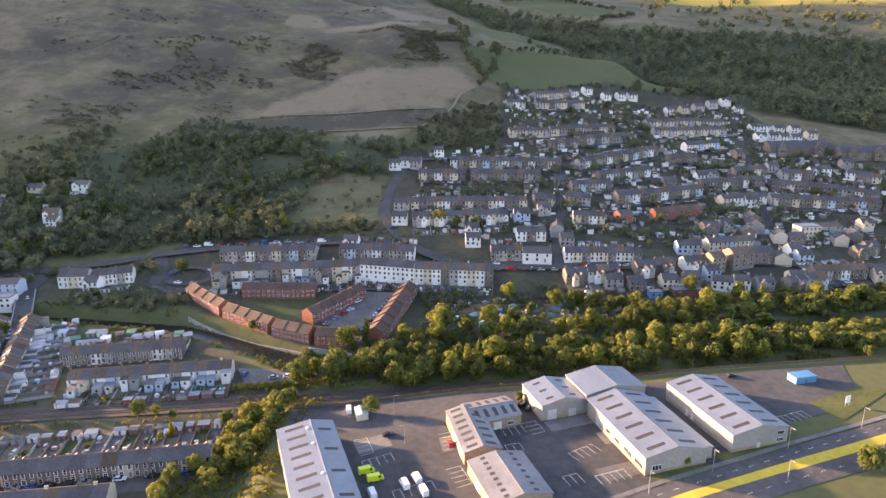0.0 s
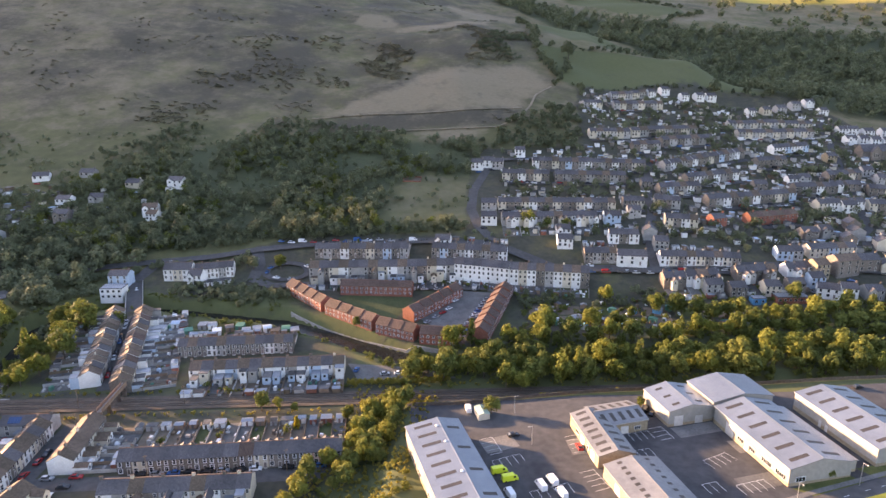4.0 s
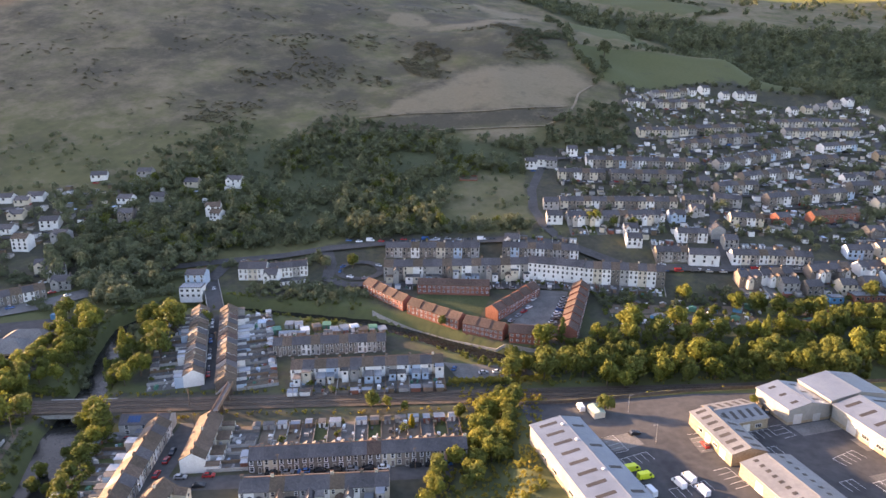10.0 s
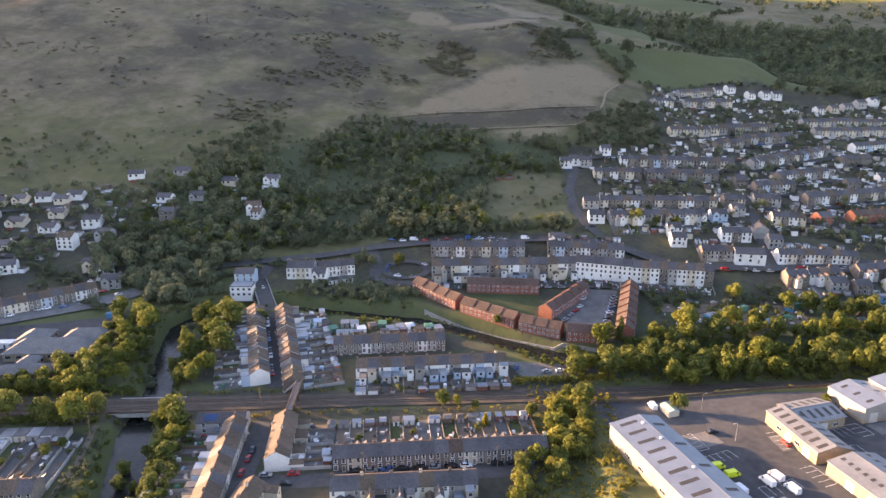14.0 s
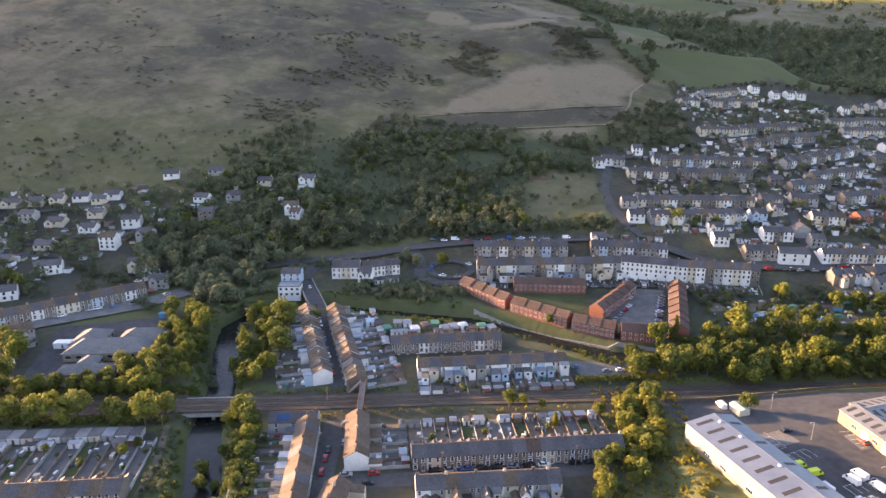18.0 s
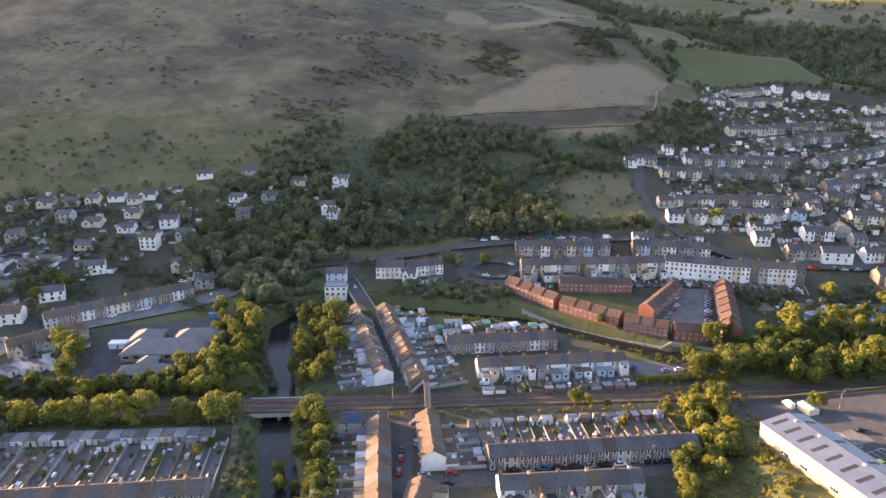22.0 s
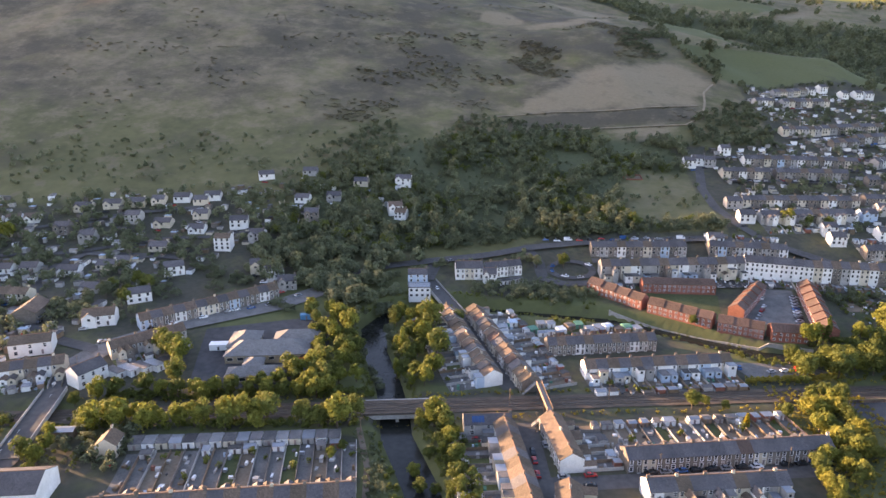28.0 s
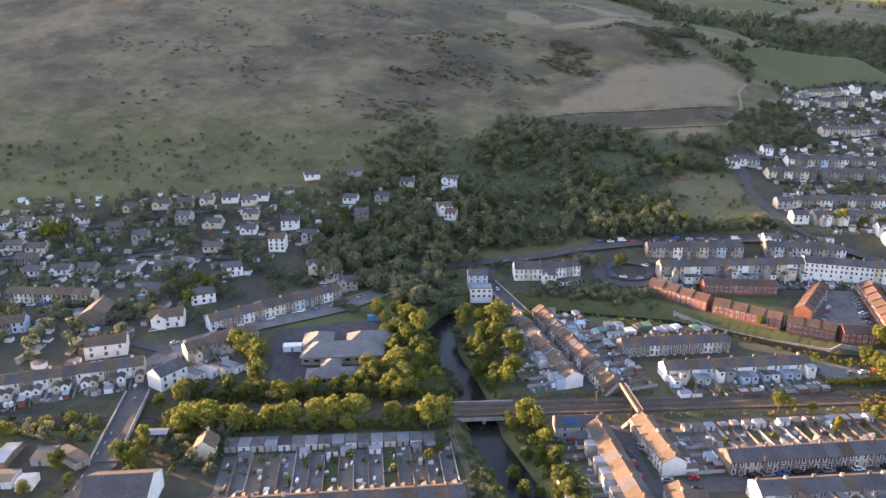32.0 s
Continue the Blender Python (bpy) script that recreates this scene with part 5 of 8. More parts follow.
def shed(x, y, turn, w=2.4, l=3.0, h=2.0, wall="timber", roof="felt", rise=0.4, name="garden_shed", label="", z=None, flat=False):
    label = label or {"timber": "weathered timber garden shed with a felt roof", "concrete": "grey concrete garage with a flat roof", "render_white": "white rendered outbuilding with a flat roof", "brick": "red brick outbuilding in a back yard",
                      "shed_green": "green sheeted store shed in a yard", "shed_blue": "blue sheeted store shed in a yard", "render_grey": "grey rendered outbuilding with a sheet roof", "orange": "orange steel container in a school yard"}.get(wall, "small outbuilding with a sheet roof")
    ob = thing(name, label, "shed", at(x, y, gz(x, y) if z is None else z, turn), "sheds and garages")

    def walls():
        b = Build()
        if flat:
            b.box(-w / 2, -l / 2, -0.8, w / 2, l / 2, h)
        else:
            b.extrude_x([(-l / 2, -0.8), (l / 2, -0.8), (l / 2, h), (0, h + rise), (-l / 2, h)], -w / 2, w / 2)
        return b.mesh("wall", M["timber"])

    def top():
        b = Build()
        if flat:
            b.box(-w / 2 - 0.15, -l / 2 - 0.15, h, w / 2 + 0.15, l / 2 + 0.15, h + 0.12)
        else:
            b.extrude_x([(-l / 2 - 0.15, h - 0.06), (0, h + rise), (l / 2 + 0.15, h - 0.06), (l / 2 + 0.15, h + 0.04), (0, h + rise + 0.1), (-l / 2 - 0.15, h + 0.04)], -w / 2 - 0.12, w / 2 + 0.12)
        return b.mesh("roof", M["felt"])
    key = (round(w, 1), round(l, 1), h, rise, flat)
    part("wall", cached(("shedw",) + key, walls), ob, M[wall])
    part("roof", cached(("shedr",) + key, top), ob, M[roof])

    def dr():
        b = Build()
        b.box(-0.42, -0.05, 0, 0.42, 0.03, 1.85)
        return b.mesh("door", M["door"])
    part("door", cached(("sheddoor",), dr), ob, None, at(0, -l / 2, 0))
    return ob


shed(-32, 220, 105, 6.5, 4.2, 2.4, "render_cream", "roof_mint", 0.5, "kiosk", "cream store with a pale green roof in the yard")
shed(138, 236, 12, 9, 5, 2.8, "shed_blue", "shed_blue", 0.5, "portable_cabin", "blue sheeted cabin at the car park's edge", flat=True)


def sign_board(x, y, turn):
    ob = thing("sign_board", "white sign board on two posts in grass", "sign", at(x, y, gz(x, y), turn))
    b = Build()
    b.box(-1.2, -0.05, 1.4, 1.2, 0.05, 4.2)
    part("board", b.mesh("board", M["upvc"]), ob)
    for s in (-0.9, 0.9):
        b = Build()
        b.tube(s, 0.08, -0.3, 4.0, 0.06, 0.06, 6)
        part("post", b.mesh("post", M["galv"]), ob)


sign_board(144, 216, 20)
patch("lawn_island", [(131, 218), (152, 229), (168, 228), (137, 206)], M["grass"], 0.19, "rough grass island beside the car park", "grass")


# ---- walls, fences, bridges ----
def wall_line(name, line, h, thick, mat, label, category="wall", group="", deep=0.8, step=4.0, kind=""):
    pts = spread(line, step)
    b = Build()
    for (ax, ay), (bx, by) in zip(pts, pts[1:]):
        l = math.dist((ax, ay), (bx, by))
        nx, ny = -(by - ay) / l * thick / 2, (bx - ax) / l * thick / 2
        za, zb = gz(ax, ay), gz(bx, by)
        k = len(b.v)
        b.v += [(ax + nx, ay + ny, za - deep), (ax - nx, ay - ny, za - deep), (bx - nx, by - ny, zb - deep), (bx + nx, by + ny, zb - deep),
                (ax + nx, ay + ny, za + h), (ax - nx, ay - ny, za + h), (bx - nx, by - ny, zb + h), (bx + nx, by + ny, zb + h)]
        for q in ((0, 1, 2, 3), (4, 5, 6, 7), (0, 1, 5, 4), (1, 2, 6, 5), (2, 3, 7, 6), (3, 0, 4, 7)):
            b.f.append(tuple(k + i for i in q))
            b.s.append(0)
    return tagged(new(name, b.mesh(name, M[mat])), label, category, group, kind)


wall_line("river_wall", [(-133, 321.5), (-111, 309.5), (-90, 298), (-68, 287.5), (-44, 284.5)], 1.4, 0.5, "concrete", "pale concrete flood wall along the river", deep=4.5)
fence = thing("estate_fence", "dark palisade fence along a trading estate", "fence", Matrix())
run = spread([(-58, 227), (-5, 233), (60, 241), (120, 248), (185, 256)], 8.0)
for (ax, ay), (bx, by) in zip(run, run[1:]):
    b = Build()
    za, zb = gz(ax, ay), gz(bx, by)
    b.face([(ax, ay, za + 0.1), (bx, by, zb + 0.1), (bx, by, zb + 1.5), (ax, ay, za + 1.5)])
    b.face([(ax, ay + 0.05, za + 0.1), (bx, by + 0.05, zb + 0.1), (bx, by + 0.05, zb + 1.5), (ax, ay + 0.05, za + 1.5)])
    b.face([(ax, ay, za + 1.5), (bx, by, zb + 1.5), (bx, by + 0.05, zb + 1.5), (ax, ay + 0.05, za + 1.5)])
    part("panel", b.mesh("panel", M["steel"]), fence)
    b = Build()
    b.box(ax - 0.06, ay - 0.06, za - 0.4, ax + 0.06, ay + 0.1, za + 1.65)
    part("post", b.mesh("post", M["steel"]), fence)

# rails and sleepers
RAIL_A, RAIL_B = -480, 420


def rail_point(x, off):
    return (x - off * 0.116, float(rail_y(x)) + off * 0.993)


for off in (-2.7, -1.25, 1.25, 2.7):
    b = Build()
    (ax, ay), (bx, by) = rail_point(RAIL_A, off), rail_point(RAIL_B, off)
    l = math.dist((ax, ay), (bx, by))
    b.box(0, -0.04, 0, l, 0.04, 0.16)
    ob = new("rail", b.mesh("rail", M["steel"]))
    ob.matrix_basis = at(ax, ay, 1.56, math.degrees(math.atan2(by - ay, bx - ax)))
    tagged(ob, "worn steel rail on sleepers", "rail", "running rails", "structure")
b = Build()
for off in (-2.0, 2.0):
    for i in range(int((RAIL_B - RAIL_A) / 0.9)):
        x, y = rail_point(RAIL_A + i * 0.9, off)
        c, s = 0.993, 0.116
        k = len(b.v)
        for u, v in ((-0.13, -1.3), (0.13, -1.3), (0.13, 1.3), (-0.13, 1.3)):
            b.v.append((x + u * c - v * s, y + u * s + v * c, 1.57))
        b.f.append((k, k + 1, k + 2, k + 3))
        b.s.append(0)
tagged(new("sleepers", b.mesh("sleepers", M["bark"])), "dark timber sleepers in ballast", "sleepers", "", "stuff")


def rail_bridge():
    ob = thing("railway_bridge", "low railway bridge with a pale steel girder over the river", "bridge", at(-234.5, float(rail_y(-234.5)), 0, 6.7))
    plain_box("deck", -13, -6.0, 0.6, 13, 6.0, 1.44, M["concrete"], ob)
    plain_box("girder", -13, -6.5, -0.2, 13, -6.0, 1.35, M["concrete"], ob, "pale stained girder")
    plain_box("handrail", -13, -6.3, 1.35, 13, -6.22, 2.3, M["steel"], ob, "dark steel handrail")
    plain_box("girder", -13, 6.0, -0.2, 13, 6.5, 1.35, M["concrete"], ob, "pale stained girder")
    plain_box("abutment", -14.5, -6.4, -5, -9.8, 6.4, 0.6, M["stone"], ob)
    plain_box("abutment", 9.8, -6.4, -5, 14.5, 6.4, 0.6, M["stone"], ob)
    plain_box("pier", -0.6, -5.0, -5, 0.6, 5.0, 0.6, M["concrete"], ob)


rail_bridge()


def road_bridge(ax, ay, az, bx, by, bz, w, label, parapet="concrete", drop=4.0):
    l = math.dist((ax, ay), (bx, by))
    ob = thing("road_bridge", label, "bridge", at(ax, ay, az, math.degrees(math.atan2(by - ay, bx - ax))))
    r = bz - az
    for name, y0, y1, z0, z1, mat in (("deck", -w / 2, w / 2, -0.8, 0.12, "tarmac"), ("parapet", -w / 2 - 0.3, -w / 2, -1.0, 1.1, parapet), ("parapet", w / 2, w / 2 + 0.3, -1.0, 1.1, parapet)):
        b = Build()
        b.v += [(0, y0, z0), (l, y0, z0 + r), (l, y1, z0 + r), (0, y1, z0), (0, y0, z1), (l, y0, z1 + r), (l, y1, z1 + r), (0, y1, z1)]
        b.f += [(3, 2, 1, 0), (4, 5, 6, 7), (0, 1, 5, 4), (1, 2, 6, 5), (2, 3, 7, 6), (3, 0, 4, 7)]
        b.s += [0] * 6
        part(name, b.mesh(name, M[mat]), ob)
    for x in (l * 0.18, l * 0.82):
        plain_box("pier", x - 0.7, -w / 2, -drop - 2, x + 0.7, w / 2, -0.5 + r * x / l, M["stone"], ob)
    return ob


road_bridge(-212.5, 310, gz(-210, 305) + 0.1, -230.5, 347, gz(-232, 350) + 0.1, 8.0, "road bridge with pale stone parapets over the river", "concrete", 5)


def footbridge():
    ob = thing("footbridge", "narrow brown steel footbridge over the railway", "bridge", at(-175.3, 214, 0, 96))
    for name, y0, y1, z0, z1 in (("deck", -1.0, 1.0, 5.8, 6.0), ("side_panel", -1.1, -0.98, 5.7, 7.3), ("side_panel", 0.98, 1.1, 5.7, 7.3)):
        plain_box(name, 0, y0, z0, 22, y1, z1, M["timber"] if name != "deck" else M["concrete"], ob)
    for x in (0.6, 7.5, 16.0, 21.4):
        plain_box("trestle", x - 0.2, -0.8, 0, x + 0.2, 0.8, 5.8, M["steel"], ob)
    for k, x in enumerate((-1.0, 23.0)):
        b = Build()
        steps = [(1.2 + 0.5 * ((i + 1) // 2), 5.8 - 0.47 * (i // 2)) for i in range(24)]
        b.extrude_x(steps + [(7.2, 0.2), (6.6, 0.2), (1.2, 5.4)], x - 0.9, x + 0.9)
        part("stair", b.mesh("stair", M["concrete"]), ob)


footbridge()


# ---- the red brick flats ----
BR = dict(walls=("brick",), roofs=("tile_red",), near=True, group="red brick flats by the river", chimney=0, kind_words="two-storey flats", front="plain", trims=("upvc",))
terrace(-139, 346, -114, 323.5, 4, 8, 5.0, 2.5, 1, **BR)
terrace(-112, 321.5, -84.5, 304, 4, 8, 5.0, 2.5, 1, **BR)
terrace(-83, 302.5, -63.5, 294.5, 3, 8, 5.0, 2.5, 1, **BR)
terrace(-61.5, 293.5, -45, 291.5, 2, 8.5, 5.2, 2.5, 1, **BR)
terrace(-111, 346, -71, 346, 5, 8, 5.0, 2.3, 1, **BR)
terrace(-70, 314, -46.5, 346, 5, 8, 5.0, 2.5, 1, **BR)
terrace(-20, 348, -34, 292, 7, 9, 5.2, 2.6, 1, **BR)
patch("car_park", [(-66, 318), (-42, 292), (-27, 348), (-44, 350)], M["paving"], 0.07, "grey asphalt car park between brick flats", "car park")
patch("lawn", [(-112, 338), (-78, 310), (-70, 341), (-108, 342)], M["lawn"], 0.06, "shaded lawn between brick flats", "lawn")
for i in range(12):
    car(-42.5 + i * 1.15, 300 + i * 3.6, 12, where="parked beside brick flats")
for q in ((-56, 318, 55), (-53, 323, 50), (-50, 328, 50), (-60, 312, 55), (-47, 338, 60)):
    car(*q, where="parked beside brick flats")

# ---- the village on the hill ----
SHEDS = (("timber", "felt"), ("concrete", "felt"), ("render_white", "metal_roof"), ("render_grey", "felt"), ("render_white", "metal_roof"), ("timber", "metal_roof"), ("render_white", "felt"), ("brick", "metal_roof"))
FAR_CARS = []


def surround(x0, y0, x1, y1, n, d, facing, yard=9.0, street=True, cars=0.45, bushes=0.3, walls=True, sheds=0.6, wheels=False, yard_mat=("paving", "lawn", "soil", "paving", "paving"), far=False):
    """The street before a row of houses, with its parked cars, and the walled yards behind it. Returns what could be joined."""
    L = math.dist((x0, y0), (x1, y1))
    ux, uy = (x1 - x0) / L, (y1 - y0) / L
    fx, fy = (uy, -ux) if facing > 0 else (-uy, ux)
    turn = math.degrees(math.atan2(uy, ux))
    made, loose = [], []
    if street:
        o = d / 2 + 4.2
        strip("street", [(x0 + fx * o, y0 + fy * o), (x1 + fx * o, y1 + fy * o)], 6.0, M["tarmac"], 0.05, "narrow asphalt street before a terrace", "road")
        k = 3.0
        while k < L - 3:
            if rnd.random() < cars:
                o2 = d / 2 + 2.6 + (3.4 if rnd.random() < 0.25 else 0)
                q = car(x0 + ux * k + fx * o2, y0 + uy * k + fy * o2, turn + (180 if rnd.random() < 0.5 else 0), None, rnd.random() < 0.08, wheels, where="parked on a narrow street")
                if far and y0 > 385:
                    FAR_CARS.append(q)
            k += 5.4
    for i in range(n + 1):
        t = L * i / n
        a, b_ = d / 2 + 0.3, d / 2 + yard
        if walls and i > 0 and (i % 2 == 0 or not far):
            q = wall_line("garden_wall", [(x0 + ux * t - fx * a, y0 + uy * t - fy * a), (x0 + ux * t - fx * b_, y0 + uy * t - fy * b_)], 1.3, 0.22, rnd.choice(("concrete", "stone", "render_grey", "stone", "timber", "render_grey", "stone")),
                          "low garden wall between two back yards", "wall", "garden walls", step=5.0)
            if far:
                loose.append(q)
        if i < n:
            c = t + L / n / 2
            w = L / n
            mat = M[rnd.choice(yard_mat)]
            q = [(x0 + ux * s - fx * o, y0 + uy * s - fy * o) for s, o in ((c - w / 2, d / 2), (c + w / 2, d / 2), (c + w / 2, b_), (c - w / 2, b_))]
            made.append(patch("yard", q, mat, 0.05, "", "", 5.0))
            for _ in range(5 if not far else 2):
                o, sd = rnd.uniform(d / 2 + 1, b_ - 1), c + rnd.uniform(-w * 0.4, w * 0.4)
                clutter(x0 + ux * sd - fx * o, y0 + uy * sd - fy * o)
            if rnd.random() < sheds:
                sw, sr = rnd.choice(SHEDS)
                o = b_ - rnd.uniform(1.4, 2.2)
                q = shed(x0 + ux * c - fx * o, y0 + uy * c - fy * o, turn + (0 if facing > 0 else 180), rnd.choice((2.4, 3.2, 4.0)), rnd.choice((2.6, 3.4)), 2.1, sw, sr, 0.4, flat=rnd.random() < 0.5)
                if far:
                    loose.append(q)
            if rnd.random() < bushes:
                o = d / 2 + yard * rnd.uniform(0.4, 0.9)
                SHRUBS.append((x0 + ux * (c + 1) - fx * o, y0 + uy * (c + 1) - fy * o, rnd.uniform(0.8, 2.0)))
    q = bake(made, "back_yards", "paved and grassed back yards behind a terrace", "yard")
    q["kind"] = "structure"
    return loose


SHRUBS, CLUTTER = [], {}


def clutter(x, y):
    """A bin, bench, pallet, tarpaulin or planter in a yard."""
    m = rnd.choice(("upvc", "timber", "concrete", "render_grey", "shed_green", "felt", "car_silver", "render_white", "timber", "upvc", "concrete", "render_blue", "felt", "render_white", "render_grey", "brick"))
    b = CLUTTER.setdefault(m, Build())
    z, w, l, h = gz(x, y), rnd.uniform(0.25, 0.9), rnd.uniform(0.25, 1.2), rnd.choice((0.4, 0.6, 0.9, 1.1, 1.6))
    b.box(x - w, y - l, z - 0.2, x + w, y + l, z + h, 0, rnd.uniform(0, 0.1))


FAR_ROWS, FAR_SPOTS = [], []


def street_row(x0, y0, x1, y1, n, facing=1, walls=MIX, roofs=SL, d=8.0, eave=5.1, rise=2.4, storeys=2, yard=8.0, street=True, cars=0.62, wing="tall", sheds=0.7, group="hillside terraces", walled=True, wing_l=3.8):
    k = rnd.randrange(len(walls))
    row = terrace(x0, y0, x1, y1, n, d, eave, rise, facing, walls[k:] + walls[:k], roofs, False, storeys, group, wing, wing_l=wing_l)
    loose = surround(x0, y0, x1, y1, n, d, facing, yard + (wing_l if wing else 0), street, cars, 0.4, walled, sheds, far=True)
    if min(y0, y1) > 412:
        for o in row:
            fuse(o, "hillside_house")
        FAR_SPOTS.extend((o.matrix_basis.translation.x, o.matrix_basis.translation.y) for o in row)
    FAR_ROWS.extend(loose)


street_row(-63, 384, -18, 380.5, 9)
street_row(5, 521, 91, 519, 17, 1, cars=0.3)
street_row(-19, 497, 16, 496, 6, 1, walls=("render_white", "stone", "render_cream", "stone"))
street_row(20, 496, 72, 495, 9, 1, walls=("render_grey", "stone", "stone"))
street_row(-23, 444, 56, 447, 15, 1, walls=("stone", "stone", "render_cream", "render_white", "stone", "stone", "render_cream"))
street_row(-21, 417, 40, 422, 11, -1, walls=MIX2)
street_row(104, 518, 176, 554, 15, 1)
street_row(90, 662, 139, 673, 8, 1, walls=("render_grey", "render_cream", "stone"), roofs=("slate", "slate_brown", "slate"), wing="")
street_row(60, 652, 78, 657, 3, 1, walls=MIX2, wing="")
street_row(92, 691, 129, 702, 5, 1, walls=("render_cream", "render_grey"), roofs=("slate", "slate_brown", "slate"), wing="")
street_row(56, 578, 91, 583, 6, 1, walls=("render_grey", "render_cream"), roofs=("slate", "slate_brown", "slate"), wing="")
street_row(92, 585, 152, 602, 8, 1, walls=("render_grey", "stone", "render_cream"), roofs=("slate", "slate_brown", "slate"), wing="")
street_row(88, 555, 111, 560, 4, 1, walls=("stone", "render_grey"), roofs=("slate", "slate_brown", "slate"), wing="")
street_row(114, 568, 160, 582, 7, 1, walls=("stone", "render_grey"), roofs=("slate", "slate_brown", "slate"), wing="")
street_row(188, 627, 269, 644, 12, 1, walls=("render_grey", "render_cream"), roofs=("slate", "slate_brown", "slate"), wing="")
street_row(188, 602, 258, 615, 11, 1, walls=("render_grey", "render_cream"), roofs=("slate", "slate_brown", "slate"), wing="")
street_row(204, 566, 237, 578, 6, 1, walls=("render_white", "render_blue", "render_white"), wing="")
street_row(180, 534, 205, 541, 5, 1, walls=("stone", "stone"), wing="")
street_row(120, 458, 186, 477, 12, 1)
street_row(190, 487, 222, 492, 6, 1)
street_row(245, 492, 286, 486, 8, 1, walls=("stone", "render_cream", "stone"))
street_row(286, 486, 317, 476, 6, 1)
street_row(232, 466, 272, 465, 8, 1, walls=("stone", "render_cream", "stone"))
street_row(272, 465, 309, 463, 7, 1, walls=("render_blue", "stone", "stone", "render_pink"), roofs=("slate", "slate", "tile_red"))
street_row(138, 431, 173, 443, 7, 1, walls=("brick",), roofs=("slate_brown", "tile_red"), wing="")
street_row(70, 377, 115, 376, 9, 1, walls=("stone", "render_white", "render_cream"))
street_row(27, 380, 46, 380, 4, 1, walls=("stone", "render_grey"))
street_row(67, 357, 98, 361, 5, -1, walls=("stone", "render_white", "stone"), street=False)
street_row(108, 363, 131, 367, 4, -1, walls=("stone",), street=False)
street_row(137, 368, 155, 372, 3, -1, walls=("render_white", "stone"), street=False)
street_row(159, 391, 189, 398, 5, 1, walls=("render_blue", "render_cream", "render_cream"))
street_row(209, 362, 241, 365, 6, 1, roofs=("slate_brown",))
street_row(91, 474, 121, 480, 6, 1)
street_row(84, 455, 101, 452, 3, 1, walls=("stone", "render_grey"))
street_row(83, 421, 103, 419, 4, 1, walls=("render_white", "render_cream", "stone"))
street_row(62, 451, 76, 451, 3, 1)
street_row(261, 512, 286, 511, 5, 1)
street_row(316, 517, 337, 507, 4, 1)
street_row(115, 494, 157, 509, 8, 1, walls=("render_grey", "stone", "render_white"))
street_row(195, 461, 229, 468, 6, 1, walls=("render_white", "render_white", "render_cream"), street=False)
street_row(189, 350, 213, 357, 4, -1, walls=("render_white", "render_blue", "stone"), street=False)
street_row(44, 399, 62, 399, 3, 1, walls=("stone", "render_white"), street=False, wing="")
street_row(224, 512, 252, 520, 5, 1, walls=("stone", "render_cream"), wing="")
street_row(320, 440, 390, 436, 11, 1)
street_row(300, 410, 360, 402, 9, 1)


def detached(x, y, turn, w=9.0, d=8.0, eave=5.0, rise=2.4, wall="render_white", roof="slate", storeys=2, near=False, chimney=1, cross=False, label="detached house"):
    ob = house(x, y, turn, w, d, eave, rise, wall, roof, near, storeys, "", "windows" if storeys < 3 else "plain", seen="front", name="detached_house" if storeys > 1 else "bungalow", chimney=chimney, kind_words=label if storeys > 1 else "bungalow", deep=3.0)
    if cross:
        o = part("gable_wing", extension_mesh(w * 0.4, 1.6, eave - 0.2, rise * 0.8), ob, M[wall], at(-w * 0.25, -d / 2 + 0.05, 0, 180))
        part("gable_roof", extension_roof_mesh(w * 0.4, 1.6, eave - 0.2, rise * 0.8), o, M[roof])
        put_window(o, 1.3, 1.2, 0, 1.6, eave * 0.62 if storeys > 1 else 0.8, True, False)
    if y > 398:
        ob = fuse(ob)
    if rnd.random() < 0.6:
        q = car(x + rnd.uniform(-5, 5), y - d / 2 - 4, rnd.uniform(-30, 30) + turn, None, False, False, where="parked on a driveway")
        if y > 385:
            FAR_CARS.append(q)
    return ob


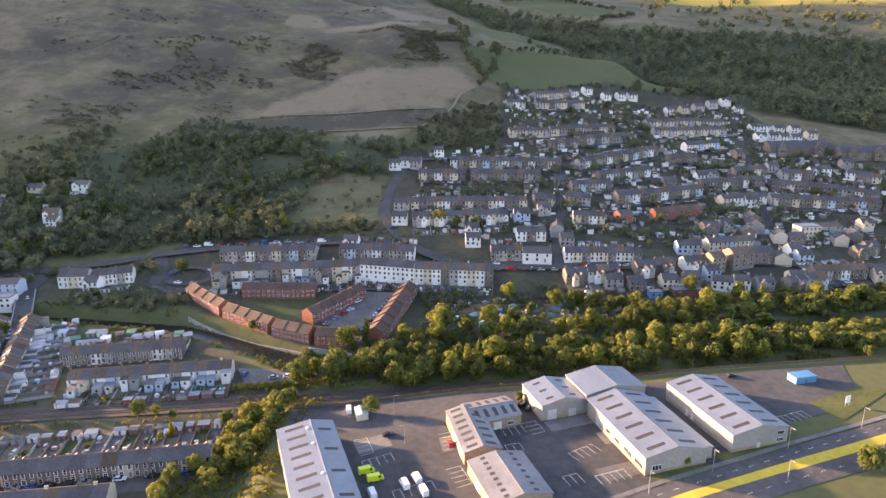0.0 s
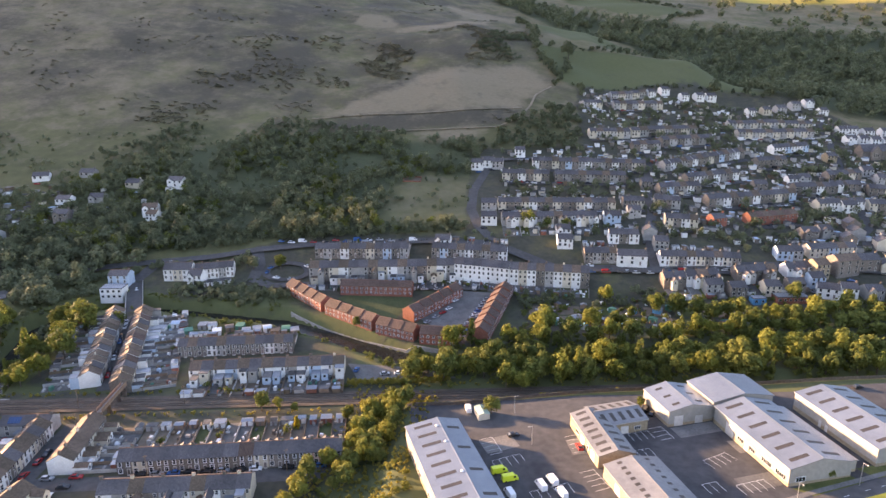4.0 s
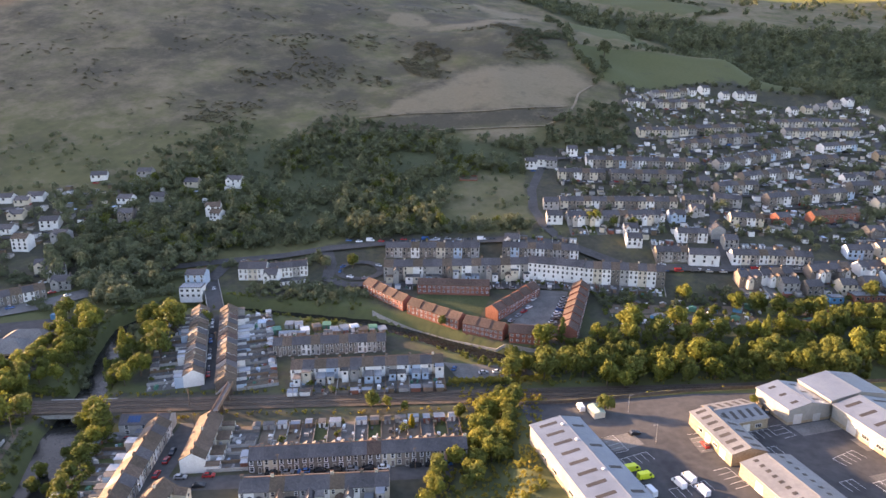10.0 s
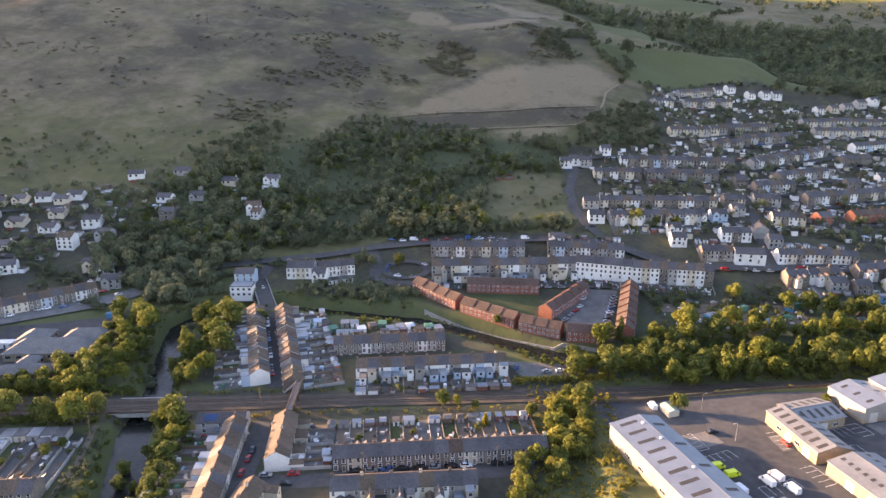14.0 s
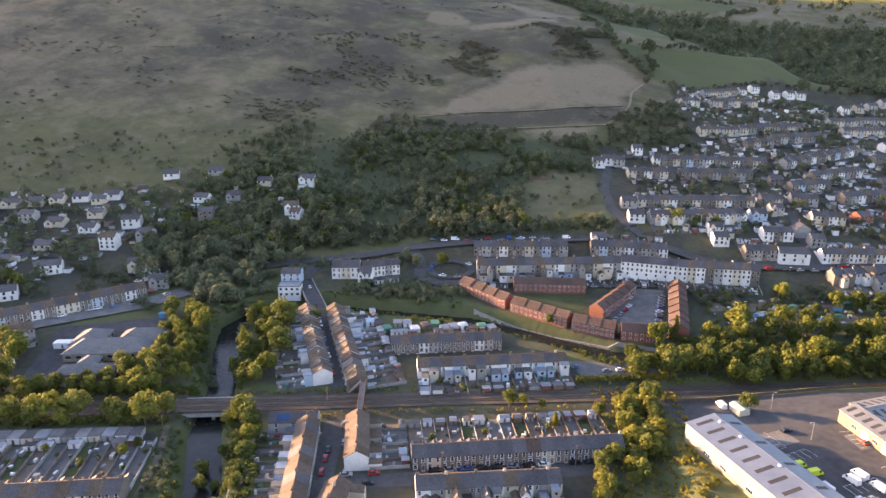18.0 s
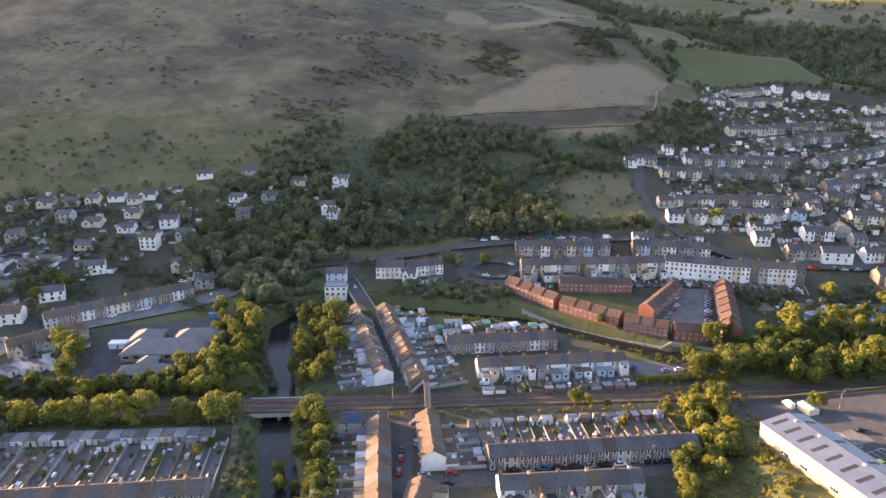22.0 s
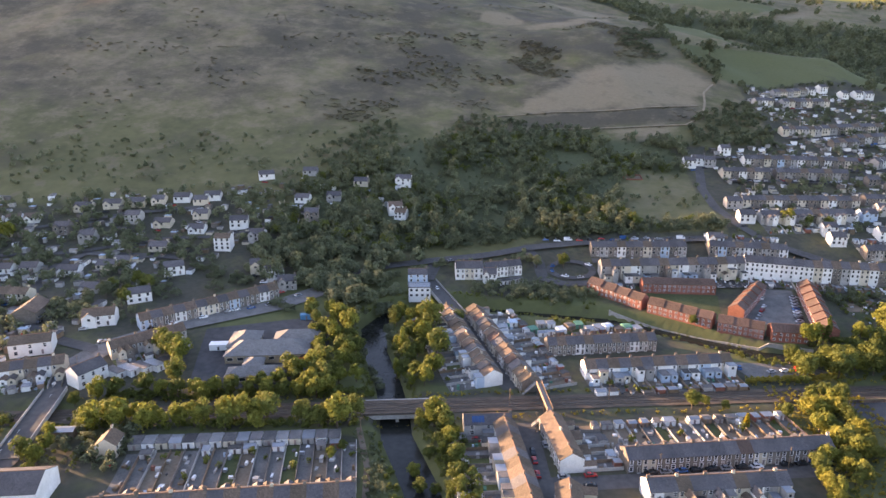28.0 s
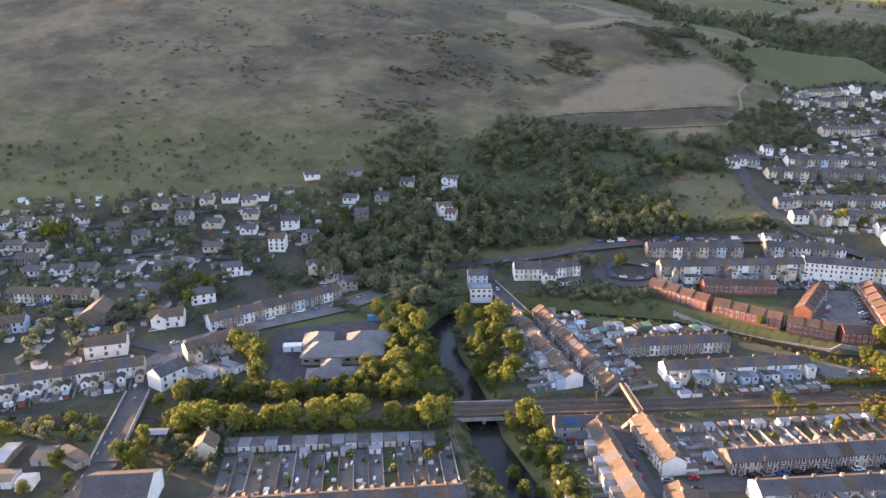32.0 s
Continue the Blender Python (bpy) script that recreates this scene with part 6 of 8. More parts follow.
for q in ((135, 703, 15, "render_white"), (150, 711, 20, "render_white"), (168, 702, 20, "render_white"), (184, 706, 20, "render_white"), (197, 711, 15, "render_white"), (226, 676, 15, "render_white"), (244, 686, 15, "render_cream"),
          (262, 696, 15, "render_grey"), (280, 706, 15, "render_grey"), (296, 713, 15, "render_white"), (302, 693, 10, "render_white"), (292, 632, 8, "render_white"), (303, 636, 8, "render_white"), (316, 634, 8, "render_white"), (333, 637, 8, "render_white"),
          (286, 604, 5, "render_white"), (298, 606, 5, "render_white"), (307, 604, 5, "render_white"), (318, 605, 5, "render_white"), (340, 619, 5, "render_cream"), (246, 554, 10, "brick_buff"), (-30, 520, -4, "render_white"), (-22, 518, -4, "render_grey"),
          (-4, 538, 0, "render_white"), (-29, 418, 0, "render_white"), (-29, 442, 0, "render_grey"), (17, 393, 0, "render_white"), (74, 392, 0, "render_grey"), (85, 484, 0, "stone"), (-57, 391, -5, "render_white"), (144, 387, 0, "render_blue"),
          (212, 389, 5, "render_white"), (154, 351, -20, "render_white"), (198, 357, 0, "render_cream"), (177, 351, 5, "render_grey"), (248, 360, -10, "render_cream"), (223, 495, 5, "render_white"), (236, 497, 5, "stone"), (217, 462, 5, "render_white"),
          (117, 425, 20, "brick"), (262, 395, 10, "stone"), (282, 398, 10, "render_cream"), (330, 470, 0, "render_white"), (350, 460, 0, "stone"),
          (93, 352, 8, "render_grey"), (105, 350, 10, "stone"), (150, 388, 5, "render_grey"), (138, 355, 0, "stone"), (124, 352, 5, "render_cream"), (151, 361, 10, "render_blue"), (165, 352, -10, "render_white"), (214, 381, 5, "render_blue"), (199, 378, 80, "render_cream"),
          (212, 408, 80, "render_cream"), (221, 405, 5, "stone"), (206, 434, 85, "stone"), (203, 422, 85, "render_grey"), (193, 411, 80, "stone"), (195, 501, 5, "render_white"), (204, 505, 5, "render_grey"), (167, 489, 0, "stone"), (17, 404, 0, "render_white"), (70, 404, 85, "render_grey"),
          (50, 423, 0, "render_blue"), (66, 434, 0, "render_grey"), (261, 527, 5, "render_grey"), (292, 520, 0, "render_white"), (301, 523, 0, "render_white"), (250, 406, 80, "render_cream"), (262, 412, 80, "stone"), (252, 388, 5, "stone"), (329, 541, 0, "render_grey"), (280, 430, 0, "render_cream"), (170, 415, 10, "stone"), (182, 420, 10, "render_grey"), (-38, 516, 0, "render_white")):
    detached(*q[:3], wall=q[3], w=rnd.uniform(8, 11), cross=rnd.random() < 0.35)

detached(54, 377, -5, 17, 10, 5.4, 2.6, "render_white", "slate", label="wide public house")
detached(156, 369, 18, 9, 9, 8.0, 2.4, "brick_buff", "slate_brown", 3, label="block of flats")
detached(172, 374, 18, 15, 10, 8.5, 2.6, "stone", "slate_brown", 3, label="block of flats")
detached(187, 380, 10, 14, 10, 6.5, 2.6, "stone", "slate", 2, label="tall stone house")


bake(FAR_ROWS, "garden_outbuildings", "sheds and low walls in the yards of hillside terraces", "sheds")


def chapel(x, y, turn, w, d, eave, rise, gables, label):
    """A stone school or chapel: a long roof with gabled bays to its front."""
    ob = house(x, y, turn, w, d, eave, rise, "stone", "slate", False, 1, "", "plain", name="chapel", chimney=0, kind_words=label, back_windows=False, deep=3)
    for g in gables:
        o = part("gable_wing", extension_mesh(8, 3.0, eave - 0.3, rise * 0.95), ob, M["stone"], at(g, -d / 2 + 0.1, 0, 180))
        part("gable_roof", extension_roof_mesh(8, 3.0, eave - 0.3, rise * 0.95), o, M["slate"])
        for s in (-1.6, 0, 1.6):
            put_window(o, 1.0, 2.8, s, 3.0, 1.6, True, False)


chapel(302, 571, 8, 54, 11, 6.0, 5.0, (-17, 17), "old school with tall gables")
chapel(356, 565, 3, 44, 11, 6.0, 5.0, (-12, 10), "old school with tall gables")


def flat_block(x, y, turn, w, d, storeys, wall, label):
    ob = thing("flat_block", label, "building", at(x, y, gz(x, y), turn))
    h = storeys * 2.9
    plain_box("wall", -w / 2, -d / 2, -2.5, w / 2, d / 2, h, M[wall], ob)
    plain_box("roof", -w / 2 - 0.2, -d / 2 - 0.2, h, w / 2 + 0.2, d / 2 + 0.2, h + 0.35, M["felt"], ob)
    plain_box("roof_deck", -w / 2 + 0.3, -d / 2 + 0.3, h + 0.35, w / 2 - 0.3, d / 2 - 0.3, h + 0.4, M["metal_roof"], ob)
    n = int(w / 2.6)
    for s in range(storeys):
        for i in range(n):
            put_window(ob, 1.3, 1.2, -w / 2 + w * (i + 0.5) / n, -d / 2, s * 2.9 + 0.9, False, False)
    return ob


flat_block(232, 413, 8, 14, 9, 3, "render_cream", "cream three-storey block with a flat roof")
detached(250, 425, 8, 19, 10, 4.5, 1.6, "render_grey", "slate_brown", label="wide low hall")
flat_block(132, 345, 5, 17, 7, 1, "brick", "long low workshop with a flat roof")
flat_block(114, 342, 5, 7, 5, 1, "shed_blue", "bright blue container store")

# houses across the river, on the slope to the west
for q in ((-532, 394), (-520, 396), (-509, 400), (-498, 402), (-545, 391), (-558, 388)):
    detached(*q, 20, 9, 10, 2.7, 2.2, "render_white", "slate_brown", 1, cross=True)
for q in ((-471, 417, 8, "render_cream", 1), (-453, 422, 8, "render_cream", 1), (-438, 425, 8, "render_cream", 1), (-424, 429, 8, "render_cream", 1), (-409, 433, 8, "render_white", 1), (-389, 437, 8, "render_white", 1), (-395, 431, 8, "render_cream", 1),
          (-389, 415, 5, "render_cream", 1), (-431, 406, 3, "render_grey", 2), (-410, 403, 3, "render_cream", 1), (-385, 397, 5, "render_white", 1), (-360, 405, 12, "render_white", 2), (-399, 372, 5, "render_cream", 1),
          (-343, 389, 0, "render_grey", 2), (-360, 468, 20, "render_white", 1), (-329, 477, 5, "render_grey", 1), (-289, 467, 0, "render_cream", 1), (-258, 470, -5, "render_white", 2), (-326, 440, 0, "render_white", 1), (-305, 445, 5, "render_grey", 1),
          (-315, 418, 10, "stone", 2), (-419, 347, 10, "render_cream", 1), (-412, 352, 10, "brick_buff", 1), (-378, 344, 25, "render_white", 2), (-381, 308, 30, "render_white", 2), (-412, 317, 5, "render_grey", 1), (-437, 339, 10, "render_white", 1),
          (-489, 335, 8, "render_white", 1), (-475, 338, 8, "render_white", 1), (-504, 362, 8, "render_cream", 1), (-520, 364, 8, "render_cream", 1), (-535, 361, 8, "render_cream", 1), (-461, 341, 8, "render_grey", 1), (-447, 378, 8, "render_grey", 2), (-469, 388, 8, "stone", 2),
          (-320, 345, 30, "render_white", 2), (-309, 333, 15, "render_grey", 2), (-500, 345, 8, "stone", 2), (-515, 330, 8, "render_white", 2), (-540, 330, 8, "render_grey", 2), (-330, 352, 20, "render_cream", 2)):
    detached(*q[:3], w=rnd.uniform(9, 12), d=8.5, eave=5.0 if q[4] > 1 else 2.7, rise=2.3, wall=q[3], storeys=q[4], cross=rnd.random() < 0.45)
detached(-360, 376, 2, 10, 8, 7.6, 2.2, "render_white", "slate_brown", 3, label="tall house")
detached(-260, 431, 15, 10, 9, 5.2, 2.4, "render_white", "slate_brown", 2, cross=True)
detached(-255, 424, -10, 8, 7, 4.5, 2.2, "render_white", "slate_brown", 2)
ob = thing("swimming_pool", "small turquoise garden swimming pool", "pool", at(-243, 428, gz(-243, 428)))
plain_box("kerb", -3.2, -1.9, -0.8, 3.2, 1.9, 0.35, M["paving"], ob)
plain_box("pool_water", -2.8, -1.5, 0.35, 2.8, 1.5, 0.38, M["pool"], ob)
detached(-387, 281, 18, 15, 9, 5.2, 2.4, "render_white", "slate_brown", 2, True, cross=True)
detached(-402, 252, 22, 17, 10, 5.6, 2.2, "render_white", "slate_brown", 2, True, label="wide corner house")
terrace(-366, 277, -312, 322, 13, 8, 5.0, 2.4, 1, ("render_blue", "stone", "stone", "render_white", "stone", "render_cream", "render_cream", "stone"), ("slate_brown", "slate"), True, 2, "curving main street terrace", chimney=1)
terrace(-366, 250, -341, 271, 6, 8, 5.0, 2.4, -1, ("render_cream", "stone", "render_grey"), ("slate_brown",), True, 2, "shops on the main street", "tall")
terrace(-440, 214, -378, 238, 13, 8, 5.0, 2.4, -1, ("render_cream", "stone", "render_white"), ("slate_brown", "slate"), True, 2, "terrace along the main street", "low")
terrace(-482, 303, -436, 303, 9, 8, 5.0, 2.4, 1, ("stone", "render_white", "render_cream"), ("slate_brown",), False, 2, "far side street terrace")
terrace(-530, 300, -490, 303, 8, 8, 5.0, 2.4, 1, MIX2, ("slate_brown",), False, 2, "far side street terrace")
terrace(-500, 255, -452, 272, 9, 8, 5.0, 2.4, 1, MIX, ("slate_brown",), False, 2, "far side street terrace")
terrace(-520, 225, -462, 240, 11, 8, 5.0, 2.4, 1, MIX2, ("slate_brown",), False, 2, "far side street terrace")
detached(-424, 285, 100, 18, 11, 5, 3, "stone", "slate_brown", 1, label="stone chapel")
detached(-365, 231, 62, 13, 8.5, 6.0, 2.8, "render_white", "slate", 2, True, label="white gabled corner house")
for k in range(5):
    shed(-356 + k * 4.5, 236 + k * 2.4, 62, 4, 9, 2.6, "render_white", "metal_roof" if k % 2 else "felt", 0.3, "flat_roof_extension", "white flat-roofed back extension", flat=True)

# by the road bridge
terrace(-216, 356, -200, 357.5, 3, 9, 6.0, 3.0, 1, ("render_white", "render_cream", "render_white"), ("slate",), True, 2, "white houses at the bridge", "")
terrace(-199, 358, -178, 363, 5, 8, 5.4, 2.4, 1, ("render_grey", "render_white", "render_white"), ("slate",), True, 2, "white houses at the bridge", "")
detached(-196, 352, 0, 8, 8, 5.4, 2.6, "render_white", "slate", 2, True, cross=True)
detached(-237, 345, 5, 11, 9, 7.0, 2.0, "render_blue", "slate", 3, True, label="tall pale public house")
flat_block(-235, 333, 5, 12, 8, 2, "render_white", "white two-storey building with a flat roof")
for k in range(6):
    shed(-190 + k * 2.2 + 0.5, 349 + k * 0.7, 10, 3, 4, 2.2, "render_white", "felt", 0.3, flat=True)

# school in its yard
patch("school_yard", [(-322, 228), (-268, 233), (-276, 302), (-334, 280)], M["tarmac_pale"], 0.05, "grey asphalt school yard", "yard")


def hipped_block(x, y, turn, w, d, eave, rise, label, bays=4):
    """A low school block under a hipped slate roof."""
    ob = thing("school_block", label, "school", at(x, y, gz(x, y), turn), "school blocks")
    plain_box("wall", -w / 2, -d / 2, -1.5, w / 2, d / 2, eave, M["brick_buff"], ob)
    b = Build()
    o = 0.6
    h = min(w, d) / 2
    lo = [(-w / 2 - o, -d / 2 - o, eave - 0.15), (w / 2 + o, -d / 2 - o, eave - 0.15), (w / 2 + o, d / 2 + o, eave - 0.15), (-w / 2 - o, d / 2 + o, eave - 0.15)]
    top = [(-w / 2 + h, 0, eave + rise), (w / 2 - h, 0, eave + rise)] if w >= d else [(0, -d / 2 + h, eave + rise), (0, d / 2 - h, eave + rise)]
    b.v += lo + [(x_, y_, z_ + 0.18) for x_, y_, z_ in lo] + top
    b.f += [(3, 2, 1, 0)] + [(i, (i + 1) % 4, 4 + (i + 1) % 4, 4 + i) for i in range(4)]
    b.f += [(4, 5, 9, 8), (5, 6, 9), (6, 7, 8, 9), (7, 4, 8)] if w >= d else [(4, 5, 8), (5, 6, 9, 8), (6, 7, 9), (7, 4, 8, 9)]
    b.s += [0] * 9
    part("roof", b.mesh("roof", M["slate_grey"]), ob)
    for i in range(bays):
        put_window(ob, w / bays * 0.55, 1.4, -w / 2 + w * (i + 0.5) / bays, -d / 2, 1.0, False, False)


hipped_block(-297, 259, 8, 36, 15, 3.4, 4.2, "low buff brick school under a grey hipped slate roof", 8)
hipped_block(-286, 270, 8, 22, 13, 3.6, 4.0, "low buff brick school under a grey hipped slate roof", 4)
hipped_block(-310, 266, 98, 17, 13, 3.4, 3.6, "low buff brick school under a grey hipped slate roof", 4)
hipped_block(-297, 239.5, 9, 23, 9, 3.1, 2.6, "small school annexe with a grey hipped roof", 5)
hipped_block(-300, 247, 99, 9, 8, 3.0, 2.2, "small school annexe with a grey hipped roof", 2)
shed(-321, 262, 7, 8, 4, 2.6, "upvc", "upvc", 0.2, "canopy", "white play canopy in a school yard", flat=True)
shed(-281, 256, 10, 2.5, 5, 2.4, "orange", "orange", 0.2, "container", flat=True)
shed(-289, 296, 10, 6, 2.6, 2.5, "shed_blue", "shed_blue", 0.2, "container", "blue steel container by the trees", flat=True)
shed(-270, 240, 5, 6, 3, 2.4, "shed_blue", "felt", 0.2, "container", "dark blue container beside the yard", flat=True)


# ---- roads and streets ----
strip("road", [(-188.5, 240), (-212, 309)], 7.5, M["tarmac"], 0.08, "asphalt street between two terraces", "road")
strip("road", [(-181, 150), (-182, 172), (-184.5, 214)], 8.5, M["tarmac"], 0.08, "asphalt street leading to the railway", "road")
strip("road", [(-182, 176), (-165, 178), (-150, 180), (-104, 187), (-84, 190)], 7.5, M["tarmac"], 0.07, "asphalt street before a stone terrace", "road")
strip("road", [(-300, 338), (-275, 352), (-256, 363), (-230, 371), (-200, 379), (-172, 388), (-140, 393), (-60, 395.5), (-26, 393), (-10, 383), (10, 371), (66, 369), (135, 377), (260, 376), (360, 380)], 8.0, M["tarmac"], 0.1,
      "asphalt main road through the village", "road")
strip("road", [(-232, 350), (-228, 371)], 8.0, M["tarmac"], 0.1, "asphalt road from the bridge", "road")
strip("road", [(-172, 387), (-166, 372), (-165, 356), (-153, 350), (-126, 352.5), (-75, 353), (-30, 353)], 7.0, M["tarmac"], 0.08, "asphalt lane behind a tall terrace", "road")
strip("road", [(-147.5 + 12.5 * math.cos(k * 0.3142), 365.5 + 8.5 * math.sin(k * 0.3142)) for k in range(21)], 4.6, M["tarmac"], 0.12, "asphalt turning loop round a green", "road")
for q in ((-158, 369, 60, "car_blue"), (-159, 364, 95, "car_blue"), (-152, 358.5, 160, "car_white"), (-143, 357.5, 15, "car_silver"), (-137, 371, 140, "car_white")):
    car(*q, wheels=False, where="parked beside a turning loop")
tree(-168, 367, 0.95, "leaf_dark")
tree(-172, 370, 0.8, "leaf_dark")
strip("road", [(-24, 392), (-36, 413), (-41, 440), (-40, 474), (-27, 528), (10, 534), (95, 533)], 6.5, M["tarmac"], 0.09, "asphalt road climbing into the village", "road")
strip("road", [(67, 371), (68, 387), (72, 414), (80, 440), (84, 472), (92, 510), (100, 545), (95, 560)], 6.0, M["tarmac"], 0.09, "steep asphalt village street", "road")
strip("road", [(190, 374), (197, 394), (220, 440), (231, 476), (250, 545), (262, 583), (280, 640), (306, 707)], 6.0, M["tarmac"], 0.09, "steep asphalt village street", "road")
strip("pavement", [(-290, 330), (-308, 309), (-347, 283), (-372, 258), (-378, 240), (-374, 226)], 13.5, M["paving"], 0.04, "grey concrete pavements along the main street", "pavement")
strip("pavement", [(-378, 243), (-403, 226), (-450, 208), (-540, 180)], 13.0, M["paving"], 0.035, "grey concrete pavements along the main street", "pavement")
strip("road", [(-290, 330), (-308, 309), (-347, 283), (-372, 258), (-378, 240), (-374, 222)], 8.5, M["tarmac"], 0.1, "asphalt main street across the river", "road")
strip("road", [(-378, 243), (-403, 226), (-450, 208), (-540, 180)], 8.0, M["tarmac"], 0.1, "asphalt main street across the river", "road")
strip("road", [(-374, 255), (-410, 266), (-428, 285), (-444, 315), (-450, 345), (-440, 362), (-380, 362)], 6.5, M["tarmac"], 0.09, "asphalt side street", "road")
strip("road", [(-362, 180), (-361, 150), (-362, 120)], 8.5, M["tarmac"], 0.3, "asphalt road down from a railway bridge", "road")
strip("road", [(-520, 350), (-450, 362), (-400, 385), (-372, 390), (-350, 400), (-330, 430)], 5.0, M["tarmac"], 0.09, "narrow lane between houses", "road")
strip("road", [(-560, 378), (-500, 388), (-440, 413), (-395, 424)], 5.0, M["tarmac"], 0.09, "narrow lane between houses", "road")
road_bridge(-373.5, 222, gz(-374, 226) + 0.4, -362.5, 176, gz(-362, 172) + 0.6, 8.5, "road bridge with pale panelled sides over the railway", "concrete", 3)
dashes("road_marking", [(-372.5, 218), (-362, 150)], 2.0, 4.0, 0.2, "broken white centre line on the bridge", 1.05)
strip("riverside_path", [(-247, 206), (-240, 182), (-236, 150)], 2.2, M["soil"], 0.08, "trodden earth path beside the river", "path")
patch("gravel_yard", [(-92, 268), (-84, 252), (-42, 258), (-60, 266)], M["paving"], 0.07, "pale concrete yard at a terrace's end", "yard")
for q in ((-74, 259, 15), (-68, 260, 10), (-61, 261, 10), (-87, 262, 80)):
    car(*q, None, q[0] == -61, where="parked on a pale yard")
strip("track", [(-187, 592), (-139, 601), (-67, 610), (2, 633)], 2.4, M["track"], 0.5, "pale trodden track across the hillside", "path")
strip("track", [(-150, 566), (-70, 577), (-22, 586), (-2, 606), (10, 640), (16, 665), (34, 694)], 2.2, M["track"], 0.5, "pale trodden track across the hillside", "path")

# ---- gardens of the near terraces ----
surround(-153, 188, -80, 199.5, 15, 8.2, 1, 22.0, False, 0, 0.35, True, 0.85, yard_mat=("paving", "soil", "paving", "soil", "lawn"))
surround(-150, 171, -104, 177.5, 10, 8.0, -1, 14.0, False, 0, 0.2, True, 0.6)
surround(-186, 157, -193, 206, 10, 8.0, 1, 18.0, False, 0, 0.5, True, 0.7)
surround(-175.5, 211, -171, 183, 6, 8.2, 1, 14.0, False, 0, 0.1, True, 0.8, yard_mat=("paving", "paving", "soil"))
surround(-171, 273, -120, 281, 12, 8.0, 1, 14.0, False, 0, 0.2, True, 0.9)
surround(-157, 253, -92, 262, 13, 8.0, -1, 15.0, False, 0, 0.1, True, 0.6, yard_mat=("paving", "paving", "soil", "lawn"))
surround(-196, 242, -219, 306, 13, 8.2, 1, 15.0, False, 0, 0.4, True, 0.5)
surround(-205, 308, -180.5, 238, 14, 8.2, 1, 17.0, False, 0, 0.1, True, 0.95, yard_mat=("paving", "soil", "paving"))
surround(-132, 360, -48, 366, 15, 9, -1, 10.0, False, 0, 0.3, True, 0.4)
surround(-48, 366, 27, 357, 15, 9.5, -1, 9.0, False, 0, 0.5, True, 0.3)
surround(-134, 383, -77, 383, 11, 8, 1, 9.0, True, 0.5, 0.2, True, 0.4)
surround(-366, 277, -312, 322, 13, 8, 1, 9.0, False, 0, 0.6, True, 0.4)
surround(-440, 214, -378, 238, 13, 8, -1, 10.0, False, 0, 0.3, True, 0.5)
surround(-366, 250, -341, 271, 6, 8, -1, 9.0, False, 0, 0.2, True, 0.6)
# terrace at the river's mouth with deep yards
terrace(-318, 150, -240.5, 163.5, 16, 8.2, 5.1, 2.4, 1, ("stone", "render_cream", "stone"), ("slate_brown", "slate"), True, 2, "riverside terrace", "low")
surround(-318, 150, -240.5, 163.5, 16, 8.2, 1, 29.0, False, 0, 1.0, True, 0.5, yard_mat=("paving", "soil", "paving", "lawn", "paving", "soil"))
for i in range(16):
    t = (i + 0.5) / 16
    x, y = -325 + 73 * t, 187.5 + 10.5 * t
    w, r = (("concrete", "felt"), ("render_white", "metal_roof_old"), ("render_cream", "felt"), ("render_grey", "metal_roof"), ("render_white", "felt"))[i % 5]
    shed(x, y, 8, 4.1, 5.6, 2.4, w, r, 0.3, "garage", "rendered garage at the end of a back yard", flat=i % 4 != 3)
detached(-330, 184, 98, 8, 7, 4.6, 2.6, "render_cream", "slate_brown", 2, True, label="small gabled house")
detached(-346, 158, 8, 20, 14, 6.0, 3.4, "render_white", "slate", 1, True, 0)
detached(-199, 208.5, 6, 18, 8, 4.6, 2.2, "render_grey", "slate", 2, True, label="house by the railway")
ob = thing("solar_array", "blue solar panels on a slate roof", "solar panels", at(-199, 208.5, gz(-199, 208.5), 6))
for i in range(4):
    b = Build()
    k = -6 + i * 1.15
    b.v += [(k, -3.4, 5.12), (k + 1.05, -3.4, 5.12), (k + 1.05, -1.0, 6.44), (k, -1.0, 6.44)]
    b.v += [(x, y, z + 0.06) for x, y, z in b.v[:4]]
    b.f += [(4, 5, 6, 7), (0, 1, 5, 4), (1, 2, 6, 5), (2, 3, 7, 6), (3, 0, 4, 7)]
    b.s += [0] * 5
    part("panel", b.mesh("panel", M["solar"]), ob)
for q in ((-396, 176, 8, 5, 12), (-383, 177, 8, 6, 8), (-374, 177, 60, 5, 14), (-388, 164, 8, 7, 7), (-380, 163, 8, 5, 6), (-400, 160, 8, 6, 9), (-352, 192, 8, 9, 4)):
    w, r = rnd.choice(SHEDS)
    shed(q[0], q[1], q[2], q[3], q[4], 2.6, w, r, 0.5, "workshop", "small sheeted workshop in a cluttered yard")

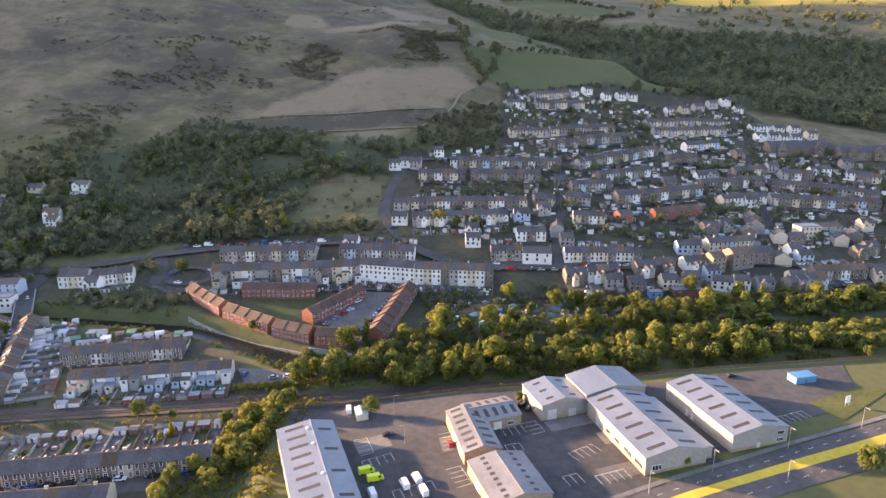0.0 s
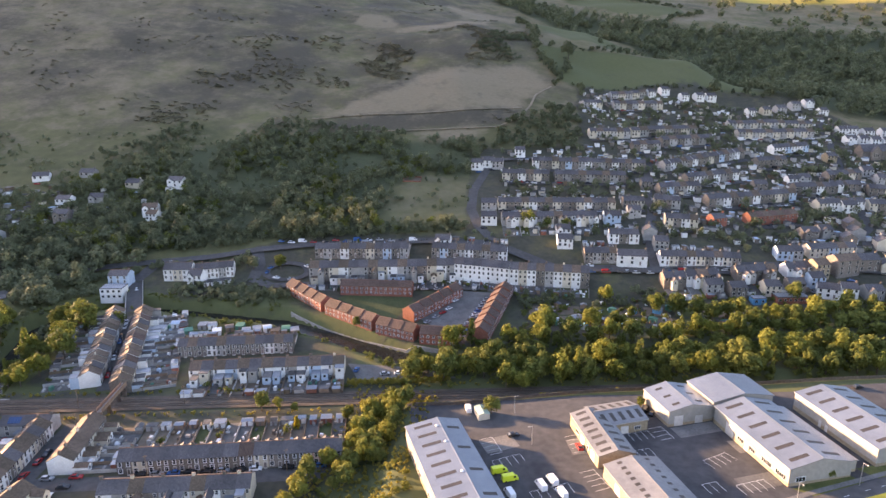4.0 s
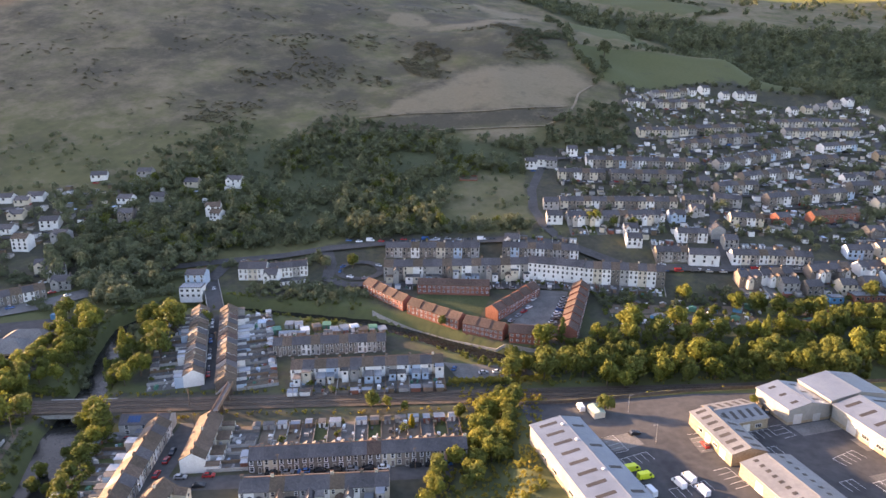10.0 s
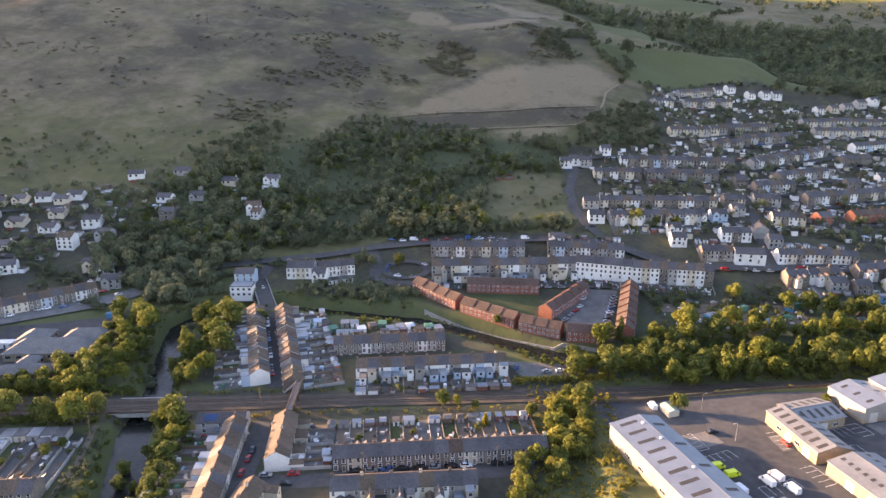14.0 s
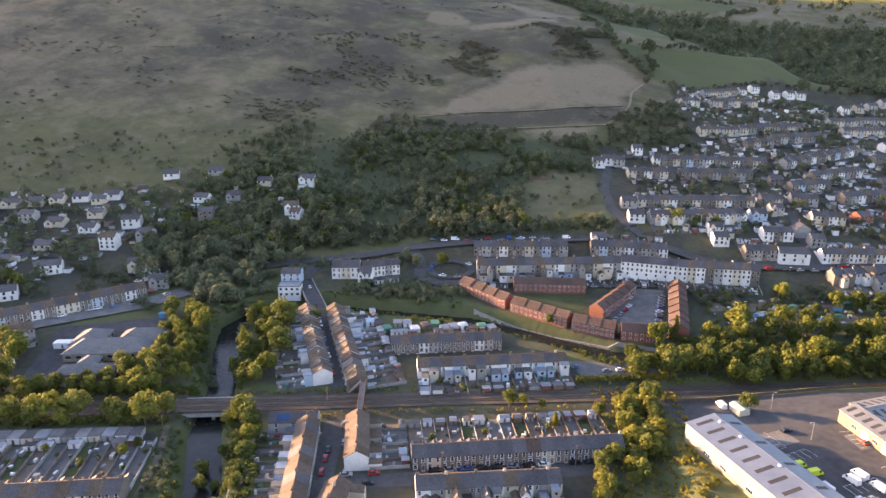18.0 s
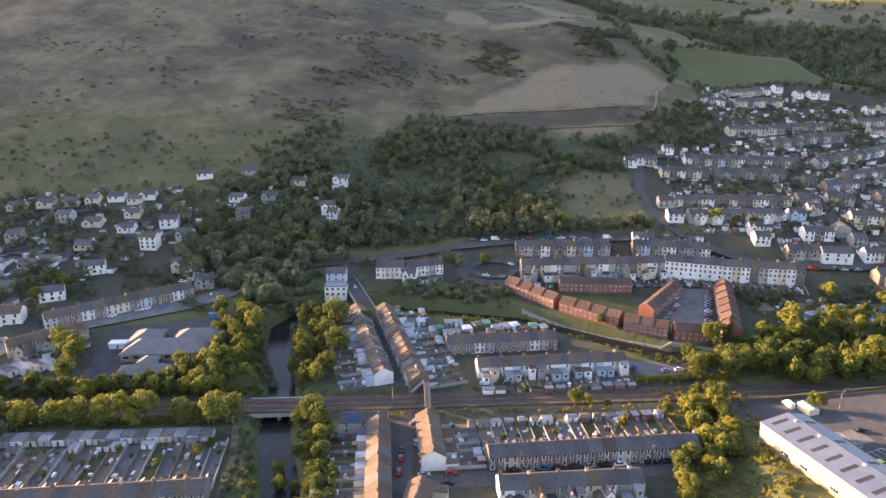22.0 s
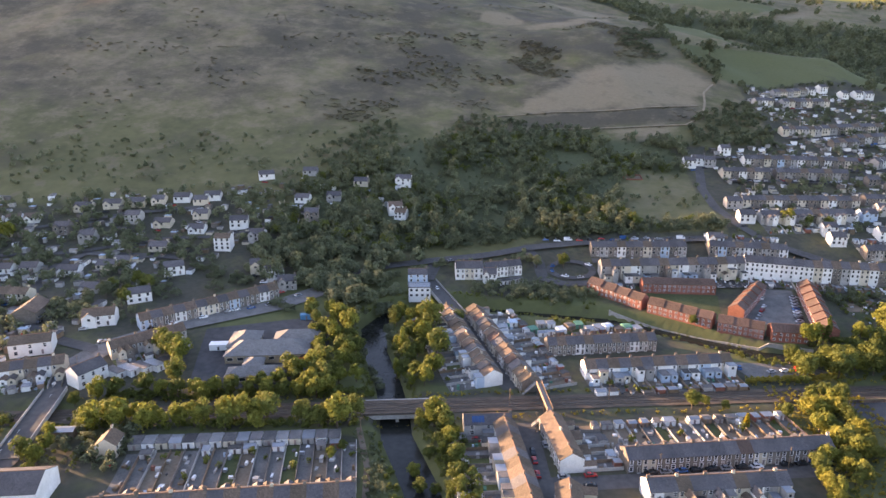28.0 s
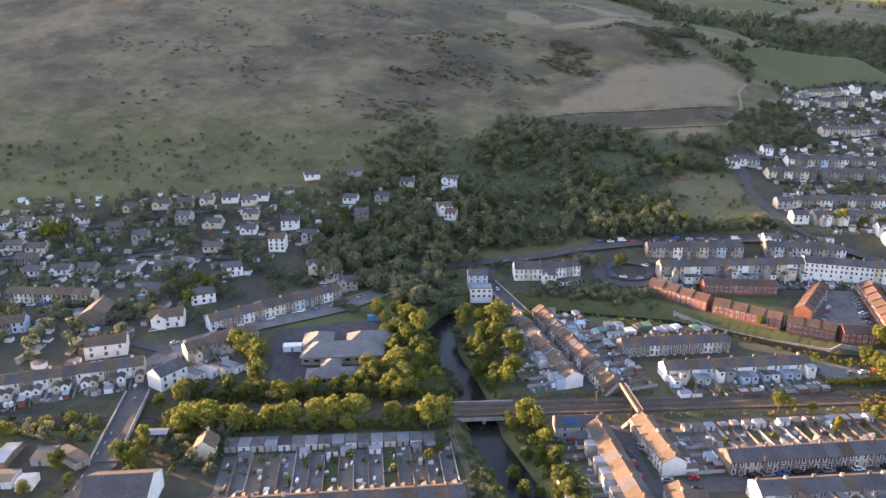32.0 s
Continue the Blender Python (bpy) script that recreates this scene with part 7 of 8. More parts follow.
# parked cars along the near streets
for i in range(13):
    if i not in (0, 9):
        car(-150 + i * 5.3, 183.2 + i * 0.82, 9 + 180 * (i % 2), ("car_black", "car_black", "car_silver", "car_blue", "car_black", "car_black", "car_silver", "car_black", "car_white", "car_white", "car_black", "car_black", "car_blue")[i])
for i in range(12):
    car(-186.7 - i * 1.78, 247 + i * 5.0, 110, None, i == 4)
    if i % 3:
        car(-191.8 - i * 1.78, 246 + i * 5.0, 290)
for q in ((-178.2, 205, 96, "car_silver"), (-178.4, 199, 96, "car_silver"), (-183.0, 189, 96, "car_red"), (-183.2, 194, 276, "car_black"), (-182.6, 181, 96, "car_red"), (-165, 181.5, 10, "car_red"), (-174, 180, 5, "car_silver"),
          (-166, 176, 10, "car_black"), (-168, 171, 95, "car_white"), (-215, 318, 115, "car_white"), (-226, 340, 115, "car_white"), (-219, 372, 20, "car_silver"), (-396, 232, 25, "car_white"), (-340, 291, 40, "car_white"), (-330, 299, 40, "car_silver"),
          (-320, 304, 40, "car_blue"), (-327, 301, 40, "car_white"), (-376, 262, 50, "car_silver"), (-414, 262, 100, "car_red"), (-416, 267, 100, "car_red"), (-418, 272, 110, "car_white"), (-421, 266, 110, "car_white"), (-423, 271, 110, "car_silver")):
    car(*q)
for q in ((-424, 262, 100), (-425, 268, 100), (-427, 275, 105), (-429, 282, 110), (-416, 278, 100), (-418, 284, 105), (-352, 283, 35), (-360, 277, 40), (-312, 309, 48), (-300, 322, 48), (-384, 243, 30), (-392, 238, 30), (-410, 226, 25), (-420, 223, 22), (-366, 262, 50)):
    car(q[0], q[1], q[2], None, False, False, where="parked along the main street")
for i in range(10):
    car(-472 + i * 5.2, 296.5, 0, None, i == 3, False)
for i in range(14):
    car(-160 + i * 7, 396.5 + rnd.uniform(-1, 1), 2, None, i % 5 == 2, False, where="parked beside the main road")
for i in range(9):
    car(-110 + i * 7.5, 350.5, 2, None, i % 4 == 1, False, where="parked behind a tall terrace")

for i in range(17):
    car(-128 + i * 6.2, 373.5 + rnd.uniform(-0.8, 0.8), rnd.choice((0, 180, 90)), rnd.choice(("car_white", "car_white", "car_silver", "car_black", "car_blue")), i % 5 == 3, False, where="parked between two terraces")
for i in range(12):
    x = 30 + i * 8.5 + rnd.uniform(-2, 2)
    car(x, float(np.interp(x, (10, 66, 135, 260), (371, 369, 377, 376))) - 2.4, 3, None, i % 5 == 1, False, where="parked beside the main road")

# ---- telegraph poles ----
for x, y in ((-142, 183.5), (-97, 190), (-181, 208), (-190, 224), (-150, 230), (-178, 246), (-199, 275), (-355, 268), (-391, 233), (-372, 236), (-245, 199)):
    ob = thing("telegraph_pole", "weathered timber telegraph pole", "pole", at(x, y, gz(x, y), rnd.uniform(0, 90)), "telegraph poles")
    b = Build()
    b.tube(0, 0, -0.3, 8.5, 0.14, 0.09, 7)
    part("pole", b.mesh("pole", M["timber"]), ob)
    b = Build()
    b.box(-0.7, -0.05, 7.9, 0.7, 0.05, 8.05)
    part("crossarm", b.mesh("crossarm", M["timber"]), ob)

# low sheds between the stone terrace and the river
for i in range(15):
    x, y = -190 + i * 4.7, 296.5 + 1.5 * math.sin(i * 1.7) + (2 if i % 3 else -2)
    w, r = (("render_white", "metal_roof"), ("render_white", "render_blue"), ("timber", "felt"), ("shed_green", "shed_green"), ("render_grey", "metal_roof"))[i % 5]
    shed(x, y, 8 + (i % 4) * 6, 4.0, 5.0, 2.2, w, r, 0.4, "store_shed", "low sheeted store shed beside the river", flat=i % 2 == 0)
# ---- allotments ----
for i in range(26):
    x, y = rnd.uniform(-8, 95), rnd.uniform(308, 334)
    w, r = rnd.choice((("shed_blue", "metal_roof"), ("timber", "felt"), ("shed_green", "shed_green"), ("render_white", "shed_blue"), ("timber", "metal_roof")))
    shed(x, y, rnd.uniform(0, 90), rnd.uniform(2, 4), rnd.uniform(2.5, 5), 2.0, w, r, 0.5, "allotment_shed", "makeshift allotment shed among small plots")
for i in range(14):
    x, y = -8 + (i % 7) * 15, 312 + (i // 7) * 12
    patch("allotment_plot", [(x, y), (x + 12, y), (x + 12, y + 10), (x, y + 10)], M[rnd.choice(("soil", "grass", "lawn"))], 0.05, "dug allotment plot", "plot", 5.0)

# ---- trees near the path ----
NEAR = ((-338, 250, 1.0), (-328, 233, 0.85), (-333, 246, 1.0), (-343, 255, 0.9), (-343, 197, 0.85), (-335, 199, 0.9), (-339, 201, 0.8), (-319, 200, 0.55), (-304, 204, 0.8), (-297, 205, 0.85), (-289, 206, 0.9), (-282, 207, 0.95), (-255, 205, 1.05), (-262, 205, 0.7),
        (-281, 226, 0.6), (-288, 226, 0.6), (-295, 226, 0.6), (-302, 226, 0.65), (-309, 225, 0.6), (-316, 224, 0.6), (-323, 222, 0.6), (-275, 227, 0.6), (-354, 218, 0.7), (-347, 220, 0.65), (-361, 214, 0.5), (-271, 252, 0.75), (-264, 262, 0.8), (-261, 238, 0.6), (-254, 240, 0.6),
        (-268, 236, 0.8), (-273, 246, 0.8), (-262, 250, 0.75), (-270, 272, 0.8), (-275, 262, 0.6), (-265, 284, 0.85), (-272, 292, 0.85), (-226, 290, 1.15), (-221, 264, 1.1), (-225, 240, 0.7), (-222, 248, 0.85), (-229, 246, 0.6), (-228, 276, 0.9), (-219, 209, 0.95),
        (-214, 205, 0.85), (-212, 196, 0.6), (-210, 186, 0.6), (-210, 176, 0.55), (-208, 170, 0.5), (-118, 227.5, 0.62), (-89, 187, 0.6), (-90, 181, 0.5), (-356, 176, 0.65), (-350, 174, 0.6), (-375, 172, 0.55), (-28.6, 221, 0.55), (-3, 301, 1.05), (21, 307, 0.9), (33, 340, 0.8),
        (67, 326, 0.9), (58, 328, 0.8), (-4, 414, 0.75), (8, 411, 0.6), (20, 410, 0.6), (-152, 368, 0.7), (-22, 252, 0.85), (-15, 251, 0.75), (-10, 256, 0.9), (0, 257, 0.95), (12, 258, 0.8), (25, 260, 0.85), (-95, 304, 0.45), (80, 264, 1.0), (134, 345, 0.8),
        (-213, 296, 0.6), (-250, 190, 0.35), (-253, 186, 0.35), (-105, 228, 0.3), (-83, 223, 0.5), (-112, 230, 0.35))
ALLOTMENT_TREES = ((-1, 303, 1.5), (34, 308, 1.1), (76, 322, 1.3), (83, 318, 1.2), (70, 327, 1.0), (92, 322, 1.2), (60, 334, 0.8), (100, 326, 1.1), (44, 322, 0.7))
for x, y, s in NEAR:
    tree(x, y, s * 1.5, "leaf_light" if rnd.random() < 0.45 else "leaf_mid")
for x, y, s in ALLOTMENT_TREES:
    tree(x, y, s, "leaf_mid")
tree(-237, 262, 1.2, "leaf_light", POPLARS)
tree(-238, 250, 0.9, "leaf_light", POPLARS)
tree(-101, 216.5, 0.75, "leaf_gold", CONIFERS)
tree(-127, 216.0, 0.4, "leaf_mid", CONIFERS)
for q in ((127, 176, 1.0), (130, 178, 0.85), (145, 182, 0.9), (73.4, 181.8, 0.42), (26.5, 224, 0.5), (170, 262, 0.8), (178, 258, 0.7), (185, 252, 0.8), (190, 245, 0.7)):
    tree(q[0], q[1], q[2], "leaf_mid")
# scrub bank beside the estate
spot = random.Random(5)
for i in range(30):
    y = spot.uniform(192, 240)
    tree(-73 + (y - 200) * 0.12 + spot.uniform(-6, 8), y, spot.uniform(0.65, 1.1), spot.choice(("leaf_light", "leaf_mid", "leaf_sunny")))
for i in range(44):
    y = spot.uniform(146, 200)
    tree(-80 + (y - 190) * 0.3 + spot.uniform(-8, 6), y, spot.uniform(0.4, 0.85), spot.choice(("leaf_light", "leaf_sunny", "leaf_mid")), CROWNS if spot.random() < 0.45 else BUSHES)
for i in range(12):
    y = spot.uniform(146, 190)
    tree(-60 + (y - 190) * -0.25 + spot.uniform(-7, 4), y, spot.uniform(0.5, 0.9), "leaf_sunny", BUSHES)
for i in range(36):
    x = spot.uniform(-330, -30)
    SHRUBS.append((x, float(rail_y(x)) + spot.choice((-9.5, 9.5)), spot.uniform(0.6, 1.3)))
tufts = []
for i in range(1100):
    y = spot.uniform(140, 246)
    tufts.append((-70 + (y - 200) * 0.1 + spot.uniform(-18, 16), y, spot.uniform(0.3, 1.0)))
for i in range(500):
    x = spot.uniform(-360, 60)
    tufts.append((x, float(rail_y(x)) + spot.choice((-1, 1)) * spot.uniform(7.5, 10.5), spot.uniform(0.3, 0.9)))
woods("rough_scrub", "golden rough grass and brambles on the railway and estate banks", tufts, 0.33, 40, "bracken", 78)
b = []
r = np.random.RandomState(8)
for x in np.arange(-88, -46, 0.8):
    b.append((x, float(rail_y(x)) + 11.0, 1.0))
woods("clipped_hedge", "long clipped golden hedge beside the railway", [(x, y, 1.7) for x, y, s in b], 0.22, 80, "bracken", 77)

# trees along the river and the railway
spot = random.Random(21)
done = [(q[0], q[1]) for q in NEAR]
for poly, n, s0, s1, tints in (([(-288, 233), (-252, 236), (-261, 275), (-268, 303), (-292, 303), (-280, 262)], 22, 0.75, 1.15, ("leaf_mid", "leaf_light", "leaf_mid")),
                               ([(-234, 240), (-219, 240), (-230, 300), (-246, 306)], 14, 0.8, 1.2, ("leaf_mid", "leaf_light")),
                               ([(-340, 195), (-250, 204), (-250, 212), (-340, 203)], 12, 0.8, 1.2, ("leaf_mid", "leaf_mid", "leaf_light")),
                               ([(-350, 216), (-262, 227), (-262, 234), (-350, 223)], 16, 0.7, 1.1, ("leaf_mid", "leaf_light")),
                               ([(-224, 152), (-208, 152), (-211, 212), (-224, 212)], 10, 0.5, 0.9, ("leaf_mid", "leaf_light")),
                               ([(-410, 300), (-395, 292), (-370, 320), (-395, 330)], 8, 0.8, 1.2, ("leaf_mid", "leaf_dark"))):
    k = tries = 0
    while k < n and tries < 3000:
        tries += 1
        x, y = spot.uniform(-460, -190), spot.uniform(150, 340)
        if inside(np.array(x), np.array(y), poly) and all((x - a) ** 2 + (y - c) ** 2 > 20 for a, c in done):
            done.append((x, y))
            tree(x, y, spot.uniform(s0, s1), spot.choice(tints))
            k += 1
hedge = []
for i in range(420):
    x = spot.uniform(-352, -246)
    hedge.append((x, float(rail_y(x)) + spot.choice((-1, 1, 1)) * spot.uniform(8.5, 14), spot.uniform(0.8, 2.0)))
woods("lineside_growth", "thick bushes and brambles beside the railway", hedge, 0.26, 60, "leaf_mid", 122)
for x, y, s in ((-377, 196, 0.6), (-381, 188, 0.5), (-352, 203, 0.7), (-355, 190, 0.7), (-352, 182, 0.8), (-349, 168, 0.6), (-378, 158, 0.6), (-372, 150, 0.5), (-367, 165, 0.45), (-405, 188, 0.8), (-412, 180, 0.9), (-395, 196, 0.7), (-388, 200, 0.7), (-420, 196, 0.8)):
    tree(x, y, s, spot.choice(("leaf_mid", "leaf_light")))
slope = [(spot.uniform(-420, -335), spot.uniform(140, 205), spot.uniform(0.4, 1.4)) for i in range(420)]
slope = [q for q in slope if abs(q[0] + 362 + (q[1] - 176) * 0.24) > 7 and not (-360 < q[0] < -332 and q[1] < 170) and not (q[1] < 182 and q[0] < -370 and q[1] > 155)]
woods("embankment_growth", "rough bushes on the bridge embankment", slope, 0.28, 46, "leaf_mid", 123)
bank = []
for (ax, ay), (bx, by) in zip(RIVER, RIVER[1:]):
    l = math.dist((ax, ay), (bx, by))
    for i in range(int(l * 1.3)):
        t, o = spot.random(), spot.choice((-1, 1)) * spot.uniform(7.5, 11.5)
        x, y = ax + (bx - ax) * t - (by - ay) / l * o, ay + (by - ay) * t + (bx - ax) / l * o
        if abs(y - float(rail_y(x))) > 8 and x < 100 and not (-140 < x < -55):
            bank.append((x, y, spot.uniform(0.5, 1.2) if y > 285 else spot.uniform(0.6, 1.7)))
woods("bank_growth", "bushes and rough growth along the river banks", bank, 0.26, 70, "leaf_mid", 121)

# ---- far woods and hillside scrub ----
def fill(poly, n, s0, s1, seed, avoid=(), wild=0.0):
    r = np.random.RandomState(seed)
    px, py = [p[0] for p in poly], [p[1] for p in poly]
    out = []
    while len(out) < n:
        x, y = r.uniform(min(px), max(px), 400), r.uniform(min(py), max(py), 400)
        ok = inside(x, y, poly)
        for a in avoid:
            ok &= ~inside(x, y, a)
        for u, v in zip(x[ok], y[ok]):
            if wild and noise.noise((u * 0.018, v * 0.018, 5.0)) < wild:
                continue
            out.append((u, v, r.uniform(s0, s1)))
    return out[:n]


LINES = [((o.matrix_basis.translation.x, o.matrix_basis.translation.y)) for o in bpy.data.objects if o.name.startswith(("terraced_house", "detached_house", "bungalow", "chapel", "flat_block"))]
LINES += FAR_SPOTS
HOUSES = np.array(LINES)


def clear(spots, gap):
    """Keeps what stands clear of the houses."""
    return [q for q in spots if np.min(np.hypot(HOUSES[:, 0] - q[0], HOUSES[:, 1] - q[1])) > gap]


def gardens(spots):
    """Leaves the hillside houses their open gardens, on the valley side."""
    own = HOUSES[(HOUSES[:, 0] > -420) & (HOUSES[:, 0] < -225) & (HOUSES[:, 1] > 365) & (HOUSES[:, 1] < 485)]
    return [q for q in spots if not np.any((np.abs(own[:, 0] - q[0]) < 5.5 + q[2] * 0.6) & (q[1] < own[:, 1] + 6.0) & (q[1] > own[:, 1] - 6.0 - q[2] * 2.0))]


HOLE = [GLADE, [(-150, 500), (-110, 500), (-110, 530), (-150, 530)]]
woods("hillside_wood", "dense green wood on the lower hillside", gardens(fill(LOWER, 640, 3.0, 6.4, 1, HOLE, -0.3)), 0.13, 210, "leaf_dark", 101)
woods("hillside_wood", "lighter green thorns and sallows through a hillside wood", gardens(fill(LOWER, 420, 2.0, 4.6, 51, HOLE, -0.1)), 0.15, 150, "leaf_mid", 151)
woods("hillside_wood", "thick scrub between the trees of a hillside wood", gardens(fill(LOWER, 900, 1.0, 2.6, 61, HOLE)), 0.22, 60, "leaf_dark", 161)
woods("hillside_wood", "thinning bushes at the upper edge of a wood", gardens(fill([(-300, 470), (-240, 540), (-200, 552), (-40, 545), (-30, 560), (-120, 572), (-220, 590), (-290, 560), (-340, 500)], 260, 1.6, 4.4, 81, (), -0.15)), 0.16, 120, "leaf_dark", 181)
woods("hillside_wood", "bushes scattered over a hillside glade", fill([(-150, 405), (-42, 412), (-42, 535), (-150, 535)], 120, 1.0, 3.2, 31, (), 0.0), 0.2, 90, "leaf_dark", 131)
woods("slope_wood", "tall dark trees above the river bridge", fill([(-335, 345), (-300, 330), (-264, 303), (-246, 312), (-247, 335), (-262, 352), (-236, 366), (-236, 378), (-300, 384), (-340, 380)], 120, 4.0, 6.5, 32), 0.13, 420, "leaf_dark", 132)
woods("slope_wood", "thick dark trees along the road above the river", [q for q in gardens(fill([(-345, 372), (-300, 352), (-262, 374), (-225, 386), (-172, 398), (-120, 402), (-120, 412), (-205, 410), (-260, 420), (-345, 420)], 210, 3.2, 6.2, 35)) if off_line(q[0], q[1], ((-300, 338), (-256, 363), (-200, 379), (-172, 388), (-140, 393))) > 6.5 + q[2] * 0.5], 0.13, 240, "leaf_dark", 135)
woods("slope_wood", "trees and shrubs between the river road and the houses", [q for q in fill([(-300, 345), (-262, 352), (-240, 364), (-195, 372), (-172, 380), (-172, 368), (-225, 364), (-250, 345)], 60, 1.6, 3.6, 36) if off_line(q[0], q[1], ((-300, 338), (-256, 363), (-200, 379), (-172, 388))) > 6.5], 0.15, 180, "leaf_dark", 136)
woods("river_thicket", "shaded bushes on the bank below the main road", fill([(-205, 332), (-150, 326), (-140, 332), (-160, 348), (-180, 352), (-208, 345)], 110, 1.0, 3.0, 37), 0.18, 120, "leaf_dark", 137)
woods("hillside_wood", "bushes and low trees above the main road", fill([(-235, 381), (-172, 396), (-110, 401), (-46, 402), (-44, 416), (-110, 412), (-205, 406)], 150, 1.4, 3.6, 38), 0.16, 130, "leaf_dark", 138)
woods("garden_trees", "dense trees round scattered hillside houses", gardens(clear(fill([(-345, 395), (-270, 385), (-235, 400), (-232, 470), (-260, 500), (-345, 470), (-372, 430)], 200, 2.4, 5.4, 39), 8.0)), 0.14, 200, "leaf_dark", 139)
woods("garden_trees", "sunlit crowns above the river trees", gardens(clear(fill([(-345, 395), (-300, 362), (-262, 374), (-250, 395), (-330, 420)], 22, 3.2, 5.0, 40), 8.0)), 0.14, 220, "leaf_mid", 140)
overhang = random.Random(44)
woods("bank_trees", "dark alders and willows overhanging the river", [(x + overhang.uniform(-2, 2), y + overhang.uniform(-3, 3), overhang.uniform(2.2, 3.8)) for x, y in spread([(-229, 240), (-238, 262), (-243, 280), (-247, 298)], 4.0) + spread([(-246, 243), (-258, 268), (-265, 290), (-266, 306), (-256, 318)], 4.5)], 0.15, 220, "leaf_dark", 144)
clumps = []
for x, y, n in ((-348, 340, 9), (-379, 320, 6), (-370, 312, 6), (-413, 287, 8), (-429, 295, 6), (-373, 285, 4), (-303, 306, 5), (-392, 313, 5), (-336, 333, 8), (-364, 353, 7), (-384, 374, 5), (-334, 373, 9), (-410, 300, 6), (-350, 322, 4), (-440, 325, 4), (-462, 350, 6), (-490, 360, 5), (-420, 388, 6), (-455, 400, 5)):
    clumps += [(x + overhang.uniform(-8, 8), y + overhang.uniform(-7, 7), overhang.uniform(2.0, 4.4)) for _ in range(n)]
woods("garden_trees", "thick dark garden trees behind the main street", clear(clumps, 7.0), 0.14, 200, "leaf_dark", 145)
woods("allotment_growth", "bushes, hedges and rank growth among allotments", fill([(-14, 300), (60, 306), (150, 340), (140, 350), (40, 347), (-14, 346)], 190, 0.8, 2.4, 74), 0.22, 90, "leaf_mid", 174)
woods("allotment_growth", "dark trees behind the allotments", fill([(-14, 326), (60, 336), (60, 350), (-14, 350)], 40, 1.8, 3.4, 75), 0.15, 180, "leaf_dark", 175)
for x, y, q in fill([(-10, 304), (60, 308), (130, 334), (120, 346), (-10, 342)], 90, 0, 1, 76):
    clutter(x, y)
wall_line("ruined_enclosure", [(-93, 488), (-80, 488), (-80, 496), (-93, 496), (-93, 488)], 0.9, 0.5, "brick", "low red brick walls of a ruined enclosure", "ruin")
patch("enclosure_floor", [(-93, 488), (-80, 488), (-80, 496), (-93, 496)], M["soil"], 0.15, "bare earth inside a ruined enclosure", "ground", 4.0)
masses = []
for x, y, n in ((109, 404, 8), (122, 402, 8), (133, 409, 7), (180, 443, 8), (198, 450, 9), (217, 457, 7), (234, 444, 7), (14, 414, 5), (28, 413, 6), (262, 566, 6), (279, 536, 8), (131, 392, 3), (-47, 411, 5), (-33, 401, 3), (89, 514, 4), (71, 484, 4), (156, 728, 4), (216, 438, 5), (226, 530, 4), (60, 640, 6), (45, 610, 6), (176, 620, 5), (120, 640, 5), (160, 600, 4)):
    masses += [(x + overhang.uniform(-9, 9), y + overhang.uniform(-5, 5), overhang.uniform(1.8, 3.8)) for _ in range(n)]
woods("village_trees", "dark trees massed between the village rows", clear(masses, 5.0), 0.14, 190, "leaf_dark", 146)
woods("bank_trees", "sallows and alders along the lower river bank", [(x + overhang.uniform(-3, 3), y + overhang.uniform(-3, 3), overhang.uniform(1.6, 3.4)) for x, y in spread([(-207, 152), (-210, 175), (-217, 200), (-222, 212)], 2.2) + spread([(-204, 152), (-206, 180), (-212, 205)], 3.0)], 0.15, 200, "leaf_mid", 147)
woods("bank_growth", "dark low growth on the river's grassy bank", fill([(-234, 150), (-226, 150), (-232, 180), (-244, 206), (-250, 204), (-241, 180)], 90, 0.6, 1.6, 148), 0.24, 70, "leaf_dark", 148)
woods("embankment_growth", "thick trees and brambles beside a bridge embankment", fill([(-348, 172), (-322, 172), (-326, 200), (-352, 202)], 70, 1.2, 3.0, 149), 0.18, 120, "leaf_dark", 149)
woods("embankment_growth", "thick trees and brambles beside a bridge embankment", fill([(-405, 190), (-376, 186), (-378, 208), (-400, 205)], 50, 1.2, 3.0, 150), 0.18, 120, "leaf_dark", 150)
woods("riverside_bushes", "low shrubs along the top of a flood wall", fill([(-137, 334), (-112, 318), (-84, 301), (-62, 290), (-60, 293.5), (-84, 305), (-112, 322), (-138, 339)], 60, 0.4, 1.0, 72), 0.26, 60, "leaf_dark", 172)
woods("rough_grass", "tussocks of rough grass on a shaded bank", fill([(-205, 345), (-170, 330), (-140, 346), (-160, 358), (-200, 350)], 160, 0.5, 1.3, 73), 0.3, 36, "leaf_dark", 173, 0.5)
woods("riverside_bushes", "bushes on rough grass beside the river", fill([(-168, 303), (-112, 292), (-72, 264), (-50, 266), (-66, 270), (-95, 281), (-118, 294), (-165, 309)], 110, 0.5, 1.5, 71), 0.24, 70, "leaf_mid", 171)
woods("river_thicket", "low trees on a shaded bank below the main road", fill([(-165, 324), (-130, 330), (-145, 345), (-190, 342)], 40, 1.5, 3.5, 33), 0.16, 200, "leaf_dark", 133)
woods("hillside_wood", "belt of dark trees at the foot of the mountain", gardens(fill([(-620, 430), (-420, 455), (-370, 476), (-330, 470), (-230, 530), (-230, 560), (-420, 530), (-620, 490)], 260, 1.2, 3.2, 2, (), -0.4)), 0.22, 70, "leaf_dark", 102)
woods("valley_wood", "dark wood filling a side valley", fill(SIDE_VALLEY, 2300, 5.0, 10.0, 3), 0.17, 110, "leaf_dark", 103)
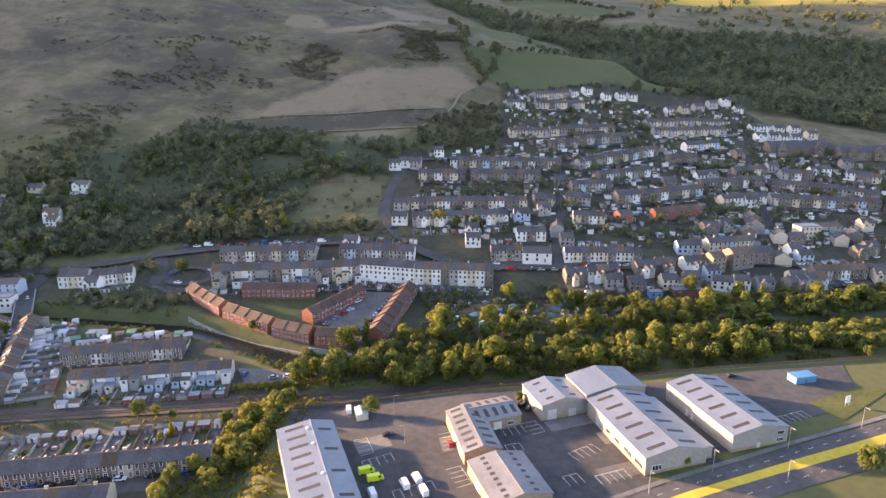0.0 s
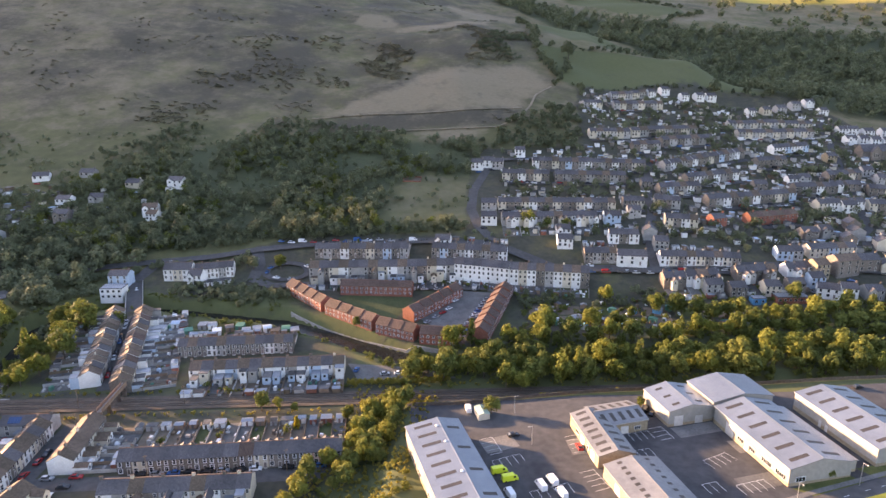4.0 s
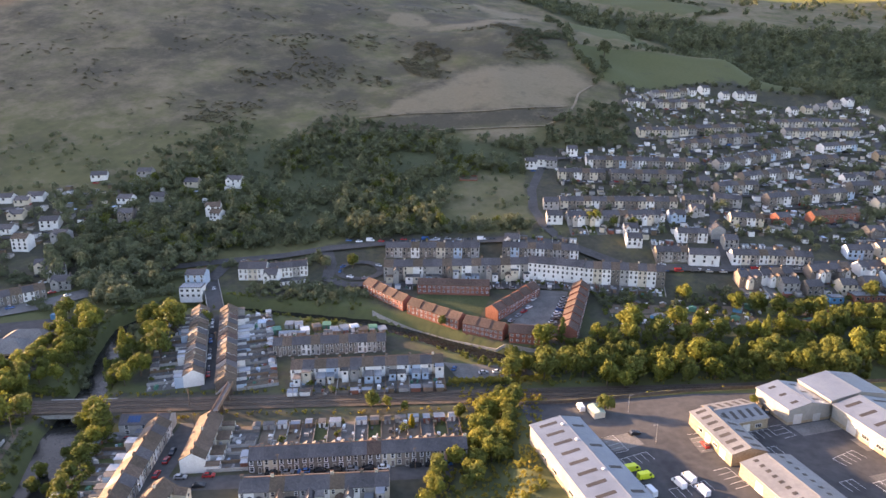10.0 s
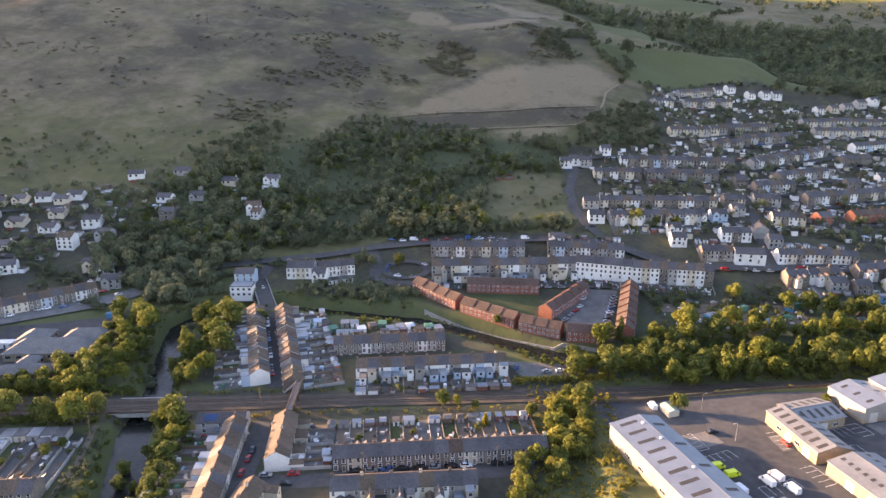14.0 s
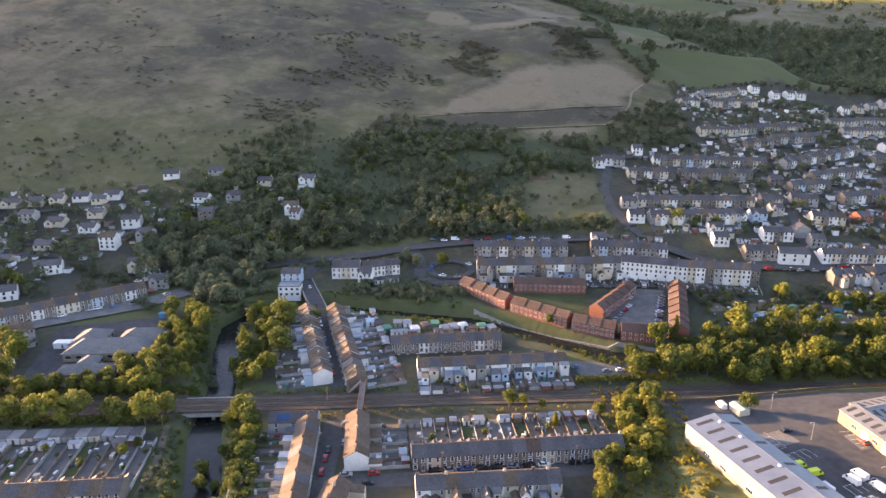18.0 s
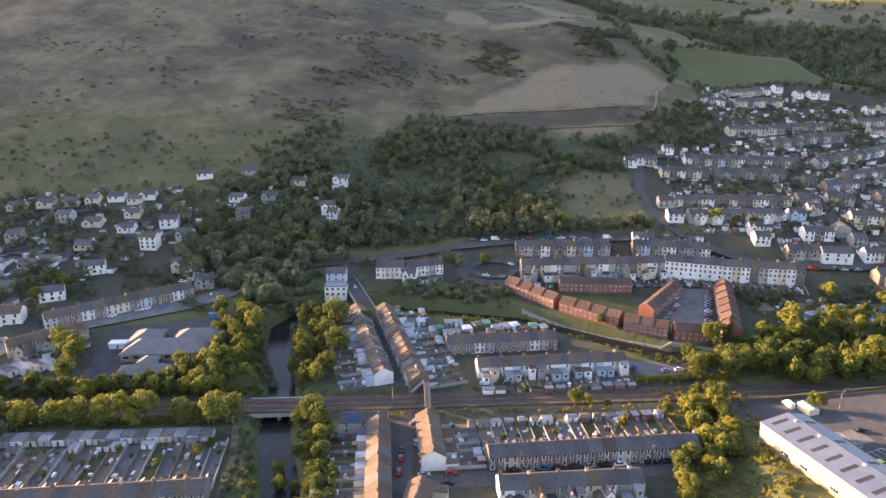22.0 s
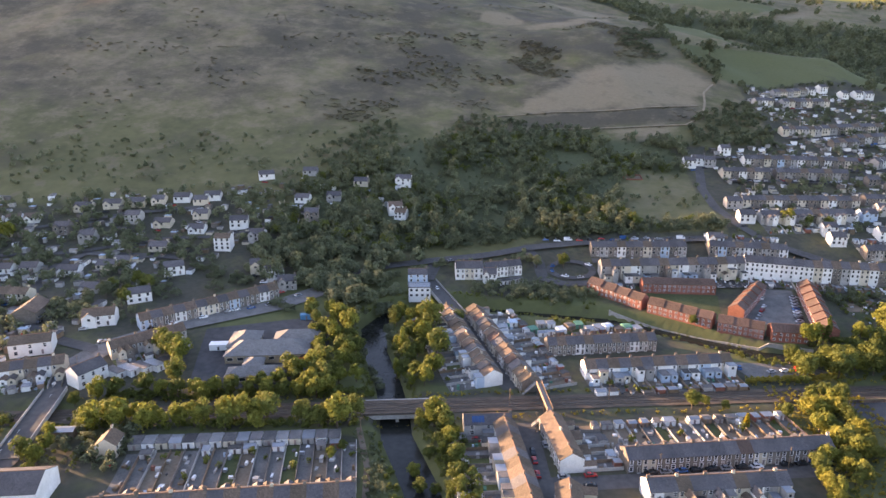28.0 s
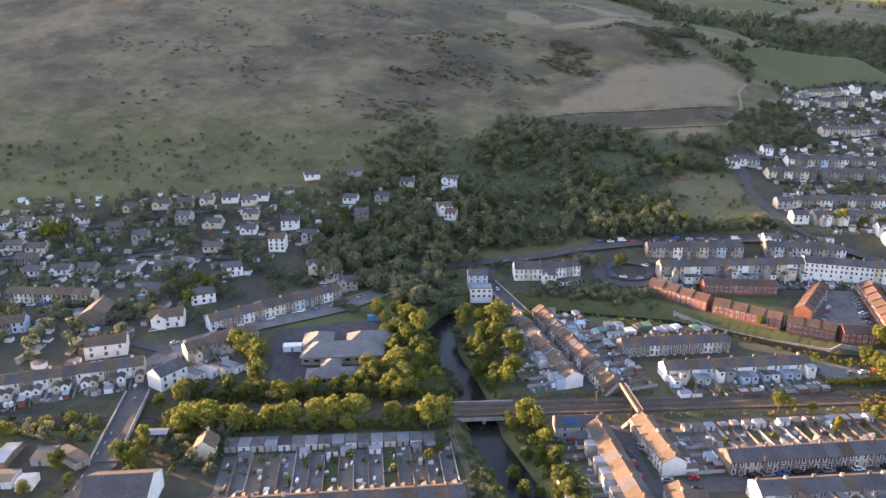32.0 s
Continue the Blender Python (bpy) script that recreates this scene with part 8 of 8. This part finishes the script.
woods("village_trees", "dark trees between the upper village rows", fill([(-34, 545), (40, 550), (52, 575), (50, 640), (30, 640), (-10, 600)], 130, 2.5, 4.5, 4), 0.24, 100, "leaf_dark", 104)
VILLAGE = [(-20, 400), (60, 400), (330, 395), (380, 480), (340, 560), (300, 690), (60, 700), (60, 560), (-20, 540)]
WEST = [(-560, 220), (-400, 240), (-380, 320), (-340, 400), (-270, 425), (-260, 470), (-380, 450), (-560, 420)]
woods("village_trees", "garden trees scattered through the village", clear(fill(VILLAGE, 1000, 1.4, 3.4, 5), 6.0), 0.2, 80, "leaf_dark", 105)
woods("village_trees", "larger dark trees between village rows", clear(fill(VILLAGE, 230, 2.8, 5.4, 61), 7.5), 0.14, 190, "leaf_dark", 161)
woods("garden_trees", "garden trees and shrubs among scattered houses", gardens(clear(fill(WEST, 760, 1.6, 4.8, 6), 6.5)), 0.17, 120, "leaf_dark", 106)
for x, y, q in clear(fill(VILLAGE, 1300, 0, 1, 15), 5.5) + clear(fill(WEST, 520, 0, 1, 16), 6.5):
    w, l, h = rnd.uniform(0.8, 2.2), rnd.uniform(0.9, 2.6), rnd.choice((1.2, 2.0, 2.3, 2.6))
    z = gz(x, y)
    CLUTTER.setdefault(rnd.choice(("render_white", "upvc", "render_cream", "render_grey", "timber", "stone", "stone", "concrete")), Build()).box(x - w, y - l, z - 1.5, x + w, y + l, z + h)
    CLUTTER.setdefault(rnd.choice(("felt", "metal_roof_old", "felt", "slate", "slate_brown", "render_blue", "felt", "slate")), Build()).box(x - w - 0.15, y - l - 0.15, z + h, x + w + 0.15, y + l + 0.15, z + h + 0.15)
hedges = []
for line, s in (([(28, 832), (64, 836), (114, 830), (150, 824), (175, 821)], 3.4), ([(36, 700), (44, 716), (28, 790), (24, 832), (30, 900), (10, 1000)], 5.0), ([(59, 701), (141, 722), (215, 735)], 2.2), ([(230, 735), (262, 724), (268, 742)], 4.0), ([(58, 790), (56, 760), (52, 735)], 4.0),
                ([(110, 900), (140, 910), (165, 915)], 4.0), ([(105, 1318), (199, 1323), (301, 1232)], 5.0), ([(236, 1078), (262, 1126), (330, 1200)], 5.0)):
    hedges += [(x + rnd.uniform(-4, 4), y + rnd.uniform(-4, 4), s * rnd.uniform(0.5, 1.2)) for x, y in spread(line, 4.5)]
woods("hedgerow", "overgrown dark hedgerows between hill pastures", hedges, 0.26, 80, "leaf_dark", 107)
MOOR = [(-640, 520), (-200, 552), (20, 590), (40, 640), (40, 760), (36, 960), (0, 1080), (-200, 1200), (-640, 1000)]
woods("moor_scrub", "low heather, bracken and gorse on the mountain", fill(MOOR, 900, 1.0, 3.4, 7, [TAN, TAN2, TAN3, TAN4], 0.12), 0.26, 46, "scrub", 108, 0.36)
woods("moor_scrub", "low heather, bracken and gorse in a steep gully", fill([(-340, 560), (-200, 560), (-180, 700), (-210, 830), (-320, 800)], 420, 1.6, 4.2, 41, (), -0.05), 0.2, 70, "scrub", 141, 0.36)
woods("moor_scrub", "dark gorse thickets across a hill shoulder", fill([(-190, 640), (-120, 690), (-100, 735), (0, 765), (30, 780), (20, 900), (-60, 880), (-150, 800), (-220, 760)], 420, 2.0, 5.5, 8, (TAN, TAN3), 0.1), 0.18, 80, "scrub", 109, 0.36)
woods("moor_scrub", "dark thorn thicket on a hill's edge", fill([(-45, 785), (10, 770), (26, 800), (20, 865), (-20, 880)], 150, 2.5, 5.5, 18, (), -0.2), 0.17, 90, "leaf_dark", 119, 0.6)
woods("hill_trees", "scattered hawthorns on the far hill", fill([(300, 1120), (700, 1110), (900, 1400), (400, 1400)], 150, 4.0, 8.0, 9, [FAR_TAN, FAR_GREEN], 0.05), 0.28, 50, "leaf_dark", 110)
tree(62, 800, 2.2, "leaf_dark")
tree(205, 722, 1.9, "leaf_dark")
tree(-503, 372, 1.6, "leaf_light")
tree(-497, 376, 1.3, "leaf_light")
woods("garden_shrubs", "small green shrubs in back yards", SHRUBS, 0.28, 60, "leaf_mid", 120)
for m, b in CLUTTER.items():
    tagged(new("yard_clutter", b.mesh("yard_clutter", M[m])), "bins, benches, planters and stacked oddments in back yards", "clutter", "", "stuff")

bake(FAR_CARS, "parked_cars", "cars parked along hillside streets and driveways", "cars")
bpy.data.batch_remove(GONE)
